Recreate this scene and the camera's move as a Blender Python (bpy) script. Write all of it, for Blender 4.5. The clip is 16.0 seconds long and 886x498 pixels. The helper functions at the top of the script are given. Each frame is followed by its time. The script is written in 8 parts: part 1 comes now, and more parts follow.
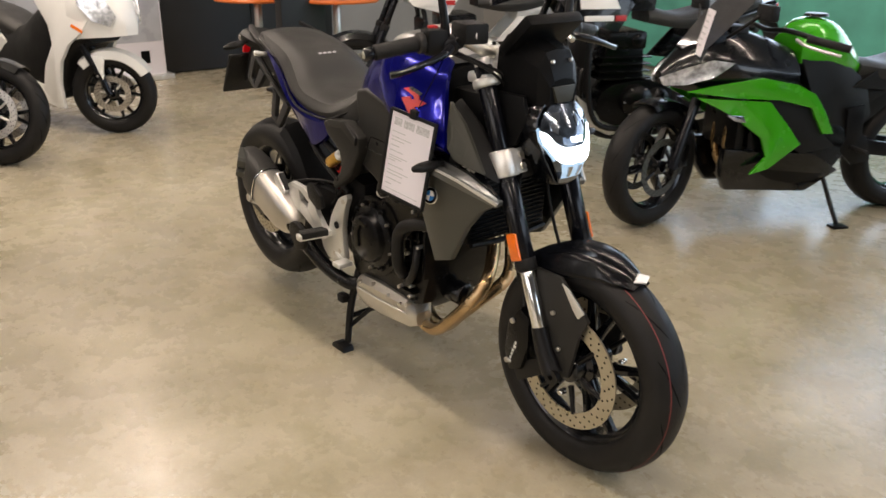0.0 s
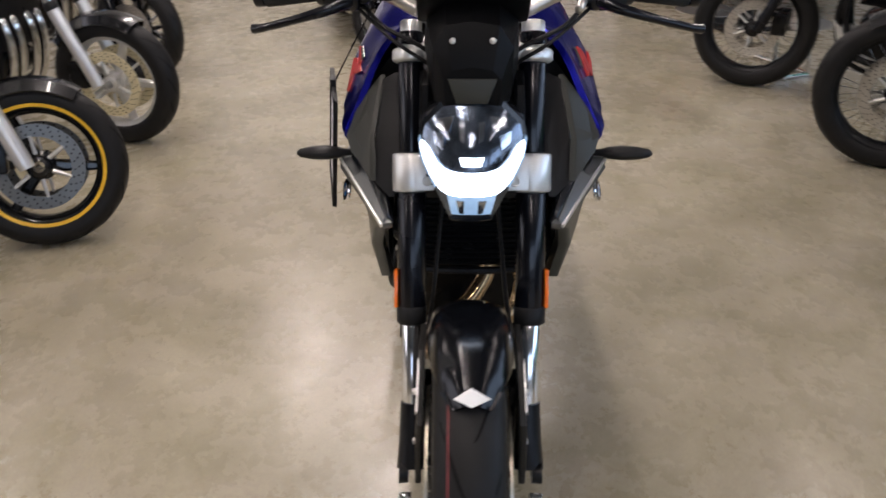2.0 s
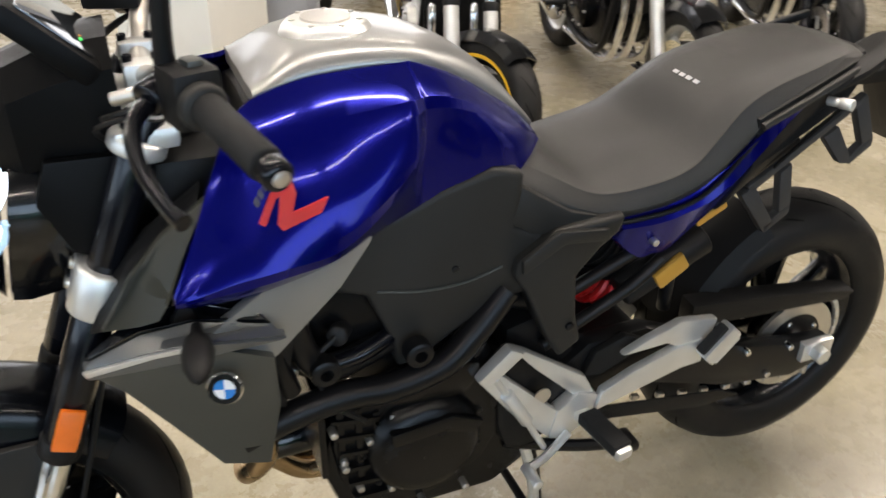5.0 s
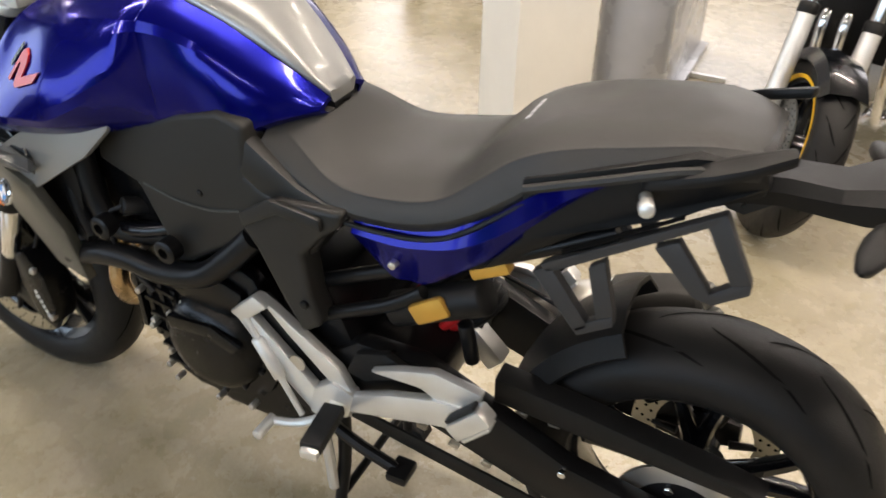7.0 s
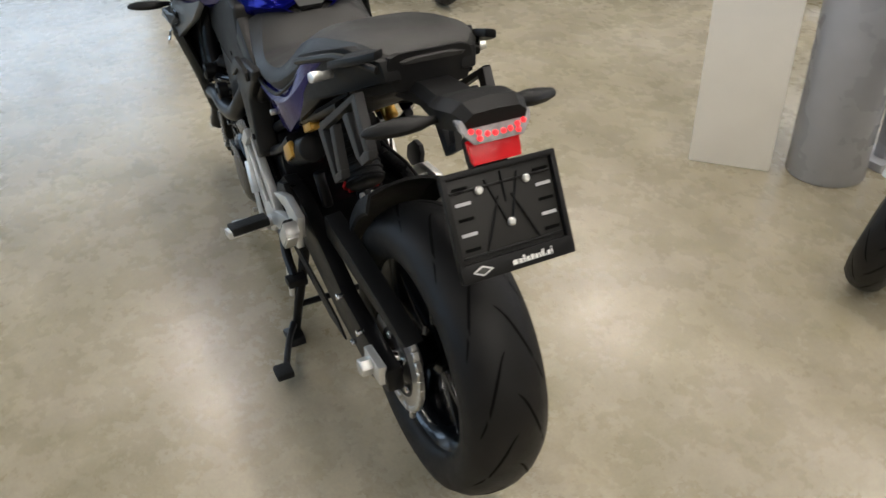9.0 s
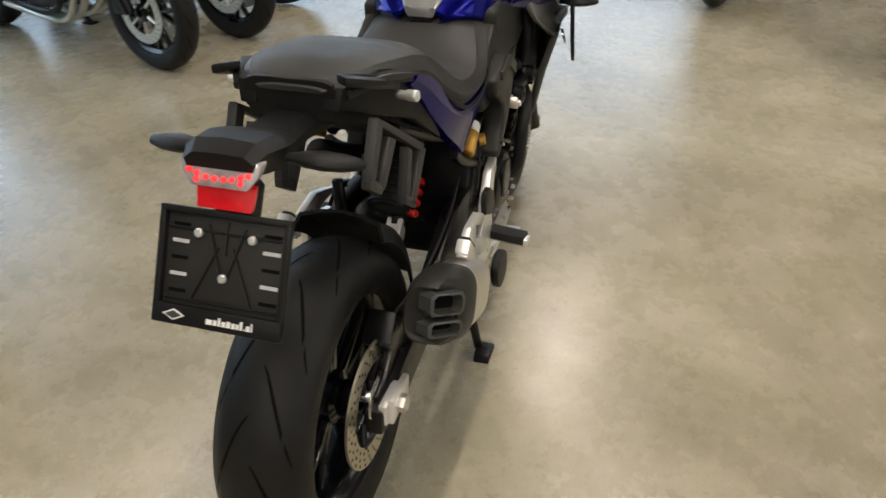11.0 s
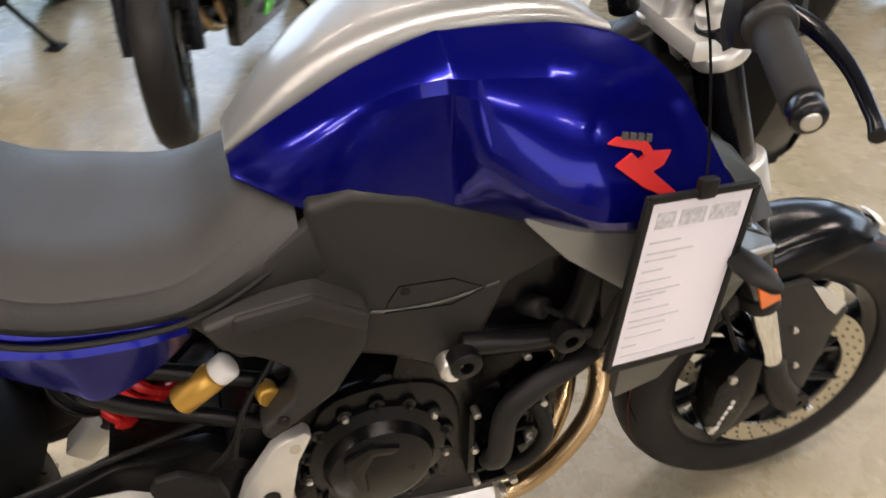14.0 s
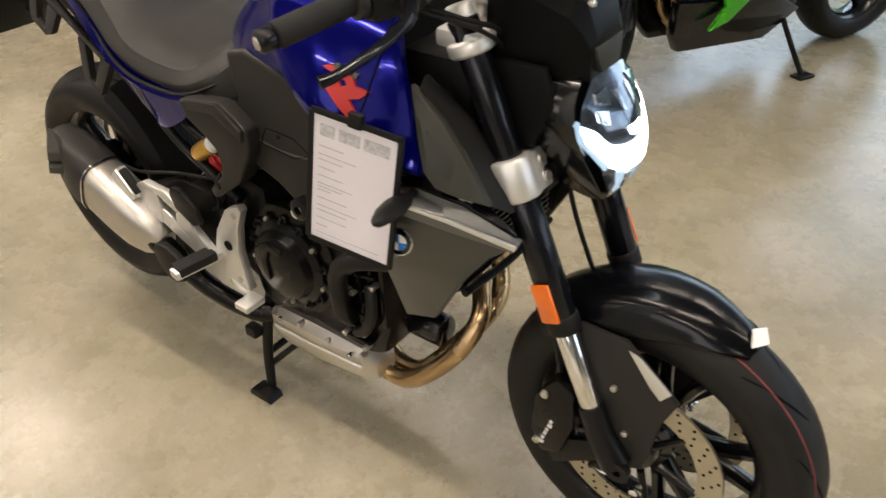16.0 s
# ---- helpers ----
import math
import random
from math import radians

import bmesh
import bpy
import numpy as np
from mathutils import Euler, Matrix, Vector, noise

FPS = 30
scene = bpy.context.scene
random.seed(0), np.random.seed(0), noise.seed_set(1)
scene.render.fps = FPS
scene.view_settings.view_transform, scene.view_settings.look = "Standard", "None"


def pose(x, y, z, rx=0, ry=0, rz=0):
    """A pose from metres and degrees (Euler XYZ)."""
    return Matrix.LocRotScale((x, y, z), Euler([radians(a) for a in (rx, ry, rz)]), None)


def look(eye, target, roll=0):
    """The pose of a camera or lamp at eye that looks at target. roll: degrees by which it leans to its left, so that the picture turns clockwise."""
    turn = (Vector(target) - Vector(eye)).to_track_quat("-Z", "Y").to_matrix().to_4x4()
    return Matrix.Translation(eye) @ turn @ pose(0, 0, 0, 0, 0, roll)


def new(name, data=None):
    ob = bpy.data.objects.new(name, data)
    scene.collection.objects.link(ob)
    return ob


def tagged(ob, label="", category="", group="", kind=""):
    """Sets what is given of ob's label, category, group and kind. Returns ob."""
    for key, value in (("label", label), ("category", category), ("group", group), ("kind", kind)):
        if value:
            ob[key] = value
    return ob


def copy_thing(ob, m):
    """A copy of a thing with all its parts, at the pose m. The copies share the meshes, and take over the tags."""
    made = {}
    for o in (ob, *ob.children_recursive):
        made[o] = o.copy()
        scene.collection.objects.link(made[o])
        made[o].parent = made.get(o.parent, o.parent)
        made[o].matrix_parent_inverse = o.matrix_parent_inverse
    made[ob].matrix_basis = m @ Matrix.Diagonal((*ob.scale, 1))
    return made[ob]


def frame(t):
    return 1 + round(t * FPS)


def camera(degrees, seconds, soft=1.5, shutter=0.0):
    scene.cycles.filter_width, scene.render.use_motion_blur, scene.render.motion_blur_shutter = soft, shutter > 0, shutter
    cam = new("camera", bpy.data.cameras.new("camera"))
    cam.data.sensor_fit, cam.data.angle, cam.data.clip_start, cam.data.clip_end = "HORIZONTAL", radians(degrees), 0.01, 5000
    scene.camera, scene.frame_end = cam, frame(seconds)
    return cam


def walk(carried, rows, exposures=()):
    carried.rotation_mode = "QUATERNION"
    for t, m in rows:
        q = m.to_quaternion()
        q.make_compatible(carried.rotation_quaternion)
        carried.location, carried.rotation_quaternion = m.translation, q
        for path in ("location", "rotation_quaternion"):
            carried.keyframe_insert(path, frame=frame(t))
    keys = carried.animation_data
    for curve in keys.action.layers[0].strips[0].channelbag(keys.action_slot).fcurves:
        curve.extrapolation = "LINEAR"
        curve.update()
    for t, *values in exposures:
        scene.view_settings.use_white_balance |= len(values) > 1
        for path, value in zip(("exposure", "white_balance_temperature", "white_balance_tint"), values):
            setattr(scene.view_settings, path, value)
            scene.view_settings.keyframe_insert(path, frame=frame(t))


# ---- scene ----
cam = camera(57.1, 16.0, 1.5, 0.4)
PATH = [
    (0, (1.961, -1.502, 1.368), (0.541, -0.307, 0.624), 0.7),
    (0.5, (1.886, -1.228, 1.361), (0.379, -0.189, 0.556), 0.3),
    (1, (1.912, -0.88, 1.366), (0.266, -0.123, 0.518), -0.3),
    (1.5, (1.969, -0.438, 1.365), (0.223, -0.047, 0.471), 0.5),
    (2, (1.906, -0.027, 1.372), (0.138, -0.052, 0.437), -0.2),
    (2.5, (1.818, 0.375, 1.355), (0.079, 0.018, 0.432), 1.0),
    (3, (1.589, 0.701, 1.362), (-0.047, 0.014, 0.438), 0.8),
    (3.5, (1.305, 0.919, 1.386), (-0.171, -0.077, 0.476), -0.2),
    (3.7, (1.203, 1.019, 1.381), (-0.185, -0.097, 0.472), -0.1),
    (5.8, (-0.057, 1.099, 1.417), (-0.167, -0.609, 0.382), 1.7),
    (6, (-0.199, 1.081, 1.391), (-0.14, -0.643, 0.379), 1.3),
    (6.5, (-0.473, 0.979, 1.409), (-0.106, -0.625, 0.271), -0.0),
    (7, (-0.791, 1.014, 1.444), (-0.08, -0.469, 0.306), 1.2),
    (7.5, (-1.076, 0.989, 1.421), (-0.17, -0.392, 0.293), -0.2),
    (8, (-1.389, 0.872, 1.436), (-0.357, -0.412, 0.302), 1.1),
    (8.5, (-1.756, 0.757, 1.446), (-0.436, -0.253, 0.333), -0.3),
    (9, (-1.957, 0.56, 1.46), (-0.45, -0.163, 0.363), -1.6),
    (9.2, (-1.996, 0.457, 1.47), (-0.447, -0.178, 0.375), -0.2),
    (11.3, (-1.749, -0.7, 1.438), (-0.193, -0.055, 0.36), -1.6),
    (11.5, (-1.669, -0.772, 1.433), (-0.154, -0.047, 0.348), -1.9),
    (12, (-1.407, -0.856, 1.41), (-0.017, 0.05, 0.294), -2.9),
    (12.5, (-1.1, -0.85, 1.408), (0.075, 0.261, 0.232), -2.2),
    (13, (-0.765, -0.892, 1.424), (0.208, 0.371, 0.216), -0.4),
    (13.5, (-0.439, -0.907, 1.4), (0.371, 0.486, 0.215), 1.5),
    (14, (-0.101, -0.883, 1.415), (0.317, 0.63, 0.176), -1.1),
    (14.5, (0.22, -0.914, 1.415), (0.064, 0.628, 0.151), -1.1),
    (15, (0.505, -0.942, 1.422), (-0.05, 0.533, 0.19), -2.3),
    (15.5, (0.851, -1.051, 1.434), (0.004, 0.317, 0.246), -2.7),
    (16, (1.128, -1.014, 1.428), (0.089, 0.258, 0.287), -3.5),
]
EXPOSURE = [(0, -0.05, 6900, 14), (1, -0.07, 6550, 15), (1.5, -0.26, 6400, 16), (2, -0.40, 6150, 18), (3, -0.36, 6350, 17), (3.5, -0.26, 6700, 10), (5.8, 0.32, 6400, 11), (7.0, 0.37, 6650, 12), (7.5, 0.38, 6350, 10), (8.2, 0.20, 6200, 9), (9, -0.18, 6100, 8),
            (11.5, -0.26, 6500, 8), (12.5, -0.15, 6600, 10), (13.5, 0.12, 6500, 13), (14.5, 0.38, 6600, 15), (15.0, 0.33, 6650, 14), (15.5, 0.08, 6700, 13), (16, -0.03, 6850, 11)]
walk(cam, [(t, look(e, g, r)) for t, e, g, r in PATH], EXPOSURE)

# ==== world and lights ====
WALL_X0, WALL_X1, WALL_Y0, WALL_Y1, CEIL = -5.75, 8.2, -6.2, 5.6, 3.6

world = bpy.data.worlds.new("showroom_world")
scene.world = world
world.use_nodes = True
wbg = world.node_tree.nodes["Background"]
wsky = world.node_tree.nodes.new("ShaderNodeTexSky")
wsky.sky_type, wsky.sun_disc = "NISHITA", False
wsky.sun_elevation, wsky.sun_rotation = radians(35), radians(120)
world.node_tree.links.new(wsky.outputs[0], wbg.inputs[0])
wbg.inputs[1].default_value = 0.12

LAMP_POWER = 41.0
LAMP_TINT = (1.0, 0.885, 0.765)
WINDOW_POWER = 250.0


# ==== materials ====
def principled(name):
    m = bpy.data.materials.new(name)
    m.use_nodes = True
    return m, m.node_tree, m.node_tree.nodes["Principled BSDF"]


def mat(name, color, rough=0.5, metal=0.0, vary=0.12, vscale=6.0, bump=0.0, bscale=200.0, coat=0.0, rvary=0.08, glow=None, glow_power=0.0, spec=0.5):
    """A surface with two scales of tone, an uneven gloss and a fine relief."""
    m, tree, b = principled(name)
    n, link = tree.nodes, tree.links.new
    co = n.new("ShaderNodeTexCoord")
    big = n.new("ShaderNodeTexNoise")
    big.inputs["Scale"].default_value, big.inputs["Detail"].default_value = vscale, 5.0
    link(co.outputs["Object"], big.inputs["Vector"])
    fine = n.new("ShaderNodeTexNoise")
    fine.inputs["Scale"].default_value, fine.inputs["Detail"].default_value = bscale, 3.0
    link(co.outputs["Object"], fine.inputs["Vector"])
    ramp = n.new("ShaderNodeMapRange")
    ramp.inputs["From Min"].default_value, ramp.inputs["From Max"].default_value = 0.3, 0.7
    ramp.inputs["To Min"].default_value, ramp.inputs["To Max"].default_value = 1.0 - vary, 1.0 + vary
    link(big.outputs["Fac"], ramp.inputs["Value"])
    mul = n.new("ShaderNodeVectorMath")
    mul.operation = "SCALE"
    mul.inputs[0].default_value = color[:3]
    link(ramp.outputs["Result"], mul.inputs["Scale"])
    link(mul.outputs["Vector"], b.inputs["Base Color"])
    rr = n.new("ShaderNodeMapRange")
    rr.inputs["From Min"].default_value, rr.inputs["From Max"].default_value = 0.3, 0.7
    rr.inputs["To Min"].default_value, rr.inputs["To Max"].default_value = max(0.02, rough - rvary), min(1.0, rough + rvary)
    link(big.outputs["Fac"], rr.inputs["Value"])
    link(rr.outputs["Result"], b.inputs["Roughness"])
    b.inputs["Metallic"].default_value = metal
    b.inputs["Specular IOR Level"].default_value = spec
    b.inputs["Coat Weight"].default_value = coat
    b.inputs["Coat Roughness"].default_value = 0.04
    if bump:
        bp = n.new("ShaderNodeBump")
        bp.inputs["Strength"].default_value, bp.inputs["Distance"].default_value = bump, 0.002
        link(fine.outputs["Fac"], bp.inputs["Height"])
        link(bp.outputs["Normal"], b.inputs["Normal"])
    if glow:
        b.inputs["Emission Color"].default_value = (*glow, 1)
        b.inputs["Emission Strength"].default_value = glow_power
    return m


def concrete():
    """Polished concrete: clouds, mottling, speckle, dark spots, hairline cracks and a worn sealer."""
    m, tree, b = principled("polished_concrete")
    n, link = tree.nodes, tree.links.new
    co = n.new("ShaderNodeTexCoord")

    def noise_at(scale, detail, rough=0.6, dist=0.0):
        t = n.new("ShaderNodeTexNoise")
        t.inputs["Scale"].default_value, t.inputs["Detail"].default_value = scale, detail
        t.inputs["Roughness"].default_value, t.inputs["Distortion"].default_value = rough, dist
        link(co.outputs["Object"], t.inputs["Vector"])
        return t

    def ramp(src, stops):
        r = n.new("ShaderNodeValToRGB")
        while len(r.color_ramp.elements) < len(stops):
            r.color_ramp.elements.new(0.5)
        for e, (p, c) in zip(r.color_ramp.elements, stops):
            e.position, e.color = p, (*c, 1)
        link(src, r.inputs["Fac"])
        return r

    def mix(mode, fac, a, c):
        x = n.new("ShaderNodeMix")
        x.data_type, x.blend_type = "RGBA", mode
        x.inputs["Factor"].default_value = fac
        link(a, x.inputs["A"]), link(c, x.inputs["B"])
        return x.outputs["Result"]

    cloud = ramp(noise_at(1.1, 6, 0.62, 0.6).outputs["Fac"], [(0.30, (0.252, 0.226, 0.166)), (0.50, (0.345, 0.311, 0.238)), (0.70, (0.425, 0.390, 0.305))])
    stain = ramp(noise_at(2.7, 7, 0.66, 0.9).outputs["Fac"], [(0.36, (0.80, 0.80, 0.70)), (0.50, (1.0, 0.99, 0.95)), (0.62, (1.05, 1.04, 1.06))])
    mott = ramp(noise_at(15, 8, 0.72, 0.5).outputs["Fac"], [(0.34, (0.92, 0.91, 0.85)), (0.50, (0.99, 0.99, 0.97)), (0.62, (1.04, 1.035, 1.01))])
    speck = ramp(noise_at(120, 3, 0.6).outputs["Fac"], [(0.32, (0.80, 0.80, 0.78)), (0.52, (1.0, 1.0, 1.0)), (0.68, (1.12, 1.12, 1.11))])
    grain = ramp(noise_at(48, 5, 0.7, 0.3).outputs["Fac"], [(0.36, (0.86, 0.85, 0.82)), (0.50, (1.0, 1.0, 0.99)), (0.64, (1.12, 1.11, 1.07))])
    vor = n.new("ShaderNodeTexVoronoi")
    vor.inputs["Scale"].default_value = 3.1
    link(co.outputs["Object"], vor.inputs["Vector"])
    spots = ramp(vor.outputs["Distance"], [(0.010, (0.45, 0.42, 0.38)), (0.022, (1, 1, 1))])
    crack = n.new("ShaderNodeTexVoronoi")
    crack.feature = "DISTANCE_TO_EDGE"
    crack.inputs["Scale"].default_value = 0.55
    warp = noise_at(3.5, 5)
    add = n.new("ShaderNodeVectorMath")
    add.operation = "MULTIPLY_ADD"
    add.inputs[1].default_value = (0.5, 0.5, 0.5)
    link(warp.outputs["Color"], add.inputs[0]), link(co.outputs["Object"], add.inputs[2])
    link(add.outputs["Vector"], crack.inputs["Vector"])
    crk = ramp(crack.outputs["Distance"], [(0.0, (0.62, 0.58, 0.5)), (0.0022, (1, 1, 1))])
    col = mix("MULTIPLY", 1.0, cloud.outputs["Color"], mott.outputs["Color"])
    col = mix("MULTIPLY", 0.40, col, grain.outputs["Color"])
    col = mix("MULTIPLY", 0.75, col, stain.outputs["Color"])
    col = mix("MULTIPLY", 0.45, col, speck.outputs["Color"])
    col = mix("MULTIPLY", 0.6, col, spots.outputs["Color"])
    col = mix("MULTIPLY", 0.22, col, crk.outputs["Color"])
    link(col, b.inputs["Base Color"])
    b.inputs["Specular IOR Level"].default_value = 0.72
    gl = n.new("ShaderNodeMapRange")
    gl.inputs["From Min"].default_value, gl.inputs["From Max"].default_value = 0.3, 0.7
    gl.inputs["To Min"].default_value, gl.inputs["To Max"].default_value = 0.225, 0.325
    link(noise_at(7, 6, 0.7).outputs["Fac"], gl.inputs["Value"])
    link(gl.outputs["Result"], b.inputs["Roughness"])
    bp = n.new("ShaderNodeBump")
    bp.inputs["Strength"].default_value, bp.inputs["Distance"].default_value = 0.06, 0.002
    link(noise_at(45, 4).outputs["Fac"], bp.inputs["Height"])
    link(bp.outputs["Normal"], b.inputs["Normal"])
    return m


M_FLOOR = concrete()
M_BLUE = mat("blue_pearl_paint", (0.0022, 0.0030, 0.135), 0.18, 0.60, 0.05, 3, 0.02, 900, 0.24, 0.03, spec=0.10)
M_SILVER = mat("silver_grey_paint", (0.27, 0.272, 0.268), 0.38, 0.60, 0.05, 4, 0.05, 900, 0.4)
M_GREYPANEL = mat("matt_grey_paint", (0.056, 0.058, 0.052), 0.40, 0.25, 0.06, 4, 0.06, 800, 0.1)
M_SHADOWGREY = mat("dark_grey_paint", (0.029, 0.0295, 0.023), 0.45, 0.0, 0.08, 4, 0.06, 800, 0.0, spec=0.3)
M_FINGREY = mat("satin_grey_fin", (0.13, 0.133, 0.13), 0.38, 0.6, 0.05, 5, 0.05, 800, 0.2)
M_COWL = mat("matt_black_cowl", (0.0030, 0.0030, 0.0032), 0.40, 0.0, 0.12, 9, 0.2, 700, spec=0.10)
M_BLACKPL = mat("black_grained_plastic", (0.0075, 0.0075, 0.0076), 0.44, 0.0, 0.12, 9, 0.25, 700, spec=0.20)
M_DARKPL = mat("dark_grey_plastic", (0.0195, 0.0190, 0.0176), 0.45, 0.0, 0.12, 9, 0.2, 600, spec=0.25)
M_BRACKET = mat("worn_grey_plastic", (0.030, 0.030, 0.031), 0.50, 0.0, 0.12, 10, 0.25, 600, spec=0.35)
M_SEAT = mat("seat_vinyl", (0.0250, 0.0246, 0.0232), 0.47, 0.0, 0.10, 12, 0.35, 800, spec=0.34)
M_GLOSS = mat("gloss_black_paint", (0.0022, 0.0026, 0.0036), 0.25, 0.0, 0.05, 5, 0.02, 600, 0.55, 0.04, spec=0.3)
M_GUARD = mat("soft_gloss_black", (0.0024, 0.0028, 0.0040), 0.22, 0.0, 0.05, 5, 0.02, 600, 0.12, 0.04, spec=0.24)
M_FORK = mat("black_anodised", (0.0045, 0.005, 0.0075), 0.24, 0.3, 0.08, 8, 0.04, 600, 0.2, spec=0.3)
M_ENGINE = mat("black_cast_engine", (0.0034, 0.0034, 0.0038), 0.22, 0.10, 0.15, 14, 0.22, 500, spec=0.26)
M_FRAME = mat("frame_black_satin", (0.0055, 0.0055, 0.006), 0.34, 0.05, 0.1, 10, 0.1, 500, spec=0.24)
M_RUBBER = mat("tyre_rubber", (0.0095, 0.0092, 0.0092), 0.48, 0.0, 0.18, 18, 0.3, 500, spec=0.22)
M_GROOVE = mat("tread_groove", (0.0025, 0.0025, 0.0025), 0.85, 0.0, 0.1, 20, spec=0.1)
M_GRIP = mat("grip_rubber", (0.011, 0.011, 0.011), 0.65, 0.0, 0.1, 20, 0.6, 900, spec=0.3)
M_RED = mat("red_decal", (0.41, 0.014, 0.012), 0.35, 0.0, 0.05, 9, 0.0)
M_REDLINE = mat("red_tyre_line", (0.17, 0.030, 0.028), 0.7, 0.0, 0.25, 30)
M_SPRING = mat("red_spring_paint", (0.60, 0.020, 0.018), 0.3, 0.1, 0.1, 9)
M_ALU = mat("cast_aluminium", (0.72, 0.72, 0.70), 0.36, 0.70, 0.08, 14, 0.2, 500)
M_CHROME = mat("chrome", (0.80, 0.80, 0.80), 0.10, 1.0, 0.04, 9)
M_STEEL = mat("brushed_steel", (0.60, 0.575, 0.53), 0.36, 0.92, 0.10, 10, 0.15, 400)
M_DISC = mat("brake_disc_steel", (0.50, 0.46, 0.36), 0.34, 0.9, 0.1, 20, 0.1, 700)
M_PALEDISC = mat("pale_gold_disc", (0.70, 0.62, 0.40), 0.40, 0.4, 0.1, 20, 0.1, 700)
M_COPPER = mat("heat_tinted_pipe", (0.50, 0.35, 0.19), 0.24, 0.95, 0.20, 9, 0.04, 300)
M_GOLD = mat("gold_anodised", (0.62, 0.36, 0.07), 0.32, 0.6, 0.1, 12)
M_YELLOW = mat("yellow_paint", (0.75, 0.45, 0.02), 0.4, 0.0, 0.08, 8)
M_ORANGE = mat("amber_reflector", (0.80, 0.16, 0.01), 0.18, 0.0, 0.08, 30, 0.2, 400, 0.6)
# slight emission added to make the red of the reflectors glow
M_REDREFGLOW = mat("red_reflector_glow", (0.50, 0.004, 0.008), 0.15, 0.0, 0.08, 60, 0.3, 500, 0.5, glow=(1.0, 0.008, 0.015), glow_power=0.16)
M_TAILGLOW = mat("tail_light_led", (0.8, 0.05, 0.06), 0.2, 0, 0.05, 9, glow=(1.0, 0.03, 0.04), glow_power=1.1)
M_TAILLENS = mat("tail_lens", (0.40, 0.38, 0.39), 0.10, 0.3, 0.30, 60, 0.3, 200, 1.0)
M_LED = mat("headlight_led", (1, 1, 1), 0.3, 0, 0.0, 5, glow=(0.80, 0.91, 1.0), glow_power=9.0)
# serves the lit lower reflector and an imitated halo on the lens edge
M_LAMPGLOW = mat("headlight_soft_glow", (0.20, 0.24, 0.28), 0.12, 0.3, 0.5, 60, 0.3, 200, 1.0, glow=(0.45, 0.72, 1.0), glow_power=0.85)
M_LAMPDOME = mat("lamp_bowl", (0.10, 0.125, 0.165), 0.13, 0.85, 0.7, 26, 0.35, 60, 1.0)
M_REFLECTOR = mat("lamp_reflector", (0.50, 0.54, 0.60), 0.14, 1.0, 0.10, 30, 0.25, 120)
M_WHITE = mat("white_paint", (0.78, 0.78, 0.76), 0.38, 0.0, 0.04, 3, 0.05, 300, 0.2)
M_PAPER = mat("printed_paper", (0.76, 0.73, 0.78), 0.55, 0.0, 0.02, 3)
M_INK = mat("grey_ink", (0.46, 0.46, 0.48), 0.6, 0.0, 0.08, 60)
M_HEADING = mat("pale_heading_ink", (0.50, 0.50, 0.52), 0.6, 0.0, 0.25, 160)
M_INKLIGHT = mat("pale_ink", (0.52, 0.52, 0.54), 0.6, 0.0, 0.1, 90)
M_BADGEBLUE = mat("badge_blue", (0.03, 0.20, 0.55), 0.25, 0, 0.03, 9, coat=0.6)
M_BADGEWHITE = mat("badge_white", (0.80, 0.80, 0.80), 0.25, 0, 0.03, 9, coat=0.6)
M_GREEN = mat("lime_green_paint", (0.030, 0.36, 0.004), 0.24, 0.1, 0.06, 5, 0.02, 600, 1.0)
M_PILLAR = mat("white_cladding", (0.80, 0.78, 0.72), 0.6, 0.0, 0.05, 4, 0.15, 90)
M_GREYPILLAR = mat("grey_column_paint", (0.38, 0.39, 0.42), 0.28, 0.0, 0.1, 5, 0.12, 60, 0.4)
M_WALL = mat("grey_wall_paint", (0.33, 0.32, 0.30), 0.7, 0.0, 0.08, 2, 0.2, 80)
M_TEAL = mat("teal_banner", (0.10, 0.42, 0.33), 0.55, 0.0, 0.25, 2.5, 0.05, 100)
M_DARKWALL = mat("black_door_paint", (0.012, 0.012, 0.013), 0.4, 0.0, 0.15, 3, 0.1, 80)
M_CEIL = mat("ceiling_paint", (0.13, 0.125, 0.115), 0.85, 0.0, 0.08, 2, 0.2, 60)
M_TUBE = mat("strip_light_diffuser", (0.9, 0.9, 0.85), 0.5, 0, 0.0, 5, glow=LAMP_TINT, glow_power=6.0)
M_TABLE = mat("orange_laminate", (0.75, 0.18, 0.04), 0.4, 0, 0.06, 5)
M_SCREEN = mat("display_glass", (0.010, 0.011, 0.012), 0.08, 0, 0.03, 5, coat=1.0)
M_TELLGREEN = mat("green_warning_light", (0.02, 0.4, 0.05), 0.3, 0, 0.0, 5, glow=(0.05, 1.0, 0.12), glow_power=1.2)
M_TELLAMBER = mat("amber_warning_light", (0.5, 0.2, 0.01), 0.3, 0, 0.0, 5, glow=(1.0, 0.35, 0.03), glow_power=1.2)
M_CLEARLENS = mat("clear_lens_over_chrome", (0.55, 0.57, 0.60), 0.16, 0.45, 0.65, 34, 0.5, 60, 1.0)
M_SMOKE = mat("smoked_lens", (0.05, 0.05, 0.052), 0.12, 0, 0.08, 30, coat=1.0)
M_CARD = mat("cardboard", (0.42, 0.28, 0.15), 0.8, 0, 0.1, 4, 0.2, 120)


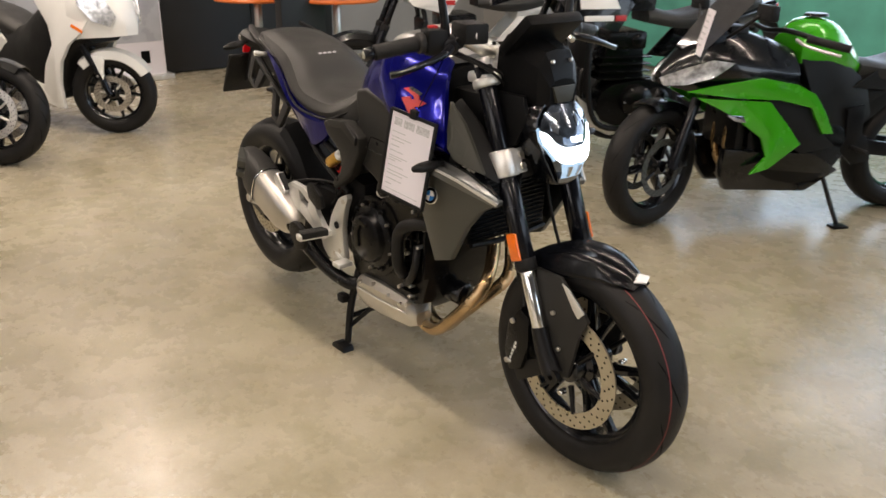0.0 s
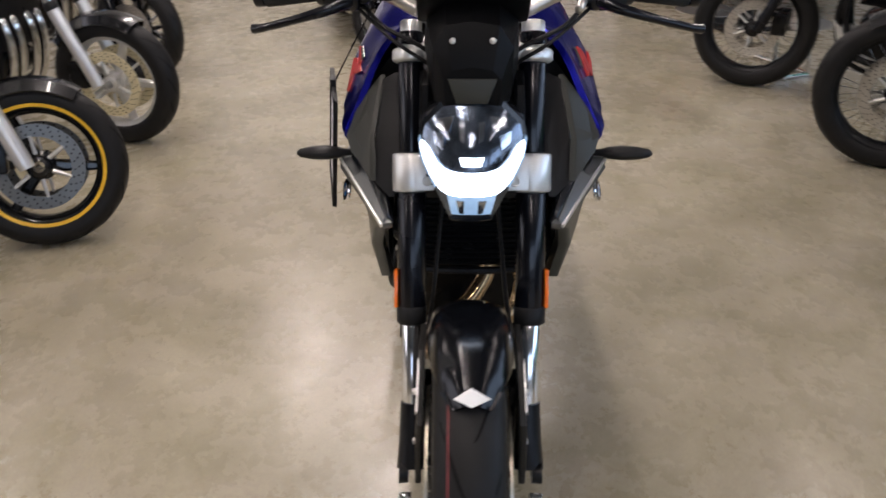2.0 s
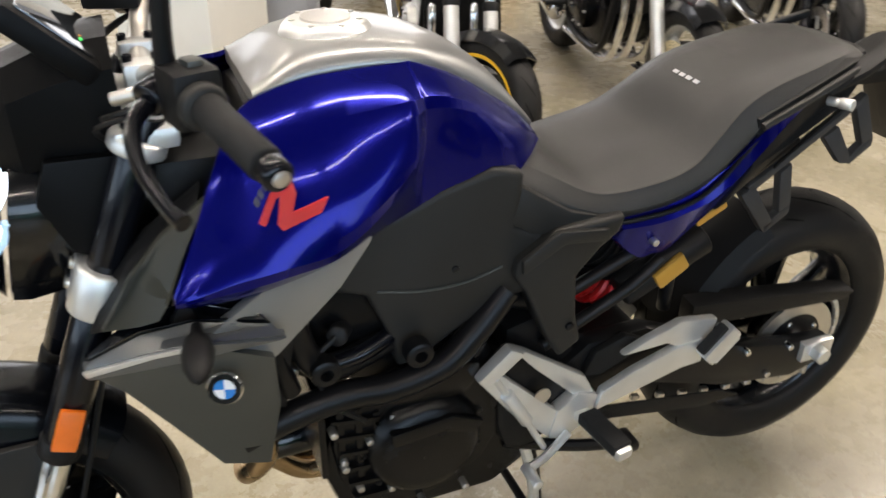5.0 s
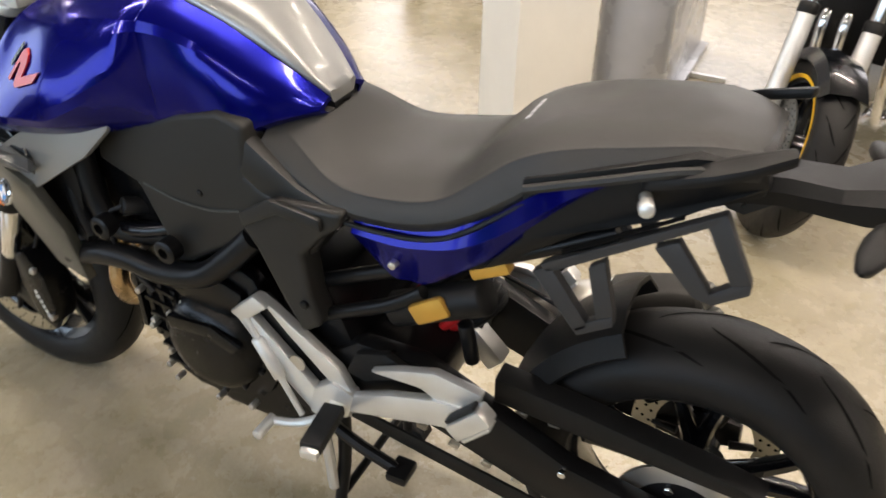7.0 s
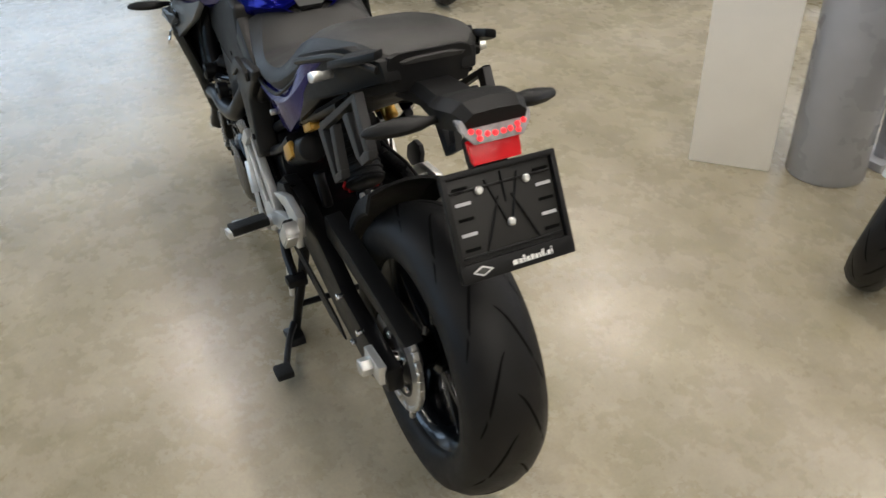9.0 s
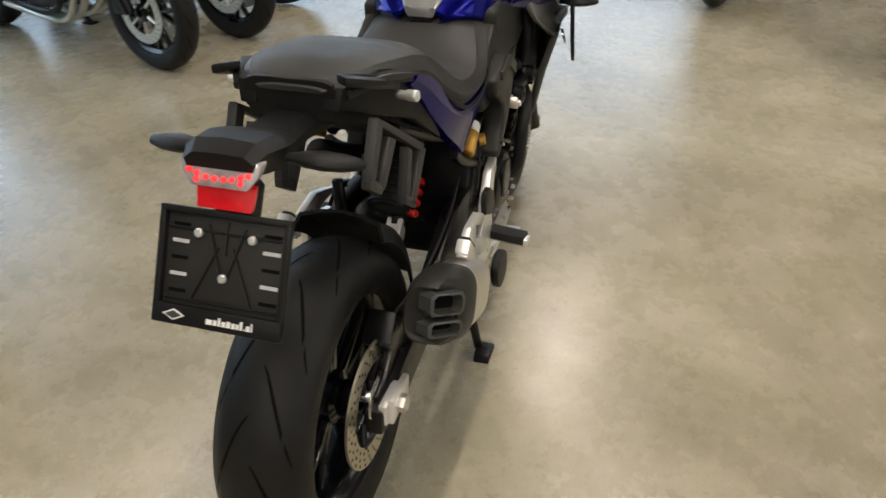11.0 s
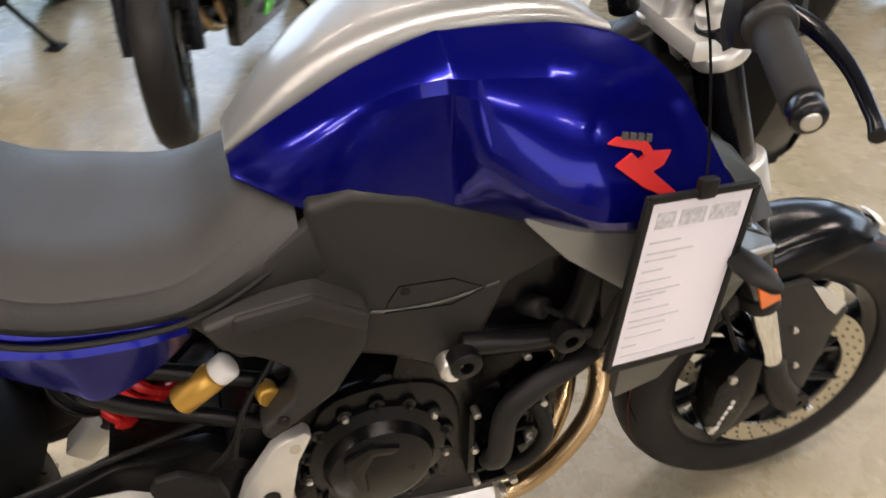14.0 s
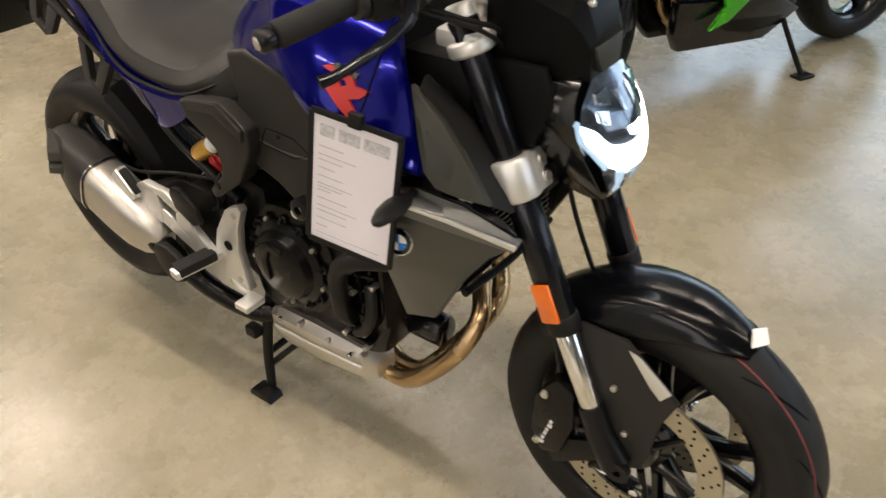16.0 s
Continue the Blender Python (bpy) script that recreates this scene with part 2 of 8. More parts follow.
# ==== mesh helpers ====
def cat(ps, k, closed=False):
    """A smooth run of points through the given ones, k steps between each two."""
    ps = [Vector(p) for p in ps]
    n, out = len(ps), []
    for i in range(n if closed else n - 1):
        if closed:
            a, b, c, d = ps[i - 1], ps[i], ps[(i + 1) % n], ps[(i + 2) % n]
        else:
            b, c = ps[i], ps[i + 1]
            a = ps[i - 1] if i else b * 2 - c
            d = ps[i + 2] if i + 2 < n else c * 2 - b
        for s in range(k):
            t = s / k
            out.append(0.5 * ((2 * b) + (c - a) * t + (2 * a - 5 * b + 4 * c - d) * t * t + (3 * b - a - 3 * c + d) * t ** 3))
    if not closed:
        out.append(ps[-1].copy())
    return out


def skin(rings, closed=True, caps=True, bm=None):
    """A skin over rings of equally many points."""
    bm = bm or bmesh.new()
    rows = [[bm.verts.new(p) for p in r] for r in rings]
    n = len(rows[0])
    for a, b in zip(rows, rows[1:]):
        for i in range(n if closed else n - 1):
            j = (i + 1) % n
            bm.faces.new((a[i], a[j], b[j], b[i]))
    if caps and closed:
        bm.faces.new(rows[0][::-1])
        bm.faces.new(rows[-1])
    bmesh.ops.recalc_face_normals(bm, faces=bm.faces)
    return bm


def tube(points, r, n=10, k=0, bm=None, closed=False):
    """A round pipe along points; r a number or one for each point."""
    rs = list(r) if isinstance(r, (list, tuple)) else [r] * len(points)
    if k:
        packed = cat([(*p[:3],) for p in points], k, closed)
        m = len(packed)
        old = np.linspace(0, 1, len(rs))
        rs = [float(np.interp(i / max(1, m - 1), old, rs)) for i in range(m)]
        points = packed
    points = [Vector(p) for p in points]
    rings, up = [], None
    for i, p in enumerate(points):
        q0, q1 = points[max(0, i - 1)], points[min(len(points) - 1, i + 1)]
        if closed:
            q0, q1 = points[i - 1], points[(i + 1) % len(points)]
        d = (q1 - q0).normalized()
        if up is None:
            up = d.orthogonal().normalized()
        up = (up - d * up.dot(d)).normalized()
        side = d.cross(up)
        rings.append([p + (up * math.cos(a) + side * math.sin(a)) * rs[i] for a in [2 * math.pi * j / n for j in range(n)]])
    if closed:
        rings.append(rings[0])
        bm = skin(rings, True, False, bm)
        bmesh.ops.remove_doubles(bm, verts=bm.verts, dist=1e-6)
        return bm
    return skin(rings, True, True, bm)


def rod(p0, p1, r, n=14, bev=0.15, bm=None):
    """A round bar with eased ends."""
    p0, p1 = Vector(p0), Vector(p1)
    d = (p1 - p0)
    e = min(bev * r, d.length * 0.3)
    u = d.normalized() * e
    return tube([p0, p0 + u * 0.5, p0 + u, p1 - u, p1 - u * 0.5, p1], [r - e, r - e * 0.3, r, r, r - e * 0.3, r - e], n, 0, bm)


def spin(profile, centre=(0, 0, 0), n=40, closed=True, bm=None, axis="y"):
    """A profile of (radius, along) turned round an axis."""
    c = Vector(centre)
    rings = []
    for i in range(n):
        a = 2 * math.pi * i / n
        ca, sa = math.cos(a), math.sin(a)
        if axis == "y":
            rings.append([c + Vector((r * ca, h, r * sa)) for r, h in profile])
        elif axis == "z":
            rings.append([c + Vector((r * ca, r * sa, h)) for r, h in profile])
        else:
            rings.append([c + Vector((h, r * ca, r * sa)) for r, h in profile])
    bm = bm or bmesh.new()
    rows = [[bm.verts.new(p) for p in r] for r in rings]
    m = len(profile)
    for i in range(n):
        a, b = rows[i], rows[(i + 1) % n]
        for j in range(m if closed else m - 1):
            q = (j + 1) % m
            bm.faces.new((a[j], a[q], b[q], b[j]))
    bmesh.ops.recalc_face_normals(bm, faces=bm.faces)
    return bm


def ease(bm, w, seg=2):
    if w > 0:
        edges = [e for e in bm.edges if len(e.link_faces) == 2 and e.calc_face_angle(0) > 0.5]
        bmesh.ops.bevel(bm, geom=edges, offset=w, segments=seg, profile=0.6, affect="EDGES", clamp_overlap=True)
    return bm


def box(x0, x1, y0, y1, z0, z1, bev=0.004, m=None, seg=2):
    bm = bmesh.new()
    bmesh.ops.create_cube(bm, size=1.0)
    bmesh.ops.scale(bm, vec=(x1 - x0, y1 - y0, z1 - z0), verts=bm.verts)
    bmesh.ops.translate(bm, vec=((x0 + x1) / 2, (y0 + y1) / 2, (z0 + z1) / 2), verts=bm.verts)
    ease(bm, bev, seg)
    if m is not None:
        bmesh.ops.transform(bm, matrix=m, verts=bm.verts)
    return bm


def slab(outline, y0, y1, bev=0.004, rnd=0, seg=2):
    """A plate cut to a side outline of (x, z), from y0 to y1; rnd rounds the outline."""
    pts = [(x, 0, z) for x, z in outline]
    if rnd:
        pts = [tuple(p) for p in cat(pts, rnd, True)]
    bm = bmesh.new()
    a = [bm.verts.new((p[0], y0, p[2])) for p in pts]
    b = [bm.verts.new((p[0], y1, p[2])) for p in pts]
    bm.faces.new(a), bm.faces.new(b[::-1])
    for i in range(len(a)):
        j = (i + 1) % len(a)
        bm.faces.new((a[i], b[i], b[j], a[j]))
    bmesh.ops.recalc_face_normals(bm, faces=bm.faces)
    ease(bm, bev, seg)
    return bm


def sheet(points, off, bev=0.003, k=0):
    """A thick plate over a loop of 3D points; off is the way to its back face."""
    pts = cat(points, k, True) if k else [Vector(p) for p in points]
    off = Vector(off)
    bm = bmesh.new()
    a = [bm.verts.new(p) for p in pts]
    b = [bm.verts.new(p + off) for p in pts]
    bm.faces.new(a), bm.faces.new(b[::-1])
    for i in range(len(a)):
        j = (i + 1) % len(a)
        bm.faces.new((a[i], b[i], b[j], a[j]))
    bmesh.ops.recalc_face_normals(bm, faces=bm.faces)
    ease(bm, bev)
    return bm


def half_loft(stations, kx=4, ky=3, close=None):
    """A body symmetric about y = 0, from stations (x, [(y, z), ...]) whose half profile runs from the crown outwards and down."""
    m = len(stations[0][1])
    cols = [cat([(x, pr[j][0], pr[j][1]) for x, pr in stations], kx) for j in range(m)]
    rings = []
    for i in range(len(cols[0])):
        half = cat([cols[j][i] for j in range(m)], ky)
        for p in half:
            p.y = max(p.y, 0.0)
        left = [p for p in half]
        right = [Vector((p.x, -p.y, p.z)) for p in reversed(half)]
        if (left[0] - right[-1]).length < 1e-5:
            right = right[:-1]
        rings.append(left + right)
    return skin(rings, True, True)


def side_loft(stations, thick=0.012, kx=4, ky=3, sign=1):
    """A curved side panel from stations (x, [(y, z), ...]), as thick as given."""
    m = len(stations[0][1])
    cols = [cat([(x, pr[j][0], pr[j][1]) for x, pr in stations], kx) for j in range(m)]
    rings = []
    for i in range(len(cols[0])):
        half = cat([cols[j][i] for j in range(m)], ky)
        back = [Vector((p.x, p.y - thick, p.z - thick * 0.3)) for p in reversed(half)]
        rings.append([Vector((p.x, p.y * sign, p.z)) for p in half + back])
    return skin(rings, True, True)


def flip(bm):
    bmesh.ops.scale(bm, vec=(1, -1, 1), verts=bm.verts)
    bmesh.ops.reverse_faces(bm, faces=bm.faces)
    return bm


def moved(bm, m):
    bmesh.ops.transform(bm, matrix=m, verts=bm.verts)
    return bm


def join(*bms):
    out = bms[0]
    for b in bms[1:]:
        me = bpy.data.meshes.new("t")
        b.to_mesh(me)
        out.from_mesh(me)
        bpy.data.meshes.remove(me)
        b.free()
    return out


def part(name, bm, material, parent=None, label="", sharp=38, at=None):
    me = bpy.data.meshes.new(name)
    bm.to_mesh(me)
    bm.free()
    me.materials.append(material)
    me.polygons.foreach_set("use_smooth", [True] * len(me.polygons))
    me.set_sharp_from_angle(angle=radians(sharp))
    ob = new(name, me)
    if parent is not None:
        ob.parent = parent
    if at is not None:
        ob.matrix_local = at
    if label:
        tagged(ob, label)
    return ob


def thing(name, label, category, group="", kind="", at=None):
    ob = tagged(new(name), label, category, group, kind)
    if at is not None:
        ob.matrix_world = at
    return ob


def both(name, make, material, parent, label=""):
    """A part and its mirror image on the other side."""
    a = part(name, make(), material, parent, label)
    b = part(name, flip(make()), material, parent, label)
    return a, b


def face_matrix(o, xdir, ydir):
    """A pose whose x and y axes lie along two directions, for flat things."""
    x = Vector(xdir).normalized()
    z = x.cross(Vector(ydir)).normalized()
    y = z.cross(x)
    return Matrix.Translation(o) @ Matrix((x, y, z)).transposed().to_4x4()


# ==== the room ====
def plain(name, bm, material, label, category):
    return tagged(part(name, bm, material), label, category, kind="structure")


plain("floor", box(WALL_X0 - 0.2, WALL_X1 + 0.2, WALL_Y0 - 0.2, WALL_Y1 + 0.2, -0.15, 0.0, 0), M_FLOOR, "polished mottled beige concrete showroom floor with soft reflections", "floor")
plain("ceiling", box(WALL_X0 - 0.2, WALL_X1 + 0.2, WALL_Y0 - 0.2, WALL_Y1 + 0.2, CEIL, CEIL + 0.15, 0), M_CEIL, "plain painted showroom ceiling with strip lights", "ceiling")
plain("wall_west", box(WALL_X0 - 0.2, WALL_X0, WALL_Y0 - 0.2, WALL_Y1 + 0.2, 0, CEIL, 0), M_WALL, "white painted showroom back wall", "wall")
# the street side is glass over low boards, round the corner of two walls
def open_wall(along, x0, x1, o0, o1, z0, z1, y=WALL_Y1):
    """A wall with one wide opening from o0 to o1 and z0 to z1."""
    rows = [(x0, x1, 0, z0), (x0, x1, z1, CEIL), (x0, o0, z0, z1), (o1, x1, z0, z1)]
    if along == "x":
        return join(*[box(p, q, y, y + 0.2, r, s, 0) for p, q, r, s in rows])
    return join(*[box(WALL_X1, WALL_X1 + 0.2, p, q, r, s, 0) for p, q, r, s in rows])


plain("wall_north", open_wall("x", WALL_X0, WALL_X1, -2.9, 7.8, 0.95, 3.0), M_WALL, "white street-side wall with a long shop window opening", "wall")
plain("wall_south", open_wall("x", WALL_X0, WALL_X1, -3.3, 3.7, 0.9, 2.9, WALL_Y0 - 0.2), M_WALL, "white side wall with an opening to the bright hall beyond", "wall")
plain("wall_east", open_wall("y", WALL_Y0, WALL_Y1, -0.6, 5.2, 0.95, 3.0), M_WALL, "white end wall with a shop window opening", "wall")
win = tagged(new("window_1"), "long shop window with grey metal frame in the wall", "window", kind="structure")
for i in range(7):
    part("window_frame", box(-2.9 + i * 1.77, -2.82 + i * 1.77, WALL_Y1 + 0.06, WALL_Y1 + 0.14, 0.95, 3.0, 0.004), M_GREYPILLAR, win)
win2 = tagged(new("window_2"), "shop window with grey metal frame in the end wall", "window", kind="structure")
for wy in (-0.6, 1.3, 3.2, 5.12):
    part("window_frame", box(WALL_X1 + 0.06, WALL_X1 + 0.14, wy, wy + 0.08, 0.95, 3.0, 0.004), M_GREYPILLAR, win2)


def area(name, m, sx, sy, power, color):
    li = bpy.data.lights.new(name, "AREA")
    li.shape, li.size, li.size_y, li.energy, li.color = "RECTANGLE", sx, sy, power, color
    ob = new(name, li)
    ob.matrix_world = m
    return ob


# daylight that enters by the shop windows
DAY = (0.62, 0.79, 1.0)
area("window_daylight", look((2.45, WALL_Y1 - 0.02, 1.98), (2.45, 0, 1.98)), 10.6, 2.0, WINDOW_POWER, DAY)
area("window_daylight", look((WALL_X1 - 0.02, 2.3, 1.98), (0, 2.3, 1.98)), 5.7, 2.0, WINDOW_POWER * 0.40, DAY)
area("window_daylight", look((0.2, WALL_Y0 + 0.02, 1.9), (0.2, 0, 1.9)), 7.0, 2.0, 110.0, (1.0, 0.93, 0.90))

# rows of strip lights under the ceiling
first = thing("strip_light", "long white fluorescent strip light under the ceiling", "ceiling light", "strip lights", at=pose(0, 0, 0))
part("housing", box(-0.75, 0.75, -0.05, 0.05, 0.03, 0.09, 0.006), M_WHITE, first, "white metal housing")
part("diffuser", box(-0.73, 0.73, -0.04, 0.04, 0.0, 0.03, 0.008), M_TUBE, first, "glowing diffuser")
STRIP_MOVED = {(-3.9, -3.6): (-4.9, -1.5), (-3.9, 2.6): (-4.6, 0.45), (3.3, -0.55): (4.0, 0.1)}
strip_places = [(x, y) for y in (-3.6, -0.55, 2.6) for x in (-3.9, -2.1, -0.3, 1.5, 3.3)]
strip_places = [STRIP_MOVED.get(p, p) for p in strip_places]
for i, (x, y) in enumerate(strip_places):
    m = pose(x, y, CEIL - 0.095)
    if i == 0:
        first.matrix_world = m
    else:
        copy_thing(first, m)
    area("strip_lamp", pose(x, y, CEIL - 0.10), 1.46, 0.08, LAMP_POWER * (0.45 if y > 2 else 1.0), LAMP_TINT)

# the column with its white cladding
pil = thing("column_cladding", "white boxed cladding round a building column", "pillar", kind="structure")
cd, cn = Vector((-0.75, -0.661, 0)), Vector((0.661, -0.75, 0))
b0 = Vector((0.155, -1.513, 0))
loop = [b0, b0 + cd * 0.295, b0 + cd * 0.295 + cn * 0.40, b0 + cn * 0.40]
part("panel", sheet(loop, (0, 0, CEIL - 0.02), 0.006), M_PILLAR, pil)
col = thing("column", "round grey painted steel column beside white cladding", "pillar", kind="structure")
part("shaft", rod((-0.155, -1.895, 0.0), (-0.155, -1.895, CEIL - 0.01), 0.138, 36, 0.03), M_GREYPILLAR, col)
scr = thing("display_panel", "grey upright display panel on a flat foot", "panel", kind="structure")
part("panel", box(-0.235, -0.19, -3.0, -2.10, 0.03, 1.9, 0.004), M_GREYPILLAR, scr)
part("foot", box(-0.272, -0.13, -3.03, -2.05, 0.0, 0.032, 0.004), M_GREYPILLAR, scr)
for y in (-2.24, -2.63):
    part("foot_bar", box(-0.43, -0.27, y - 0.013, y + 0.013, 0.0, 0.022, 0.003), M_ALU, scr)

# black doors, ribbed white panel, banners and table at the back
drs = tagged(new("door_1"), "black double door in the back wall with metal handle", "door", kind="structure")
part("leaf", box(WALL_X0 + 0.002, WALL_X0 + 0.06, 1.48, 2.40, 0.01, 2.4, 0.006), M_DARKWALL, drs)
part("leaf", box(WALL_X0 + 0.002, WALL_X0 + 0.06, 2.41, 3.35, 0.01, 2.4, 0.006), M_DARKWALL, drs)
part("handle", rod((WALL_X0 + 0.09, 2.3, 1.0), (WALL_X0 + 0.09, 2.3, 1.2), 0.012), M_CHROME, drs)
rib = thing("ribbed_panel", "white ribbed metal panel standing against the wall", "panel", kind="structure")
part("frame", box(WALL_X0 + 0.002, WALL_X0 + 0.10, -2.42, -1.14, 0.0, 1.9, 0.006), M_WHITE, rib)
for i in range(10):
    part("rib", box(WALL_X0 + 0.10, WALL_X0 + 0.135, -2.37 + i * 0.125, -2.31 + i * 0.125, 0.05, 1.85, 0.006), M_WHITE, rib)


# ==== wheels, shared by all the motorcycles ====
def tyre_profile(rim, R, w):
    pts = [(rim, 0.80), (rim + 0.012, 0.90), (rim + (R - rim) * 0.45, 1.0), (R - (R - rim) * 0.30, 0.90), (R - (R - rim) * 0.12, 0.62), (R - (R - rim) * 0.02, 0.28), (R, 0.0)]
    prof = [(r, f * w) for r, f in pts] + [(r, -f * w) for r, f in reversed(pts[:-1])]
    prof += [(rim - 0.004, -0.7 * w), (rim - 0.004, 0.7 * w)]
    return prof


def tyre_point(rim, R, w, u, a, lift=0.0006):
    """A point on the tread: u from -1 to 1 over its width, a round the wheel."""
    prof = tyre_profile(rim, R, w)[:13]
    f = [q[1] / w for q in prof][::-1]
    r = float(np.interp(u, f, [q[0] for q in prof][::-1])) + lift
    return Vector((r * math.cos(a), u * w, r * math.sin(a)))


def tread(rim, R, w, n, sweep, u0, u1, width, bm):
    """Slanted grooves round the tread, each a dark curved slit."""
    for i in range(n):
        for s in (1, -1):
            a0 = 2 * math.pi * (i + (0.5 if s < 0 else 0)) / n
            rows = []
            for k in range(9):
                t = k / 8
                u, a = s * (u0 + (u1 - u0) * t), a0 + sweep * t ** 1.3
                h = width * math.sin(math.pi * min(0.98, 0.06 + t * 0.9)) / R
                rows.append([tyre_point(rim, R, w, u, a - h), tyre_point(rim, R, w, u, a + h)])
            skin(rows, False, False, bm)
    return bm


def wheel(parent, at, rim=0.216, R=0.30, w=0.060, spokes=5, twin=True, rim_mat=None, stripe=None, grooves=None, wire=False, name="wheel"):
    """A wheel about its axle: tyre, rim, hub, spokes."""
    rim_mat = rim_mat or M_GLOSS
    wh = part(name, spin(tyre_profile(rim, R, w), n=72), M_RUBBER, parent, "", 60, at)
    wh.name = name
    ww = w * 0.72
    prof = [(rim + 0.006, ww * 1.08), (rim + 0.006, ww), (rim - 0.006, ww * 0.9), (rim - 0.022, ww * 0.55), (rim - 0.024, 0)]
    prof += [(r, -h) for r, h in reversed(prof[:-1])]
    prof += [(rim - 0.002, -ww * 1.05), (rim - 0.003, 0.0), (rim - 0.002, ww * 1.05)]
    part("rim", spin(prof, n=64), rim_mat, wh)
    hub = [(0.020, -0.075), (0.034, -0.07), (0.036, -0.035), (0.052, -0.028), (0.052, 0.028), (0.036, 0.035), (0.034, 0.07), (0.020, 0.075)]
    part("hub", spin(hub, n=28), rim_mat if not wire else M_FRAME, wh)
    if wire:
        for i in range(36):
            a = 2 * math.pi * i / 36
            s = 1 if i % 2 else -1
            b = a + (0.35 if i % 4 < 2 else -0.35)
            part("wire_spoke", tube([(0.05 * math.cos(a), s * 0.03, 0.05 * math.sin(a)), ((rim - 0.012) * math.cos(b), 0, (rim - 0.012) * math.sin(b))], 0.0017, 5), M_FINGREY, wh)
    else:
        for i in range(spokes):
            a = 2 * math.pi * i / spokes + 0.3
            for da in ((-0.20, 0.20) if twin else (0.0,)):
                rows = []
                for t in (0.0, 0.35, 0.75, 1.0):
                    r = 0.045 + (rim - 0.018 - 0.045) * t
                    c = a + da * (0.45 + 0.65 * t)
                    hw, hy = (0.014 - 0.005 * t if twin else 0.022 - 0.006 * t), 0.020 - 0.004 * t
                    tx, rx = Vector((-math.sin(c), 0, math.cos(c))), Vector((math.cos(c), 0, math.sin(c))) * r
                    rows.append([rx + tx * (hw * sx) + Vector((0, hy * sy, 0)) for sx, sy in ((-1, -0.5), (-0.5, -1), (0.5, -1), (1, -0.5), (1, 0.5), (0.5, 1), (-0.5, 1), (-1, 0.5))])
                part("spoke", skin(rows), rim_mat, wh)
    if grooves:
        tagged(part("tread_pattern", tread(rim, R, w, *grooves, bmesh.new()), M_GROOVE, wh), kind="stuff")
    if stripe:
        for s in (1, -1):
            part("rim_stripe", spin([(rim + 0.014, s * w * 0.90), (rim + 0.014, s * w * 0.955), (rim + 0.002, s * w * 0.90), (rim + 0.002, s * w * 0.82)], n=64), stripe, wh)
    return wh


def brake_disc(parent, y, r=0.16, ri=0.118, material=None, carrier=None):
    d = part("brake_disc", spin([(ri, y - 0.0025), (r, y - 0.0025), (r, y + 0.0025), (ri, y + 0.0025)], n=56), material or M_DISC, parent)
    holes = bmesh.new()
    for i in range(26):
        for k, rr in enumerate((0.25, 0.55, 0.82)):
            a = 2 * math.pi * (i + k * 0.33) / 26
            q = ri + (r - ri) * rr
            rod((q * math.cos(a), y - 0.003, q * math.sin(a)), (q * math.cos(a), y + 0.003, q * math.sin(a)), 0.0034, 6, 0.05, holes)
    tagged(part("drilling", holes, M_GROOVE, d), kind="stuff")
    for i in range(6):
        a = 2 * math.pi * i / 6
        ca, sa = math.cos(a), math.sin(a)
        bm = tube([(0.045 * ca, y * 0.9, 0.045 * sa), ((ri + 0.004) * ca, y, (ri + 0.004) * sa)], [0.008, 0.006], 8)
        part("carrier_arm", bm, carrier or M_FRAME, d)
    return d


# ==== the blue naked motorcycle ====
bike = thing("motorcycle", "blue and silver naked motorcycle on its black centre stand", "motorcycle", at=pose(0, 0, 0))
RX, RZ, FX, FZ = -0.778, 0.362, 0.764, 0.299

# front wheel
fw = wheel(bike, pose(FX, 0, FZ, 0, 14), 0.214, 0.300, 0.061, 5, True, M_GLOSS, None, (11, 0.50, 0.10, 0.88, 0.0066), False, "front_wheel")
rows = [[tyre_point(0.214, 0.300, 0.061, -0.56 + du, 2 * math.pi * i / 72, 0.0007) for du in (-0.022, 0.022)] for i in range(73)]
part("red_line", skin(rows, False, False), M_REDLINE, fw, "thin red line round the tread")
for s in (1, -1):
    brake_disc(fw, 0.072 * s, 0.160, 0.116)

# rear wheel
rw = wheel(bike, pose(RX, 0, RZ, 0, 5), 0.210, 0.310, 0.086, 5, True, M_GLOSS, None, (12, 0.62, 0.05, 0.90, 0.0080), False, "rear_wheel")
brake_disc(rw, -0.095, 0.128, 0.086)
part("sprocket", spin([(0.075, 0.098), (0.108, 0.098), (0.108, 0.105), (0.075, 0.105)], n=46), M_STEEL, rw, "steel chain sprocket")
part("sprocket_carrier", spin([(0.03, 0.06), (0.082, 0.088), (0.082, 0.104), (0.03, 0.104)], n=30), M_FRAME, rw)
for i in range(5):
    a = 2 * math.pi * i / 5
    part("sprocket_bolt", rod((0.06 * math.cos(a), 0.10, 0.06 * math.sin(a)), (0.06 * math.cos(a), 0.112, 0.06 * math.sin(a)), 0.008, 6), M_CHROME, rw)
part("axle", rod((RX, -0.165, RZ), (RX, 0.175, RZ), 0.013), M_CHROME, bike, "polished rear axle")
part("axle_nut", rod((RX, 0.160, RZ), (RX, 0.186, RZ), 0.019, 6), M_ALU, bike)

# chain
def chain_loop():
    pts = []
    for i in range(13):
        a = math.radians(105 + i * 12.5)
        pts.append((RX + 0.108 * math.cos(a), 0.1015, RZ + 0.108 * math.sin(a)))
    pts += [(-0.5, 0.1015, 0.295), (-0.16, 0.1015, 0.385), (-0.115, 0.1015, 0.42), (-0.15, 0.1015, 0.462), (-0.5, 0.1015, 0.452)]
    return pts


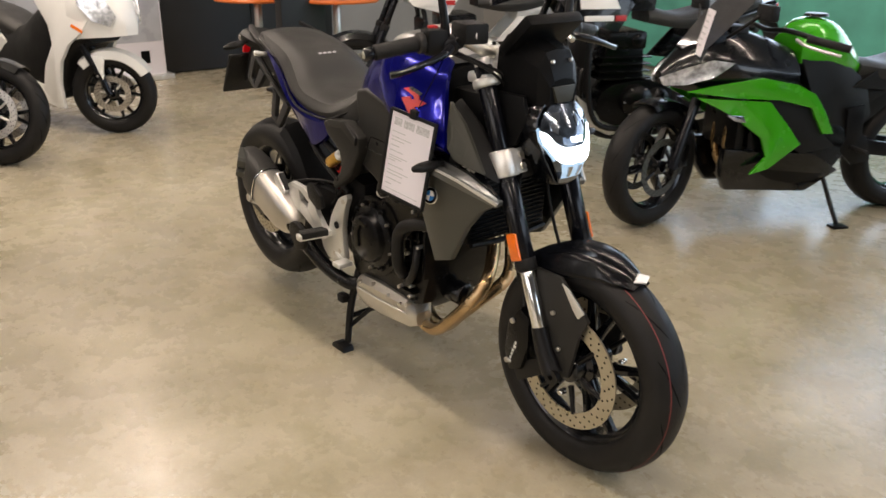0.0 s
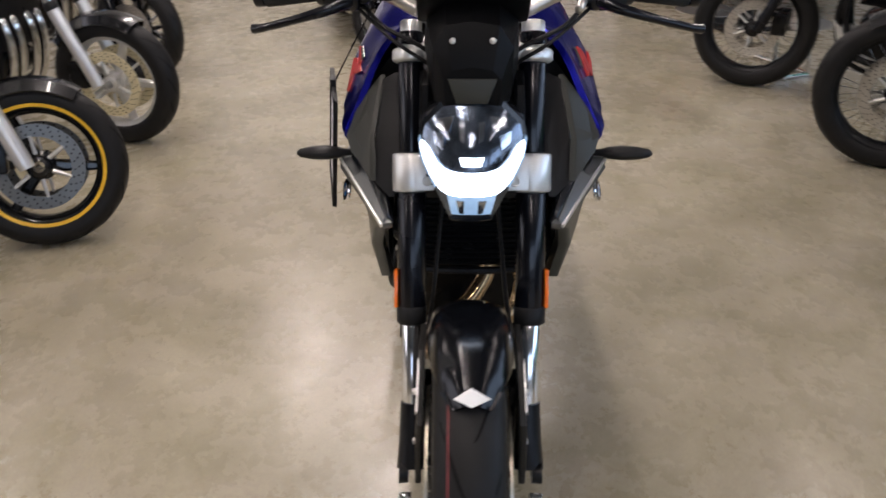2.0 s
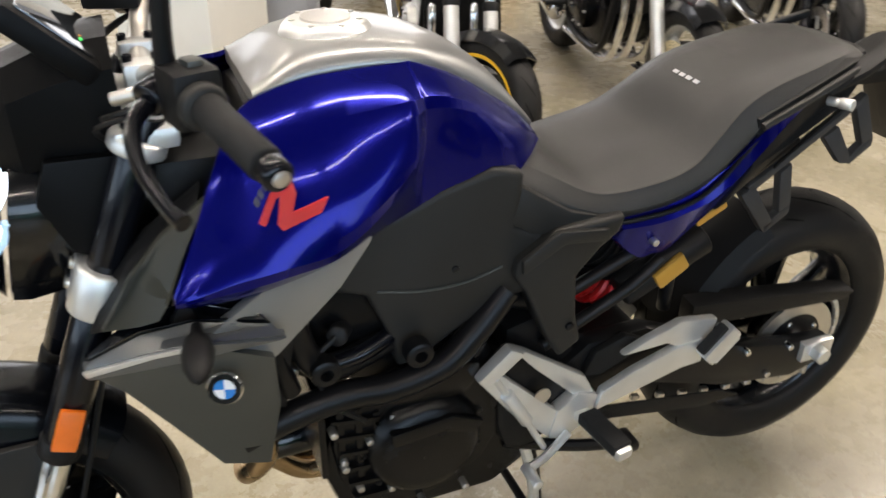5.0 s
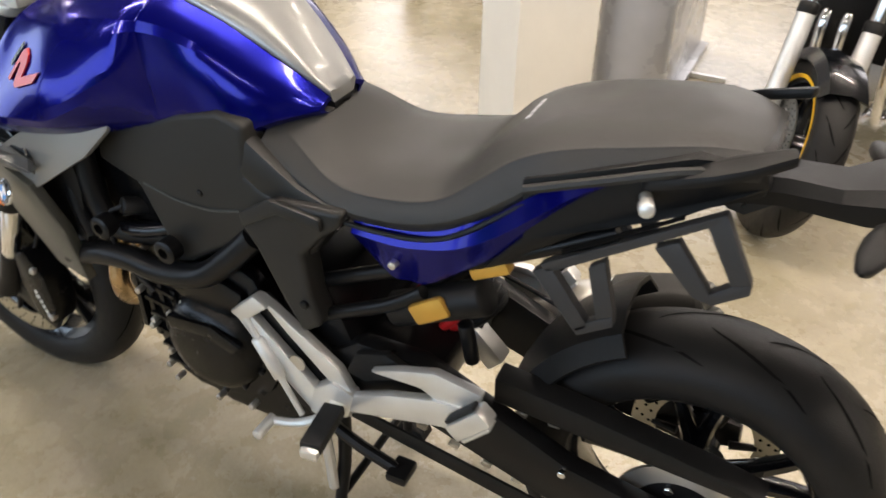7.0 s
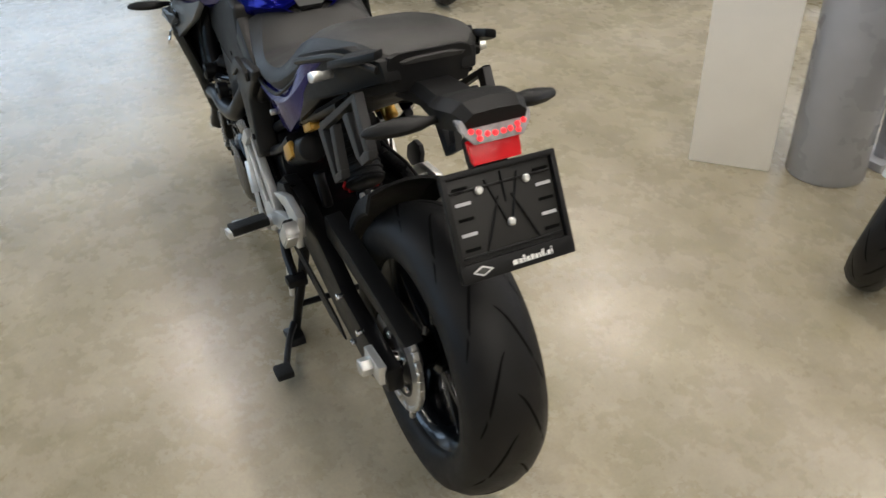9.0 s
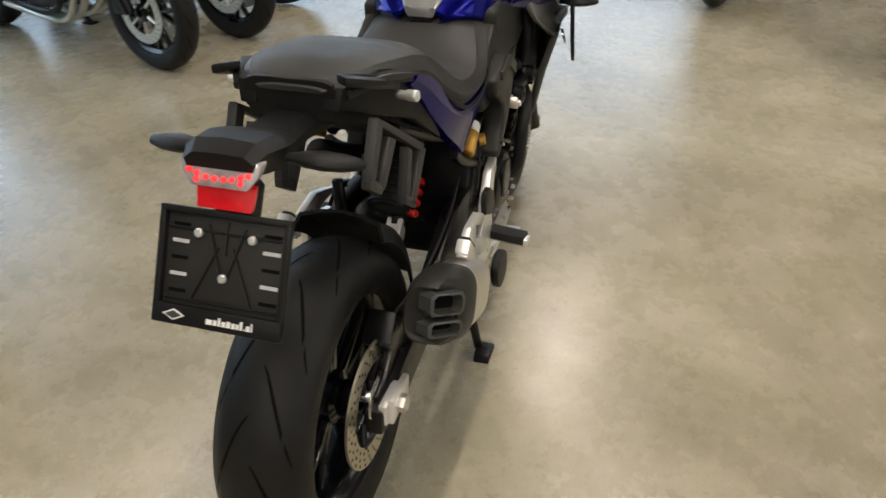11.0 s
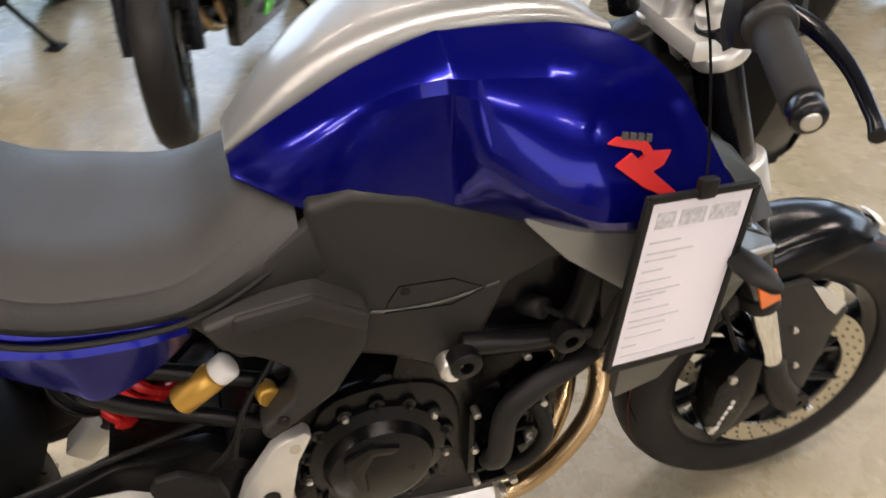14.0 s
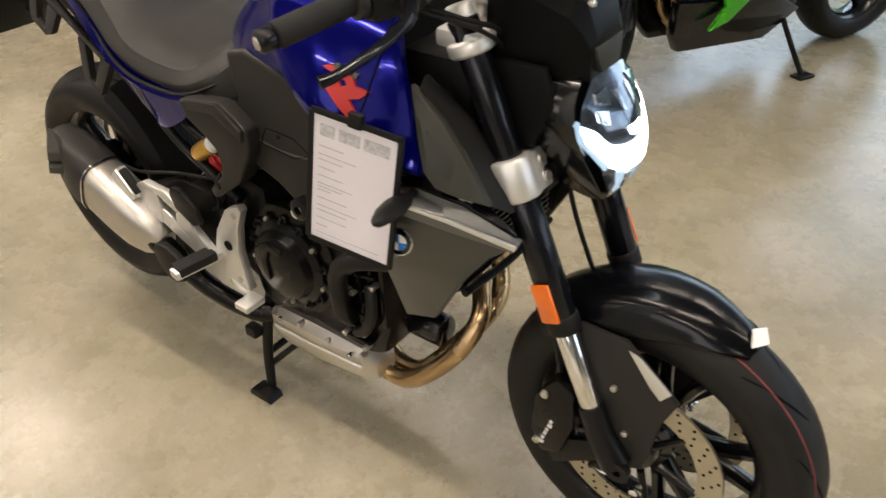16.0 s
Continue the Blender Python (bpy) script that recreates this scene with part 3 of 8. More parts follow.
path = cat(chain_loop(), 6, True)
link = bmesh.new()
run = 0.0
for a, b in zip(path, path[1:] + path[:1]):
    run += (b - a).length
    if run > 0.0158:
        run = 0.0
        d = (b - a).normalized()
        rot = Matrix.Translation(b) @ face_matrix((0, 0, 0), d, Vector((0, 1, 0)).cross(d)).to_3x3().to_4x4()
        me = box(-0.0095, 0.0095, -0.0055, 0.0055, -0.006, 0.006, 0.002, rot @ pose(0, 0, 0, 0, 0, 0), 1)
        link = join(link, me)
tagged(part("drive_chain", link, M_STEEL, bike), "oiled steel drive chain", kind="stuff")

# fork
top, foot = Vector((0.437, 0, 1.035)), Vector((0.738, 0, 0.30))
def on_fork(t, y):
    p = top.lerp(foot, t)
    return Vector((p.x, y, p.z))


fork = part("fork", join(box(0.40, 0.475, -0.135, 0.135, 1.0, 1.028, 0.008, None), rod((0.42, 0, 1.02), (0.505, 0, 0.80), 0.028)), M_ALU, bike, "silver fork yokes")
for s in (1, -1):
    y = 0.112 * s
    part("upper_tube", rod(on_fork(-0.01, y), on_fork(0.34, y), 0.0245, 20), M_FORK, fork, "black upper fork tube")
    part("outer_tube", rod(on_fork(0.34, y), on_fork(0.625, y), 0.0275, 20), M_FORK, fork, "black outer fork tube")
    part("dust_seal", rod(on_fork(0.615, y), on_fork(0.66, y), 0.0295, 20), M_BLACKPL, fork)
    part("stanchion", rod(on_fork(0.65, y), on_fork(0.90, y), 0.0205, 18), M_CHROME, fork, "chromed fork leg")
    part("fork_foot", tube([on_fork(0.85, y), on_fork(0.93, y), Vector((FX - 0.012, y, FZ))], [0.023, 0.026, 0.030], 14), M_FRAME, fork)
    part("lower_clamp", rod(on_fork(0.262, y), on_fork(0.350, y), 0.0365, 28, 0.10), M_ALU, fork, "silver fork clamp")
    ear, along = on_fork(0.306, y), (foot - top).normalized()
    ahead = Vector((0, 1, 0)).cross(along) * -1
    ahead = ahead if ahead.x > 0 else -ahead
    fm = Matrix.Translation(ear) @ Matrix((ahead, Vector((0, 1, 0)), along)).transposed().to_4x4()
    part("clamp_ear", moved(box(-0.010, 0.0355, min(-s * 0.046, s * 0.010), max(-s * 0.046, s * 0.010), -0.032, 0.032, 0.004), fm), M_ALU, fork)
    for dz in (-0.015, 0.015):
        part("clamp_bolt", moved(spin([(0.0, 0.0390), (0.0045, 0.0390), (0.0085, 0.0400), (0.0095, 0.0350), (0.0, 0.0350)], (0, 0, 0), 14, False, None, "x"), fm @ Matrix.Translation((0, -s * 0.032, dz))), M_STEEL, fork)
    part("yoke_clamp", rod(on_fork(0.028, y), on_fork(0.058, y), 0.036, 24, 0.15), M_ALU, fork, "silver fork clamp")
    part("top_cap", rod(on_fork(-0.035, y), on_fork(0.015, y), 0.021, 18), M_ALU, fork)
    q = on_fork(0.575, y)
    part("side_reflector", box(q.x - 0.017, q.x + 0.017, y + s * 0.026, y + s * 0.034, q.z - 0.036, q.z + 0.036, 0.004, Matrix.Translation(q) @ pose(0, 0, 0, 0, -22) @ Matrix.Translation(-q)), M_ORANGE, fork, "amber side reflector")
    part("axle_end", spin([(0.008, 0.118 * s), (0.020, 0.118 * s), (0.022, 0.136 * s), (0.008, 0.136 * s)], (FX, 0, FZ), 18), M_FRAME, fork)
    part("pinch_bolt", rod((FX + 0.034, y, FZ - 0.03), (FX + 0.034, y + s * 0.024, FZ - 0.03), 0.008, 8), M_CHROME, fork)
part("lower_yoke", box(0.475, 0.57, -0.085, 0.085, 0.775, 0.825, 0.01), M_FRAME, fork)

# calipers
def caliper():
    bm = slab([(0.590, 0.385), (0.632, 0.445), (0.668, 0.425), (0.672, 0.345), (0.648, 0.262), (0.606, 0.245), (0.584, 0.300)], 0.062, 0.128, 0.010, 0, 2)
    return bm


for s in (1, -1):
    cal = part("brake_caliper", caliper() if s > 0 else flip(caliper()), M_ENGINE, fork, "black radial brake caliper")
    for px, pz in ((0.612, 0.40), (0.600, 0.275)):
        part("caliper_bolt", rod((px, s * 0.12, pz), (px, s * 0.134, pz), 0.008, 8), M_STEEL, cal)
    part("caliper_bracket", sheet([(0.60, s * 0.112, 0.265), (0.72, s * 0.112, 0.33), (0.735, s * 0.112, 0.29), (0.63, s * 0.112, 0.215)], (0, -0.016 * s, 0), 0.003), M_FRAME, cal)
    # a pale bar stands for the maker's name
    for q in range(6):
        p0, p1 = Vector((0.604, s * 0.1285, 0.272)), Vector((0.627, s * 0.1285, 0.346))
        m0, m1 = p0.lerp(p1, q / 6 + 0.02), p0.lerp(p1, q / 6 + 0.13)
        w = 0.009 if q in (0, 4) else 0.006
        part("name_bar", sheet([m0, m0 + Vector((w, 0, -0.002)), m1 + Vector((w, 0, -0.002)), m1], (0, 0.001 * s, 0), 0), M_WHITE, cal)
    hose = [(0.625, s * 0.10, 0.44), (0.585, s * 0.075, 0.55), (0.545, s * 0.06, 0.68), (0.53, s * 0.05, 0.78)]
    part("brake_hose", tube(hose, 0.0045, 8, 8), M_RUBBER, cal)

# front mudguard
def guard_section(a):
    """Half profile of the mudguard at an angle round the front wheel."""
    hw = float(np.interp(a, [62, 70, 80, 95, 120, 170], [0.034, 0.056, 0.070, 0.079, 0.083, 0.076]))
    R1 = float(np.interp(a, [62, 80, 95, 120, 170], [0.326, 0.336, 0.336, 0.326, 0.318]))
    drop = float(np.interp(a, [62, 70, 80, 95, 130, 170], [0.012, 0.028, 0.050, 0.070, 0.060, 0.040]))
    return [(R1, 0.0), (R1 - 0.003, hw * 0.42), (R1 - 0.018, hw * 0.80), (R1 - drop, hw)]


rings = []
for a in range(62, 135, 6):
    c, s = math.cos(radians(a)), math.sin(radians(a))
    half = cat([(r, h, 0) for r, h in guard_section(a)], 4)
    prof = [(p.x, p.y) for p in half]
    outer = [(r, -h) for r, h in reversed(prof)] + prof[1:]
    inner = [(r - 0.006, h * 0.97) for r, h in reversed(outer)]
    rings.append([Vector((FX + r * c, h, FZ + r * s)) for r, h in outer + inner])
mg = part("front_mudguard", skin(rings), M_GUARD, bike, "gloss black front mudguard", 45)
part("reflector_tip", sheet([(0.926, 0.0, 0.5910), (0.911, 0.030, 0.5960), (0.900, 0.0, 0.6095), (0.911, -0.030, 0.5960)], (-0.004, 0, -0.004), 0.001), M_WHITE, mg, "small white diamond on the tip")
def stay():
    return sheet([(0.650, 0.094, 0.560), (0.735, 0.094, 0.560), (0.835, 0.096, 0.475), (0.815, 0.100, 0.425), (0.795, 0.104, 0.300), (0.755, 0.106, 0.285), (0.700, 0.104, 0.40), (0.665, 0.098, 0.50)], (0, -0.012, 0), 0.003)


both("mudguard_stay", stay, M_DARKPL, mg)
def stay_trim():
    return sheet([(0.742, 0.0965, 0.548), (0.765, 0.0965, 0.540), (0.822, 0.098, 0.494), (0.806, 0.1005, 0.474), (0.785, 0.0985, 0.492)], (0, -0.004, 0), 0.001)


both("stay_trim", stay_trim, M_ALU, mg, "silver trim plate")
for s in (1, -1):
    for px, pz in ((0.728, 0.462), (0.757, 0.37)):
        part("stay_bolt", rod((px, s * 0.100, pz), (px, s * 0.109, pz), 0.006, 8), M_STEEL, mg)

# headlight, cowl and display
def lamp_ring(x, k, dz=0.0):
    pts = [(0.000, 0.978), (0.052, 0.972), (0.086, 0.940), (0.094, 0.905), (0.074, 0.845), (0.046, 0.790), (0.036, 0.770), (0.0, 0.766)]
    cy = 0.875
    h = [Vector((x + (cy - z) * 0.20, y * k, cy + (z - cy) * k + dz)) for y, z in pts]
    return h + [Vector((p.x, -p.y, p.z)) for p in reversed(h[1:-1])]


hl = part("headlight", skin([lamp_ring(0.50, 0.70), lamp_ring(0.54, 0.96), lamp_ring(0.60, 1.03), lamp_ring(0.622, 1.0), lamp_ring(0.624, 0.93)]), M_GLOSS, bike, "gloss black headlight housing, lit")
def lens_x(y, z):
    """How far forward the domed lens stands."""
    u, v = min(1.0, abs(y) / 0.098), min(1.0, abs(z - 0.875) / 0.115)
    return 0.618 + (0.875 - z) * 0.20 + 0.056 * (1 - u * u) * (1 - v * v)


dome = []
for k in (0.94, 0.82, 0.66, 0.48, 0.30, 0.12):
    dome.append([Vector((lens_x(p.y, p.z), p.y, p.z)) for p in lamp_ring(0.62, k)])
part("lens", skin(dome), M_LAMPDOME, hl, "domed lamp lens over bright bowl")
V_IN = cat([(-0.086, 0.910, 0), (-0.074, 0.902, 0), (-0.060, 0.882, 0), (-0.040, 0.873, 0), (0, 0.872, 0), (0.040, 0.873, 0), (0.060, 0.882, 0), (0.074, 0.902, 0), (0.086, 0.910, 0)], 3)
V_OUT = cat([(-0.090, 0.905, 0), (-0.084, 0.884, 0), (-0.068, 0.856, 0), (-0.044, 0.834, 0), (0, 0.832, 0), (0.044, 0.834, 0), (0.068, 0.856, 0), (0.084, 0.884, 0), (0.090, 0.905, 0)], 3)
v_rows = []
for p, q in zip(V_IN, V_OUT):
    run_ = [p.lerp(q, t) for t in (0, 0.33, 0.67, 1)]
    front = [Vector((lens_x(w.x, w.y) + 0.006, w.x, w.y)) for w in run_]
    v_rows.append(front + [w - Vector((0.012, 0, 0)) for w in reversed(front)])
part("daytime_light", skin(v_rows), M_LED, hl, "bright white V-shaped running light")
def dome_patch(q, lift, n=5):
    """A patch on the dome over four corners."""
    q = [Vector((y, z, 0)) for y, z in q]
    rows = []
    for i in range(n):
        l, r = q[0].lerp(q[3], i / (n - 1)), q[1].lerp(q[2], i / (n - 1))
        front = [l.lerp(r, k / (n - 1)) for k in range(n)]
        front = [Vector((lens_x(w.x, w.y) + lift, w.x, w.y)) for w in front]
        rows.append(front + [w - Vector((0.006, 0, 0)) for w in reversed(front)])
    return skin(rows)


for s in (1, -1):
    for q in ([(0.030, 0.955), (0.056, 0.950), (0.060, 0.936), (0.038, 0.932)], [(0.046, 0.926), (0.066, 0.930), (0.064, 0.912), (0.050, 0.904)], [(0.012, 0.946), (0.022, 0.948), (0.020, 0.922), (0.012, 0.918)]):
        part("facet", dome_patch([(s * y, z) for y, z in q], 0.002), M_REFLECTOR, hl)
    # these strips glow to imitate the halo round the running light
    part("lamp_edge", dome_patch([(s * 0.089, 0.918), (s * 0.093, 0.912), (s * 0.090, 0.884), (s * 0.086, 0.884)], 0.003), M_LAMPGLOW, hl)
    part("lamp_edge", dome_patch([(s * 0.086, 0.884), (s * 0.090, 0.884), (s * 0.064, 0.838), (s * 0.060, 0.845)], 0.003), M_LAMPGLOW, hl)
    part("facet", dome_patch([(s * 0.012, 0.822), (s * 0.026, 0.822), (s * 0.020, 0.794), (s * 0.012, 0.794)], 0.005), M_REFLECTOR, hl)
part("centre_light", dome_patch([(-0.020, 0.896), (0.020, 0.896), (0.016, 0.884), (-0.016, 0.884)], 0.004), M_LED, hl)
part("lower_lens", dome_patch([(-0.042, 0.829), (0.042, 0.829), (0.034, 0.790), (-0.034, 0.790)], 0.002), M_LAMPGLOW, hl, "lit lower reflector behind clear lens")
cowl = part("screen_cowl", half_loft([
    (0.46, [(0, 1.125), (0.052, 1.120), (0.082, 1.090), (0.086, 1.03), (0.080, 0.985)]),
    (0.530, [(0, 1.118), (0.046, 1.112), (0.078, 1.075), (0.080, 1.02), (0.074, 0.975)]),
    (0.585, [(0, 1.096), (0.044, 1.090), (0.068, 1.055), (0.068, 1.0), (0.064, 0.962)]),
    (0.602, [(0, 1.065), (0.040, 1.058), (0.056, 1.030), (0.058, 0.995), (0.052, 0.962)]),
    (0.612, [(0, 1.030), (0.034, 1.024), (0.048, 1.008), (0.048, 0.985), (0.044, 0.962)])], 1, 1), M_COWL, bike, "matt black angular cowl over the headlight", 14)
part("cowl_insert", sheet([(0.616, -0.042, 1.012), (0.616, 0.042, 1.012), (0.622, 0.026, 0.972), (0.622, -0.026, 0.972)], (-0.012, 0, -0.002), 0.003), M_SHADOWGREY, cowl)
for s in (1, -1):
    part("cowl_bolt", rod((0.588, s * 0.033, 1.066), (0.604, s * 0.033, 1.070), 0.0052, 10), M_STEEL, cowl)
    part("lamp_bracket", sheet([(0.47, s * 0.095, 0.985), (0.56, s * 0.09, 0.985), (0.58, s * 0.092, 0.93), (0.55, s * 0.098, 0.86), (0.50, s * 0.10, 0.84)], (0, -0.015 * s, 0), 0.004), M_COWL, cowl)
dm = face_matrix((0.525, 0, 1.125), (0, -1, 0), (-0.62, 0, -0.60))
disp = part("display", moved(box(-0.098, 0.098, -0.062, 0.062, -0.016, 0.016, 0.010), dm), M_COWL, bike, "black instrument display")
part("screen", moved(box(-0.085, 0.085, -0.048, 0.048, -0.019, -0.0155, 0.002), dm), M_SCREEN, disp)
for u, v, glowing in ((-0.050, 0.030, M_TELLGREEN), (-0.036, 0.030, M_TELLAMBER)):
    part("warning_light", moved(box(u, u + 0.008, v, v + 0.006, -0.0205, -0.0188, 0.001), dm), glowing, disp)
from mathutils.bvhtree import BVHTree


# on its centre stand the machine sits a little nose-down
def settled(p):
    """Lifts the tail and draws the right side in."""
    x, y, z = p
    rise = float(np.interp(x, [-1.05, -0.68, -0.45, -0.30, -0.05, 0.40, 0.60, 0.95], [0.046, 0.032, 0.018, 0.013, 0.001, -0.005, -0.008, -0.014]))
    tall = min(1.0, max(0.0, (z - 0.05) / 0.30)) * (0.60 + 0.40 * min(1.2, max(0.0, (z - 0.38) / 0.50)))
    return Vector((x + 0.024 * (z - 0.60), y * (0.94 if y < 0 else 1.0) + 0.002, z + rise * tall))


def level(p):
    """The point that settles on p."""
    p = Vector(p)
    q = p.copy()
    for _ in range(8):
        q = q + (p - settled(q))
    return q


def levelled(bm):
    for v in bm.verts:
        v.co = level(v.co)
    return bm



# tank
TANK = [
    (-0.132, [(0.040, 0.915), (0.050, 0.911), (0.058, 0.908), (0.064, 0.905), (0.068, 0.902)]),
    (-0.090, [(0.062, 0.956), (0.092, 0.941), (0.108, 0.925), (0.114, 0.910), (0.117, 0.899)]),
    (-0.040, [(0.078, 0.994), (0.121, 0.974), (0.140, 0.947), (0.146, 0.914), (0.147, 0.884)]),
    (0.010, [(0.092, 1.028), (0.140, 1.006), (0.156, 0.975), (0.160, 0.930), (0.157, 0.893)]),
    (0.060, [(0.106, 1.054), (0.158, 1.031), (0.166, 0.985), (0.166, 0.935), (0.160, 0.890)]),
    (0.096, [(0.112, 1.068), (0.170, 1.040), (0.174, 0.990), (0.171, 0.935), (0.164, 0.884)]),
    (0.104, [(0.112, 1.068), (0.174, 1.040), (0.184, 0.992), (0.175, 0.940), (0.166, 0.882)]),
    (0.122, [(0.113, 1.068), (0.184, 1.042), (0.210, 0.990), (0.208, 0.956), (0.170, 0.878)]),
    (0.150, [(0.114, 1.068), (0.186, 1.040), (0.222, 0.980), (0.224, 0.938), (0.178, 0.870)]),
    (0.200, [(0.112, 1.065), (0.184, 1.034), (0.234, 0.962), (0.246, 0.908), (0.198, 0.856)]),
    (0.250, [(0.108, 1.058), (0.182, 1.026), (0.242, 0.952), (0.258, 0.886), (0.222, 0.850)]),
    (0.310, [(0.110, 1.040), (0.176, 1.012), (0.230, 0.944), (0.262, 0.880), (0.238, 0.846)]),
    (0.345, [(0.150, 1.022), (0.180, 1.000), (0.222, 0.938), (0.262, 0.876), (0.244, 0.844)]),
    (0.375, [(0.186, 0.985), (0.200, 0.966), (0.226, 0.920), (0.258, 0.870), (0.246, 0.842)]),
    (0.415, [(0.222, 0.912), (0.228, 0.902), (0.241, 0.884), (0.258, 0.862), (0.246, 0.842)]),
    (0.445, [(0.247, 0.862), (0.248, 0.859), (0.249, 0.856), (0.250, 0.852), (0.246, 0.844)]),
]
tank = part("fuel_tank", half_loft([(x, [(0, pr[0][1] - 0.02), (pr[0][0], pr[0][1] - 0.03), (pr[1][0] - 0.03, pr[1][1] - 0.03), (pr[2][0] - 0.035, pr[2][1] - 0.02), (pr[3][0] - 0.035, pr[3][1] + 0.01)]) for x, pr in TANK[:-4]], 2, 2), M_BLACKPL, bike, "black inner tank under painted covers")
tank_skin = {}
for s in (1, -1):
    bm = side_loft([(x, pr + [(pr[4][0] - 0.014, pr[4][1] - 0.010)]) for x, pr in TANK], 0.012, 4, 3, s)
    tank_skin[s] = BVHTree.FromBMesh(bm)
    part("tank_side", bm, M_BLUE, tank, "glossy deep blue tank side", 16)
CROWN = [(-0.134, 0.922), (-0.100, 0.966), (-0.060, 1.012), (-0.020, 1.045), (0.030, 1.072), (0.080, 1.088), (0.160, 1.096), (0.240, 1.088), (0.305, 1.048)]
seam_x = [q[0] for q in TANK]
seam_y, seam_z = [q[1][0][0] for q in TANK], [q[1][0][1] for q in TANK]
cov = []
for x, z in CROWN:
    sy, sz = float(np.interp(x, seam_x, seam_y)), float(np.interp(x, seam_x, seam_z))
    cov.append((x, [(0, z), (sy * 0.45, z - 0.002), (sy * 0.82, z * 0.55 + sz * 0.45 + 0.004), (sy - 0.002, sz + 0.003), (sy - 0.01, sz - 0.014)]))
part("tank_cover", half_loft(cov, 4, 3), M_SILVER, tank, "silver grey tank cover")
cap = part("filler_cap", spin([(0.0, 1.104), (0.050, 1.104), (0.056, 1.101), (0.062, 1.094), (0.066, 1.086), (0.0, 1.08)], (0.178, 0, 0.0), 36, False, None, "z"), M_ALU, tank, "round aluminium filler cap")
for i in range(7):
    a = 2 * math.pi * i / 7
    part("cap_screw", rod((0.178 + 0.047 * math.cos(a), 0.047 * math.sin(a), 1.100), (0.178 + 0.047 * math.cos(a), 0.047 * math.sin(a), 1.1055), 0.0045, 8), M_STEEL, cap)
part("cap_lid", spin([(0.0, 1.107), (0.034, 1.107), (0.036, 1.103), (0.0, 1.10)], (0.178, 0, 0), 28, False, None, "z"), M_STEEL, cap)
for s in (1, -1):
    part("tank_screw", rod((0.285, s * 0.150, 1.012), (0.288, s * 0.160, 1.02), 0.006, 10), M_STEEL, tank)

# red letter on the tank sides
def letter(points, x0, z0, k, s):
    """Points laid on the tank's side."""
    out = []
    for u, v in points:
        p = Vector((x0 + u * k, s * 0.6, z0 + v * k))
        hit = tank_skin[s].ray_cast(p, Vector((0, -s, 0)))[0]
        out.append((p.x, (hit.y if hit else s * 0.235) + s * 0.0045, p.z))
    return out


R_RIGHT = [(0.266, 0.967), (0.279, 0.970), (0.318, 0.956), (0.325, 0.945), (0.349, 0.939), (0.336, 0.930), (0.319, 0.928), (0.350, 0.899), (0.339, 0.897), (0.306, 0.916), (0.272, 0.945), (0.295, 0.951), (0.303, 0.943), (0.312, 0.945), (0.308, 0.951)]
R_LEFT = [(0.343, 0.928), (0.316, 0.971), (0.306, 0.976), (0.297, 0.970), (0.295, 0.960), (0.303, 0.939), (0.259, 0.955), (0.270, 0.939), (0.317, 0.921), (0.322, 0.927), (0.314, 0.956), (0.319, 0.954), (0.336, 0.926)]
for s, shape in ((1, R_LEFT), (-1, R_RIGHT)):
    flat = [level((x, s * 0.24, z)) for x, z in shape]
    part("red_letter", sheet(letter([(q.x, q.z) for q in flat], 0.0, 0.0, 1.0, s), (0, -0.004 * s, 0), 0), M_RED, tank, "red stylised letter R decal")
    for i in range(4):
        a, b = ((0.345, 0.949), (0.321, 0.982)) if s > 0 else ((0.286, 0.973), (0.328, 0.960))
        p, q = [Vector((u[0], 0, u[1])).lerp(Vector((v[0], 0, v[1])), t) for u, v, t in ((a, b, i / 4 + 0.02), (a, b, i / 4 + 0.20))]
        flat = [level((w.x + dx, s * 0.24, w.z + dz)) for w, dx, dz in ((p, 0, 0), (q, 0, 0), (q, -0.003, -0.006), (p, -0.003, -0.006))]
        part("grey_bar", sheet(letter([(w.x, w.z) for w in flat], 0.0, 0.0, 1.0, s), (0, -0.003 * s, 0), 0), M_GREYPANEL, tank)

# side panels below the tank
def mid_panel():
    return slab([(0.205, 0.885), (0.140, 0.868), (0.070, 0.898), (-0.010, 0.918), (-0.060, 0.905), (-0.058, 0.860), (-0.050, 0.815), (-0.095, 0.795), (-0.230, 0.800), (-0.160, 0.700), (-0.06, 0.690), (0.03, 0.655), (0.100, 0.610), (0.140, 0.600), (0.150, 0.660), (0.185, 0.745), (0.265, 0.775), (0.255, 0.840)], 0.110, 0.166, 0.012, 0, 3)


both("air_box_panel", mid_panel, M_DARKPL, bike, "dark grey plastic side panel")
COVER_RIGHT = [(-0.188, 0.794), (-0.150, 0.804), (-0.061, 0.814), (0.002, 0.773), (-0.001, 0.724), (-0.049, 0.648), (-0.138, 0.585), (-0.150, 0.606), (-0.104, 0.648), (-0.094, 0.680), (-0.100, 0.708), (-0.126, 0.730), (-0.172, 0.758)]
COVER_LEFT = [(-0.042, 0.735), (-0.046, 0.764), (-0.110, 0.806), (-0.231, 0.814), (-0.222, 0.784), (-0.191, 0.760), (-0.153, 0.716), (-0.162, 0.640), (-0.178, 0.584), (-0.140, 0.558), (-0.107, 0.614), (-0.066, 0.700)]
RIDGE = [(-0.150, 0.806), (-0.061, 0.816), (0.000, 0.776), (-0.004, 0.750), (-0.072, 0.792), (-0.152, 0.784)]


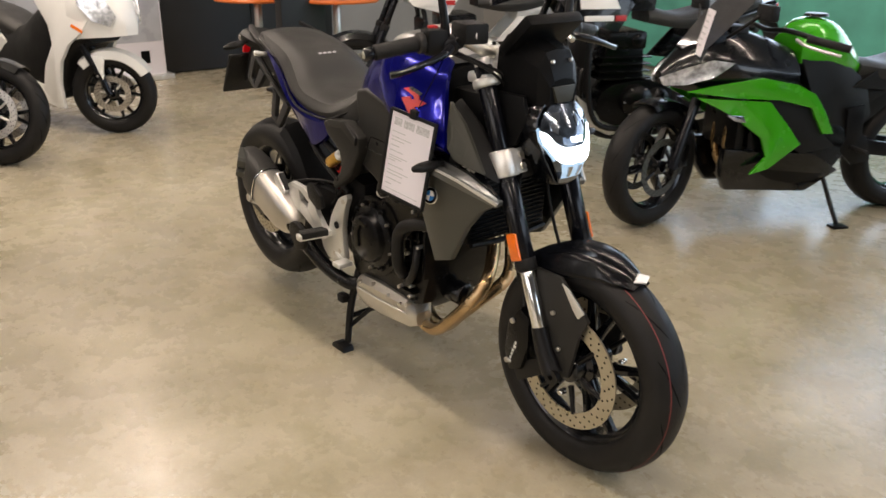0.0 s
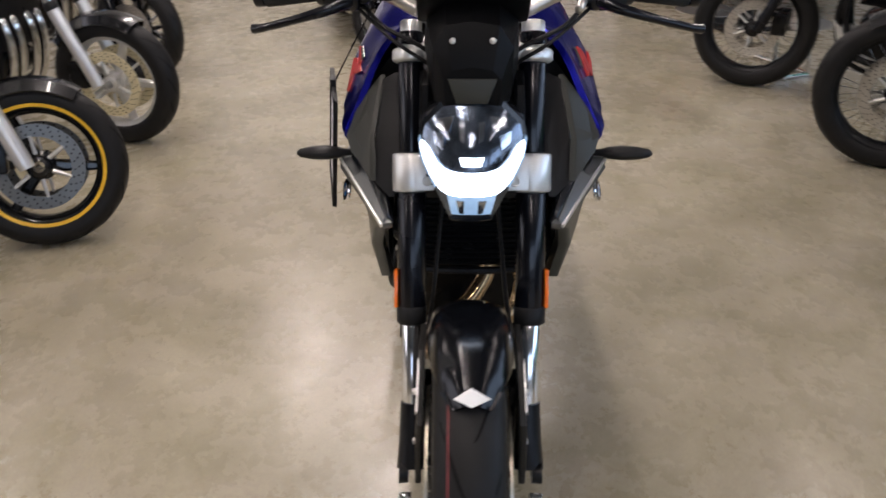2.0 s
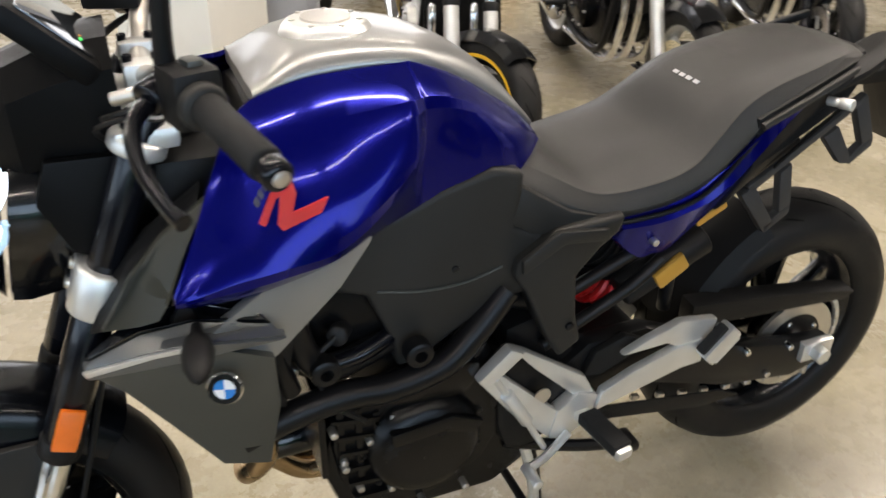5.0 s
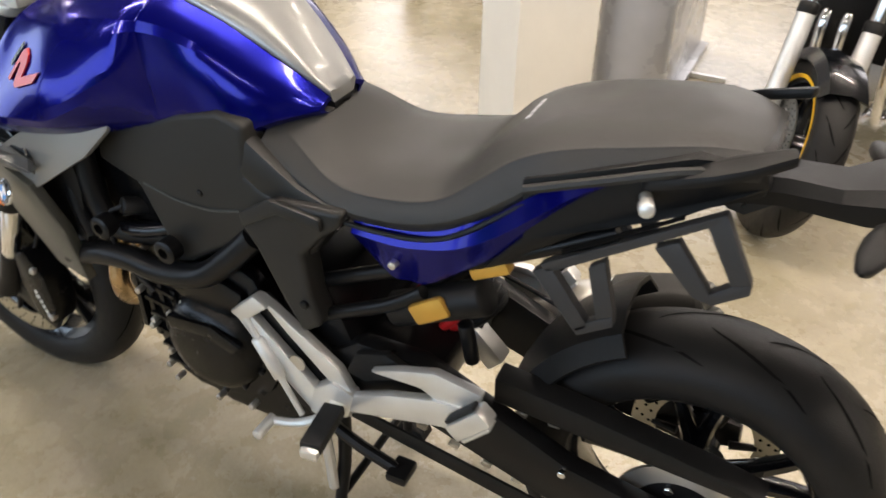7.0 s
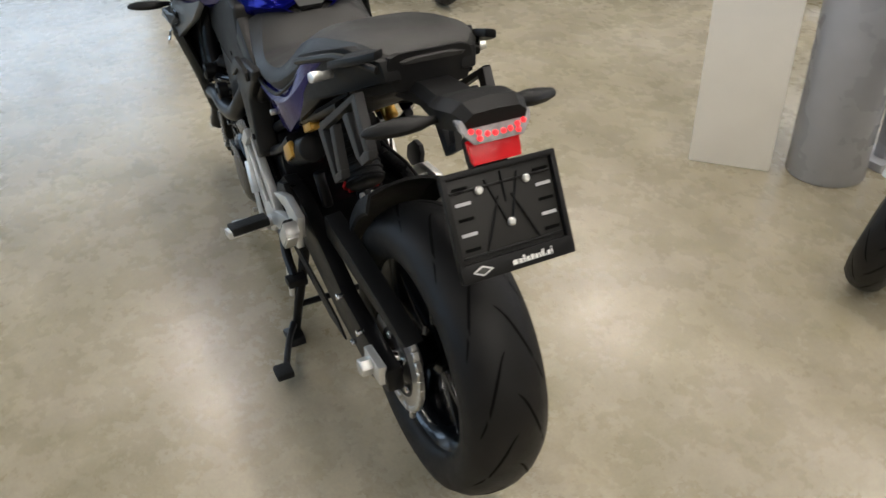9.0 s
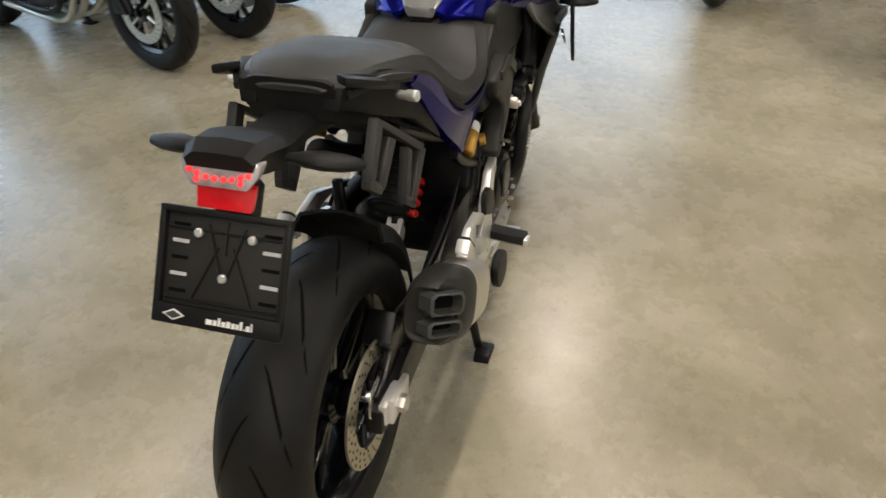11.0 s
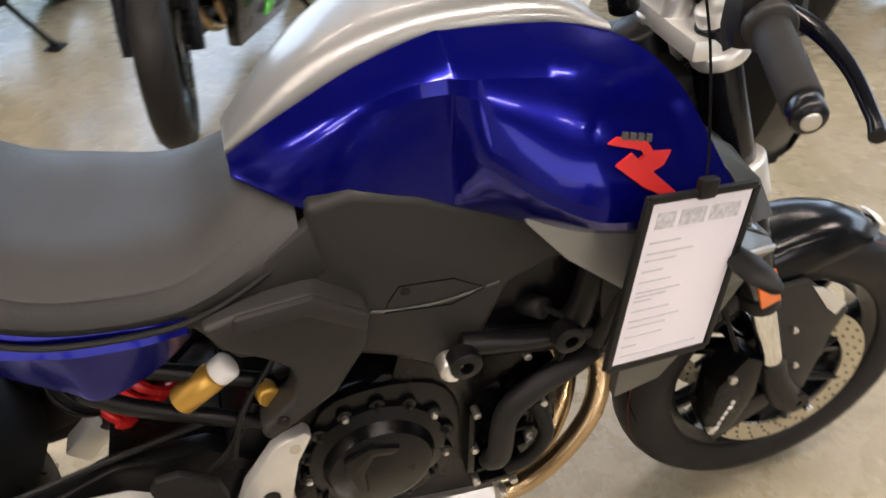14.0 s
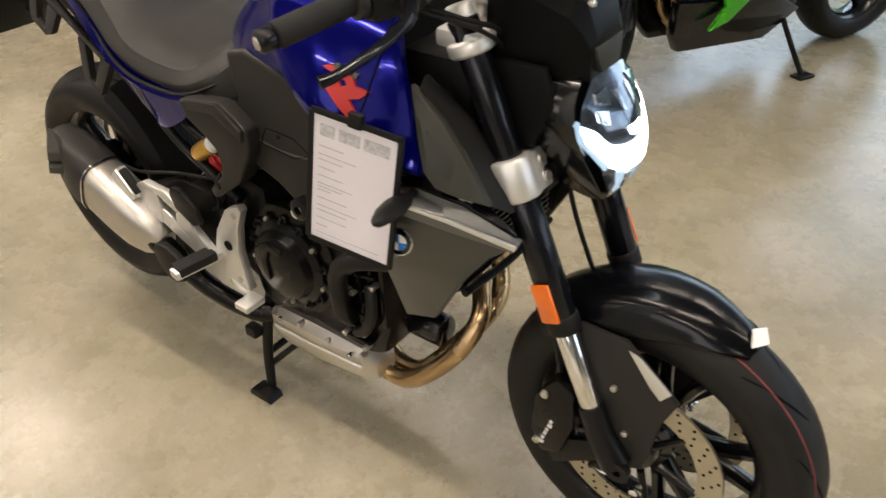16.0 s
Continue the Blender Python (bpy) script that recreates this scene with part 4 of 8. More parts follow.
def seat_strip():
    return levelled(sheet([(-0.008, 0.165, 0.862), (-0.045, 0.163, 0.885), (-0.080, 0.165, 0.862), (-0.140, 0.168, 0.826), (-0.235, 0.172, 0.800), (-0.205, 0.174, 0.772), (-0.140, 0.172, 0.785), (-0.070, 0.170, 0.800), (-0.030, 0.168, 0.825)], (0, -0.03, 0), 0.008))


both("seat_strip", seat_strip, M_DARKPL, bike)
for s, outline in ((1, COVER_LEFT), (-1, COVER_RIGHT)):
    ya, yb = (0.135, 0.186) if s > 0 else (-0.188, -0.137)
    fc = part("frame_cover", levelled(slab(outline, ya, yb, 0.010, 0, 3)), M_DARKPL, bike, "dark plastic frame cover hooked round the shock")
    ridge = [(x - (0.046 if s > 0 else 0.0), z - (0.006 if s > 0 else 0.0)) for x, z in RIDGE]
    part("cover_ridge", levelled(slab(ridge, s * 0.190 - 0.006, s * 0.190 + 0.006, 0.005)), M_DARKPL, fc)
    part("cover_bolt", levelled(rod((-0.118 if s < 0 else -0.150, s * 0.180, 0.622), (-0.118 if s < 0 else -0.150, s * 0.192, 0.622), 0.008, 10)), M_FRAME, fc)
for s in (1, -1):
    part("panel_screw", rod((0.048, s * 0.164, 0.764), (0.048, s * 0.169, 0.764), 0.006, 12), M_FRAME, bike)
    if s < 0:
        part("panel_slot", levelled(tube([(x, s * 0.1672, z) for x, z in ((0.028, 0.764), (0.042, 0.785), (0.109, 0.781), (0.150, 0.757), (0.106, 0.740), (0.022, 0.748))], 0.0011, 6, 0, None, True)), M_GROOVE, bike)
    part("panel_groove", tube([(0.170, s * 0.166, 0.752), (0.10, s * 0.1675, 0.738), (0.03, s * 0.1675, 0.738), (-0.03, s * 0.1665, 0.752)], 0.0022, 6, 5), M_GREYPANEL, bike)

# silver wing and grey shroud each side
def wing():
    return sheet([(0.172, 0.192, 0.900), (0.186, 0.200, 0.858), (0.235, 0.216, 0.806), (0.335, 0.246, 0.738), (0.432, 0.246, 0.782), (0.345, 0.240, 0.838), (0.262, 0.222, 0.870)], (0, -0.020, 0), 0.005)


both("silver_wing", wing, M_SILVER, bike, "silver painted side wing")
def shroud():
    return sheet([(0.338, 0.258, 0.748), (0.430, 0.254, 0.790), (0.474, 0.228, 0.764), (0.560, 0.174, 0.716), (0.526, 0.188, 0.692), (0.484, 0.198, 0.636), (0.420, 0.192, 0.524), (0.352, 0.190, 0.500), (0.332, 0.222, 0.640)], (0, -0.022, 0), 0.005)


both("radiator_shroud", shroud, M_GREYPANEL, bike, "matt grey radiator shroud")
def fin():
    return sheet([(0.320, 0.262, 0.776), (0.430, 0.264, 0.797), (0.482, 0.232, 0.774), (0.570, 0.172, 0.724), (0.566, 0.172, 0.710), (0.480, 0.232, 0.752), (0.430, 0.262, 0.776)], (0, -0.024, 0.004), 0.004)


def fin_edge():
    return sheet([(0.430, 0.2655, 0.7985), (0.482, 0.2335, 0.7755), (0.571, 0.1735, 0.725), (0.567, 0.1735, 0.716), (0.482, 0.2335, 0.7690), (0.430, 0.2655, 0.7925)], (0, -0.006, 0), 0.001)


def shroud_top():
    return sheet([(0.336, 0.244, 0.796), (0.345, 0.236, 0.806), (0.430, 0.214, 0.832), (0.500, 0.178, 0.800), (0.560, 0.156, 0.742), (0.564, 0.162, 0.736), (0.492, 0.202, 0.790), (0.430, 0.236, 0.817)], (0, -0.012, -0.014), 0.003)


def fin_top():
    return sheet([(0.322, 0.260, 0.782), (0.336, 0.245, 0.795), (0.430, 0.237, 0.816), (0.492, 0.203, 0.789), (0.564, 0.163, 0.735), (0.568, 0.170, 0.727), (0.482, 0.230, 0.777), (0.430, 0.262, 0.800)], (0, -0.012, -0.014), 0.003)


both("fin_edge", fin_edge, M_ALU, bike, "pale edge of the fin")
both("shroud_top", shroud_top, M_GLOSS, bike, "gloss black wedge over the shroud")
both("fin_top", fin_top, M_FINGREY, bike, "grey upper face of the fin")
for i in range(4):
    c = Vector((0.478 + 0.013 * (i % 2) + 0.008 * (i // 2), -0.206 + 0.004 * i, 0.806 - 0.006 * (i % 2) - 0.004 * (i // 2)))
    part("wedge_slot", box(-0.005, 0.005, -0.003, 0.003, -0.001, 0.004, 0.001, Matrix.Translation(c) @ pose(0, 0, 0, 30, 25, 28)), M_STEEL, bike)
both("silver_fin", fin, M_FINGREY, bike, "pale silver fin along the shroud")
def gap_panel():
    return levelled(sheet([(0.392, 0.180, 0.946), (0.410, 0.200, 0.925), (0.436, 0.228, 0.890), (0.458, 0.248, 0.848), (0.472, 0.238, 0.818), (0.492, 0.214, 0.800), (0.540, 0.194, 0.788), (0.497, 0.196, 0.856), (0.456, 0.190, 0.904)], (0, -0.012, 0), 0.003))


# black sheet added to fill the gap inside the grey panel
def duct_side():
    return levelled(sheet([(0.396, 0.150, 0.950), (0.404, 0.176, 0.940), (0.455, 0.183, 0.898), (0.494, 0.188, 0.850), (0.534, 0.186, 0.784), (0.556, 0.158, 0.764), (0.520, 0.140, 0.830), (0.470, 0.140, 0.890)], (0, -0.012, 0), 0.003))


both("duct_side", duct_side, M_BLACKPL, bike, "black filler sheet beside the fork")


both("inner_panel", gap_panel, M_SHADOWGREY, bike, "dark grey panel beside the fork")
def inner_black():
    return sheet([(0.300, 0.200, 0.86), (0.435, 0.215, 0.84), (0.48, 0.20, 0.74), (0.43, 0.19, 0.64), (0.32, 0.19, 0.60), (0.30, 0.19, 0.72)], (0, -0.03, 0), 0.004)


both("inner_shroud", inner_black, M_BLACKPL, bike)

# badge each side
for s in (1, -1):
    c = Vector((0.405, s * 0.2545, 0.718))
    nrm = Vector((0.28, s * 0.92, 0.24)).normalized()
    zdir = (Vector((0, 0, 1)) - nrm * nrm.z).normalized()
    m = face_matrix(c, zdir.cross(nrm), zdir) @ Matrix.Diagonal((0.70, 0.70, 1.0, 1.0))
    bad = part("badge", moved(spin([(0.0, 0.0), (0.033, 0.0), (0.033, 0.004), (0.030, 0.006), (0.0, 0.006)], n=36, closed=False, axis="z"), m), M_CHROME, bike, "round blue and white badge")
    part("badge_ring", moved(spin([(0.020, 0.0062), (0.030, 0.0062), (0.030, 0.0072), (0.020, 0.0072)], n=36, axis="z"), m), M_GLOSS, bad)
    for q in range(4):
        bm = bmesh.new()
        a0 = q * math.pi / 2
        vs = [bm.verts.new((0, 0, 0.0075))] + [bm.verts.new((0.0195 * math.cos(a0 + t * math.pi / 12), 0.0195 * math.sin(a0 + t * math.pi / 12), 0.0075)) for t in range(7)]
        bm.faces.new(vs)
        part("badge_quarter", moved(bm, m), M_BADGEBLUE if q % 2 else M_BADGEWHITE, bad)

# radiator
rad = part("radiator", box(0.405, 0.445, -0.150, 0.150, 0.565, 0.80, 0.006), M_FRAME, bike, "black finned radiator")
for i in range(17):
    z = 0.578 + i * 0.0125
    part("cooling_fin", box(0.443, 0.452, -0.140, 0.140, z, z + 0.004, 0, None), M_ENGINE, rad)
for s in (1, -1):
    part("radiator_cheek", sheet([(0.46, s * 0.15, 0.76), (0.475, s * 0.155, 0.70), (0.452, s * 0.16, 0.575), (0.42, s * 0.165, 0.60)], (-0.03, 0.01 * s, 0), 0.004), M_BLACKPL, rad)
part("radiator_lip", tube([(0.452, -0.145, 0.566), (0.458, 0.0, 0.560), (0.452, 0.145, 0.566)], 0.008, 8, 3), M_FRAME, rad)

# engine
eng = part("engine", join(
    slab([(-0.13, 0.30), (-0.15, 0.40), (-0.12, 0.52), (0.02, 0.60), (0.10, 0.58), (0.24, 0.52), (0.27, 0.40), (0.24, 0.30), (0.10, 0.25), (-0.05, 0.25)], -0.138, 0.140, 0.018, 0, 2),
    slab([(0.02, 0.55), (0.14, 0.50), (0.31, 0.62), (0.36, 0.74), (0.22, 0.80), (0.06, 0.72)], -0.140, 0.140, 0.016, 0, 2)), M_ENGINE, bike, "black parallel-twin engine block")
cc = part("clutch_cover", spin([(0.0, -0.190), (0.062, -0.188), (0.074, -0.182), (0.082, -0.164), (0.100, -0.156), (0.104, -0.136), (0.0, -0.136)], (0.004, 0, 0.455), 40, False), M_ENGINE, eng, "round black clutch cover")
for i in range(14):
    a = 2 * math.pi * i / 14 + 0.2
    q = (0.004 + 0.104 * math.cos(a), 0.455 + 0.104 * math.sin(a))
    part("bolt_boss", rod((q[0], -0.136, q[1]), (q[0], -0.156, q[1]), 0.0115, 12), M_ENGINE, cc)
    part("cover_bolt", rod((q[0], -0.154, q[1]), (q[0], -0.164, q[1]), 0.0046, 8), M_STEEL if i % 3 == 1 else M_FRAME, cc)
part("cover_blade", slab([(-0.050, 0.500), (-0.012, 0.520), (0.030, 0.508), (0.020, 0.496), (-0.008, 0.500), (-0.022, 0.470), (-0.018, 0.420), (-0.036, 0.428), (-0.048, 0.470)], -0.196, -0.184, 0.005), M_ENGINE, cc)
part("clutch_housing", slab([(-0.10, 0.46), (-0.09, 0.36), (-0.03, 0.325), (0.06, 0.335), (0.12, 0.40), (0.13, 0.50), (0.09, 0.57), (0.0, 0.585), (-0.07, 0.56)], -0.146, -0.12, 0.008, 3, 2), M_ENGINE, eng)
oil = part("oil_filler", rod((0.102, -0.15, 0.633), (0.102, -0.195, 0.633), 0.017, 16), M_STEEL, eng, "grey filler plug")
part("plug_top", rod((0.102, -0.195, 0.633), (0.102, -0.203, 0.633), 0.011, 6), M_ALU, oil)
ac = part("alternator_cover", spin([(0.0, 0.192), (0.060, 0.190), (0.082, 0.184), (0.096, 0.172), (0.106, 0.146), (0.0, 0.146)], (0.094, 0, 0.424), 40, False), M_ENGINE, eng, "round black alternator cover")
for i in range(9):
    a = 2 * math.pi * i / 9
    part("cover_bolt", rod((0.094 + 0.107 * math.cos(a), 0.140, 0.424 + 0.107 * math.sin(a)), (0.094 + 0.107 * math.cos(a), 0.158, 0.424 + 0.107 * math.sin(a)), 0.0055, 8), M_FRAME, ac)
part("cover_step", slab([(0.165, 0.490), (0.060, 0.500), (0.000, 0.470), (0.020, 0.450), (0.075, 0.470), (0.160, 0.462)], 0.176, 0.194, 0.006), M_ENGINE, ac)
part("left_case", slab([(-0.02, 0.60), (0.06, 0.61), (0.22, 0.545), (0.25, 0.45), (0.21, 0.31), (0.10, 0.285), (-0.02, 0.34), (-0.06, 0.46)], 0.120, 0.152, 0.012, 2, 2), M_ENGINE, eng)
part("case_step", slab([(0.00, 0.575), (0.09, 0.585), (0.17, 0.54), (0.10, 0.515), (0.02, 0.52)], 0.148, 0.168, 0.008, 2, 2), M_ENGINE, eng)
part("sprocket_cover", slab([(-0.17, 0.40), (-0.16, 0.49), (-0.08, 0.52), (-0.04, 0.46), (-0.06, 0.36), (-0.12, 0.34)], 0.11, 0.158, 0.012, 2, 2), M_BLACKPL, eng)
part("sump", slab([(-0.06, 0.27), (0.20, 0.28), (0.17, 0.235), (0.06, 0.215), (-0.03, 0.225)], -0.09, 0.09, 0.012), M_ENGINE, eng)
for i in range(5):
    part("block_rib", box(0.14 + i * 0.030, 0.152 + i * 0.030, -0.158, 0.158, 0.36 + i * 0.01, 0.50 + i * 0.016, 0.003, None), M_ENGINE, eng)
for q in [(0.15, 0.50), (0.19, 0.46), (0.235, 0.43), (0.21, 0.36), (0.155, 0.34), (0.15, 0.42), (0.27, 0.56), (0.22, 0.60), (0.30, 0.64)]:
    for s in (1, -1):
        part("block_bolt", rod((q[0], s * 0.145, q[1]), (q[0], s * 0.166, q[1]), 0.0062, 8), M_STEEL, eng)
water = [(0.35, -0.13, 0.57), (0.30, -0.17, 0.585), (0.225, -0.19, 0.565), (0.185, -0.19, 0.52), (0.180, -0.185, 0.43), (0.175, -0.16, 0.39)]
part("water_hose", tube(water, 0.019, 12, 6), M_RUBBER, eng, "black rubber coolant hose")
part("engine_hose", tube([(0.24, -0.16, 0.50), (0.255, -0.18, 0.45), (0.235, -0.18, 0.40), (0.20, -0.17, 0.37)], 0.012, 10, 6), M_RUBBER, eng)

part("oil_filter", rod((0.24, -0.03, 0.335), (0.325, -0.03, 0.335), 0.036, 22), M_GLOSS, eng, "black oil filter")
for s in (1, -1):
    for i in range(6):
        part("case_rib", slab([(0.150 + i * 0.004, 0.330 + i * 0.034), (0.222 + i * 0.006, 0.334 + i * 0.036), (0.222 + i * 0.006, 0.342 + i * 0.036), (0.150 + i * 0.004, 0.338 + i * 0.034)], s * 0.150 - 0.012, s * 0.150 + 0.012, 0.002), M_ENGINE, eng)
    for x, z in ((0.215, 0.33), (0.235, 0.42), (0.25, 0.50), (0.20, 0.300), (0.10, 0.290), (0.02, 0.300), (0.33, 0.58), (0.26, 0.64)):
        part("case_bolt", rod((x, s * 0.150, z), (x, s * 0.172, z), 0.0065, 8), M_STEEL, eng)
    part("spark_cap", rod((0.20, s * 0.10, 0.665), (0.235, s * 0.168, 0.690), 0.016, 12), M_RUBBER, eng)
    part("sensor_lead", tube([(0.235, s * 0.165, 0.690), (0.27, s * 0.178, 0.66), (0.255, s * 0.178, 0.58), (0.20, s * 0.175, 0.52)], 0.0045, 7, 5), M_RUBBER, eng)

# frame
def rail(pts, r=0.019):
    return lambda: tube(pts, r, 10, 6)


both("frame_rail", rail([(0.36, 0.10, 0.86), (0.31, 0.160, 0.80), (0.285, 0.172, 0.68), (0.24, 0.165, 0.635), (0.12, 0.135, 0.650), (0.02, 0.125, 0.69), (-0.12, 0.12, 0.64)], 0.021), M_FRAME, bike)
part("lower_rail", levelled(tube([(0.385, 0.180, 0.546), (0.301, 0.184, 0.577), (0.225, 0.185, 0.588), (0.160, 0.184, 0.582), (0.070, 0.180, 0.600), (0.010, 0.172, 0.648), (-0.042, 0.160, 0.702)], 0.023, 12, 5)), M_FRAME, bike, "thick black frame tube")
part("lower_rail", tube([(0.40, -0.160, 0.640), (0.30, -0.172, 0.640), (0.20, -0.178, 0.650), (0.12, -0.170, 0.660)], 0.016, 12, 5), M_FRAME, bike, "black frame tube")
both("coolant_pipe", lambda: levelled(tube([(0.296, 0.160, 0.720), (0.286, 0.166, 0.668), (0.254, 0.170, 0.642), (0.200, 0.168, 0.646), (0.140, 0.150, 0.660)], 0.014, 10, 5)), M_FORK, bike)
both("front_rail", rail([(0.40, 0.08, 0.92), (0.35, 0.15, 0.82), (0.33, 0.18, 0.70), (0.31, 0.18, 0.62)], 0.016), M_FRAME, bike)
for s in (1, -1):
    for q in [(0.262, 0.655), (0.118, 0.648)]:
        part("engine_mount", spin([(0.010, s * 0.180), (0.022, s * 0.180), (0.022, s * 0.204), (0.018, s * 0.207), (0.010, s * 0.207)], (q[0], 0, q[1]), 18), M_FRAME, bike)
both("subframe_rail", rail([(-0.12, 0.125, 0.615), (-0.28, 0.135, 0.690), (-0.42, 0.13, 0.745), (-0.62, 0.115, 0.835)], 0.012), M_FRAME, bike)
part("swing_pivot_plate", slab([(-0.06, 0.60), (-0.16, 0.62), (-0.20, 0.52), (-0.20, 0.38), (-0.12, 0.33), (-0.07, 0.42)], -0.135, 0.135, 0.012), M_FRAME, bike)

# exhaust
HEADERS = [[(0.325, 0.070, 0.63), (0.345, 0.110, 0.53), (0.352, 0.122, 0.455), (0.380, 0.082, 0.385), (0.372, 0.010, 0.345), (0.325, -0.048, 0.280), (0.270, -0.055, 0.222), (0.215, -0.055, 0.212), (0.170, -0.051, 0.236)],
           [(0.320, 0.030, 0.63), (0.345, 0.048, 0.52), (0.375, 0.022, 0.462), (0.408, -0.030, 0.415), (0.388, -0.075, 0.350), (0.335, -0.095, 0.280), (0.270, -0.098, 0.220), (0.215, -0.098, 0.212), (0.170, -0.094, 0.236)]]
for pts in HEADERS:
    part("exhaust_header", tube(pts, 0.0195, 16, 6), M_COPPER, bike, "heat-tinted copper-coloured exhaust pipe")
collector = part("collector_box", skin([[Vector((x, -0.108 + sy * w, 0.250 + dz + sz * h)) for sy, sz in ((-1, -0.35), (-0.7, -1), (0.7, -1), (1, -0.4), (1, 0.5), (0.7, 1), (-0.75, 1), (-1, 0.62))] for x, w, h, dz in ((0.215, 0.030, 0.022, -0.010), (0.190, 0.052, 0.044, 0.004), (0.05, 0.060, 0.055, 0.004), (-0.06, 0.056, 0.052, 0.0), (-0.10, 0.036, 0.034, -0.01))]), M_STEEL, bike, "bare steel exhaust box under the engine", 30)
part("box_seam", tube([(0.195, -0.164, 0.262), (0.05, -0.1715, 0.262), (-0.065, -0.167, 0.258)], 0.003, 6, 2), M_ALU, collector)
for x in (-0.045, 0.165):
    part("box_bolt", rod((x, -0.160, 0.285), (x, -0.172, 0.285), 0.006, 8), M_CHROME, collector)
# exhaust link in engine black: the shadow that hides it is put into its colour
part("link_pipe", tube([(-0.09, -0.10, 0.240), (-0.16, -0.14, 0.235), (-0.25, -0.18, 0.28), (-0.33, -0.205, 0.345), (-0.40, -0.215, 0.40)], [0.024, 0.024, 0.025, 0.027, 0.030], 16, 5), M_ENGINE, bike)
ax0, ax1 = Vector((-0.345, -0.205, 0.375)), Vector((-0.735, -0.208, 0.535))
CAN_UP = Vector((0.38, 0, 0.92))
def can_ring(t, ry, rz, slant=0.0):
    out = []
    for i in range(28):
        a = 2 * math.pi * i / 28
        ca, sa = math.cos(a), math.sin(a)
        e = 0.62
        y = math.copysign(abs(ca) ** e, ca)
        c = ax0.lerp(ax1, t + slant * min(0.0, y + 0.35))
        out.append(c + Vector((0, 1, 0)) * ry * y + CAN_UP * rz * math.copysign(abs(sa) ** e, sa))
    return out


muf = part("silencer", skin([can_ring(0.05, 0.026, 0.030), can_ring(0.13, 0.043, 0.054), can_ring(0.24, 0.053, 0.066), can_ring(0.40, 0.056, 0.070), can_ring(0.62, 0.056, 0.069)]), M_STEEL, bike, "brushed steel silencer with black end cap")
endc = part("end_cap", skin([can_ring(0.60, 0.059, 0.072), can_ring(0.70, 0.061, 0.073, 0.05), can_ring(0.88, 0.056, 0.065, 0.20), can_ring(0.965, 0.049, 0.056, 0.28), can_ring(0.985, 0.043, 0.050, 0.29), can_ring(0.975, 0.037, 0.043, 0.29)]), M_DARKPL, muf, "dark grey angular end cap", 24)
cap_c = ax0.lerp(ax1, 0.93) + Vector((0, -0.026, 0))
cap_u = (Vector((0.075, -0.060, -0.030))).normalized()
cap_n = cap_u.cross(CAN_UP).normalized()
cap_n = cap_n if cap_n.x < 0 else -cap_n
def outlet(dz, hu, hv, out):
    c = cap_c + CAN_UP * dz + cap_n * out
    return [c + cap_u * hu * x + CAN_UP * hv * z for x, z in ((-1, -0.6), (-0.8, -1), (0.8, -1), (1, -0.6), (1, 0.6), (0.8, 1), (-0.8, 1), (-1, 0.6))]


for dz, hv in ((0.022, 0.017), (-0.024, 0.011)):
    part("outlet_rim", skin([outlet(dz, 0.042, hv + 0.004, -0.030), outlet(dz, 0.042, hv + 0.004, 0.014), outlet(dz, 0.034, hv, 0.016), outlet(dz, 0.030, hv - 0.003, -0.008)], True, True), M_GREYPANEL, endc, "", 24)
    part("outlet_pipe", skin([outlet(dz, 0.027, hv - 0.005, -0.010), outlet(dz, 0.026, hv - 0.006, -0.005)]), M_GROOVE, endc)
part("silencer_strap", skin([can_ring(0.592, 0.0605, 0.0735), can_ring(0.604, 0.0605, 0.0735)], True, False), M_CHROME, muf)
part("heat_shield", slab([(-0.295, 0.425), (-0.25, 0.400), (-0.255, 0.345), (-0.31, 0.335), (-0.345, 0.385), (-0.335, 0.420)], -0.258, -0.236, 0.008, 2), M_BLACKPL, muf, "black heel guard")

# foot-peg hangers, pegs and levers
def hanger():
    front = slab([(0.012, 0.548), (-0.014, 0.566), (-0.150, 0.428), (-0.165, 0.385), (-0.132, 0.374), (-0.060, 0.450)], 0.162, 0.182, 0.005)
    rear = slab([(-0.045, 0.600), (-0.080, 0.580), (-0.200, 0.490), (-0.224, 0.445), (-0.186, 0.448), (-0.100, 0.535)], 0.160, 0.180, 0.005)
    head = slab([(0.012, 0.549), (-0.045, 0.601), (-0.072, 0.584), (-0.014, 0.535)], 0.164, 0.188, 0.005)
    foot_ = slab([(-0.132, 0.373), (-0.165, 0.362), (-0.216, 0.392), (-0.228, 0.446), (-0.186, 0.462), (-0.146, 0.432)], 0.158, 0.186, 0.006)
    return join(front, rear, head, foot_)


part("hanger_back", slab([(0.0, 0.545), (-0.05, 0.59), (-0.205, 0.475), (-0.21, 0.40), (-0.15, 0.375), (-0.05, 0.46)], 0.150, 0.159, 0.003), M_FRAME, bike)
def hanger_arm():
    blade = slab([(-0.225, 0.420), (-0.235, 0.462), (-0.300, 0.492), (-0.385, 0.520), (-0.440, 0.527), (-0.446, 0.472), (-0.400, 0.468)], 0.176, 0.194, 0.004)
    spur = slab([(-0.268, 0.528), (-0.320, 0.552), (-0.385, 0.574), (-0.466, 0.562), (-0.452, 0.500), (-0.400, 0.512), (-0.360, 0.532)], 0.172, 0.190, 0.004)
    return levelled(join(blade, spur))


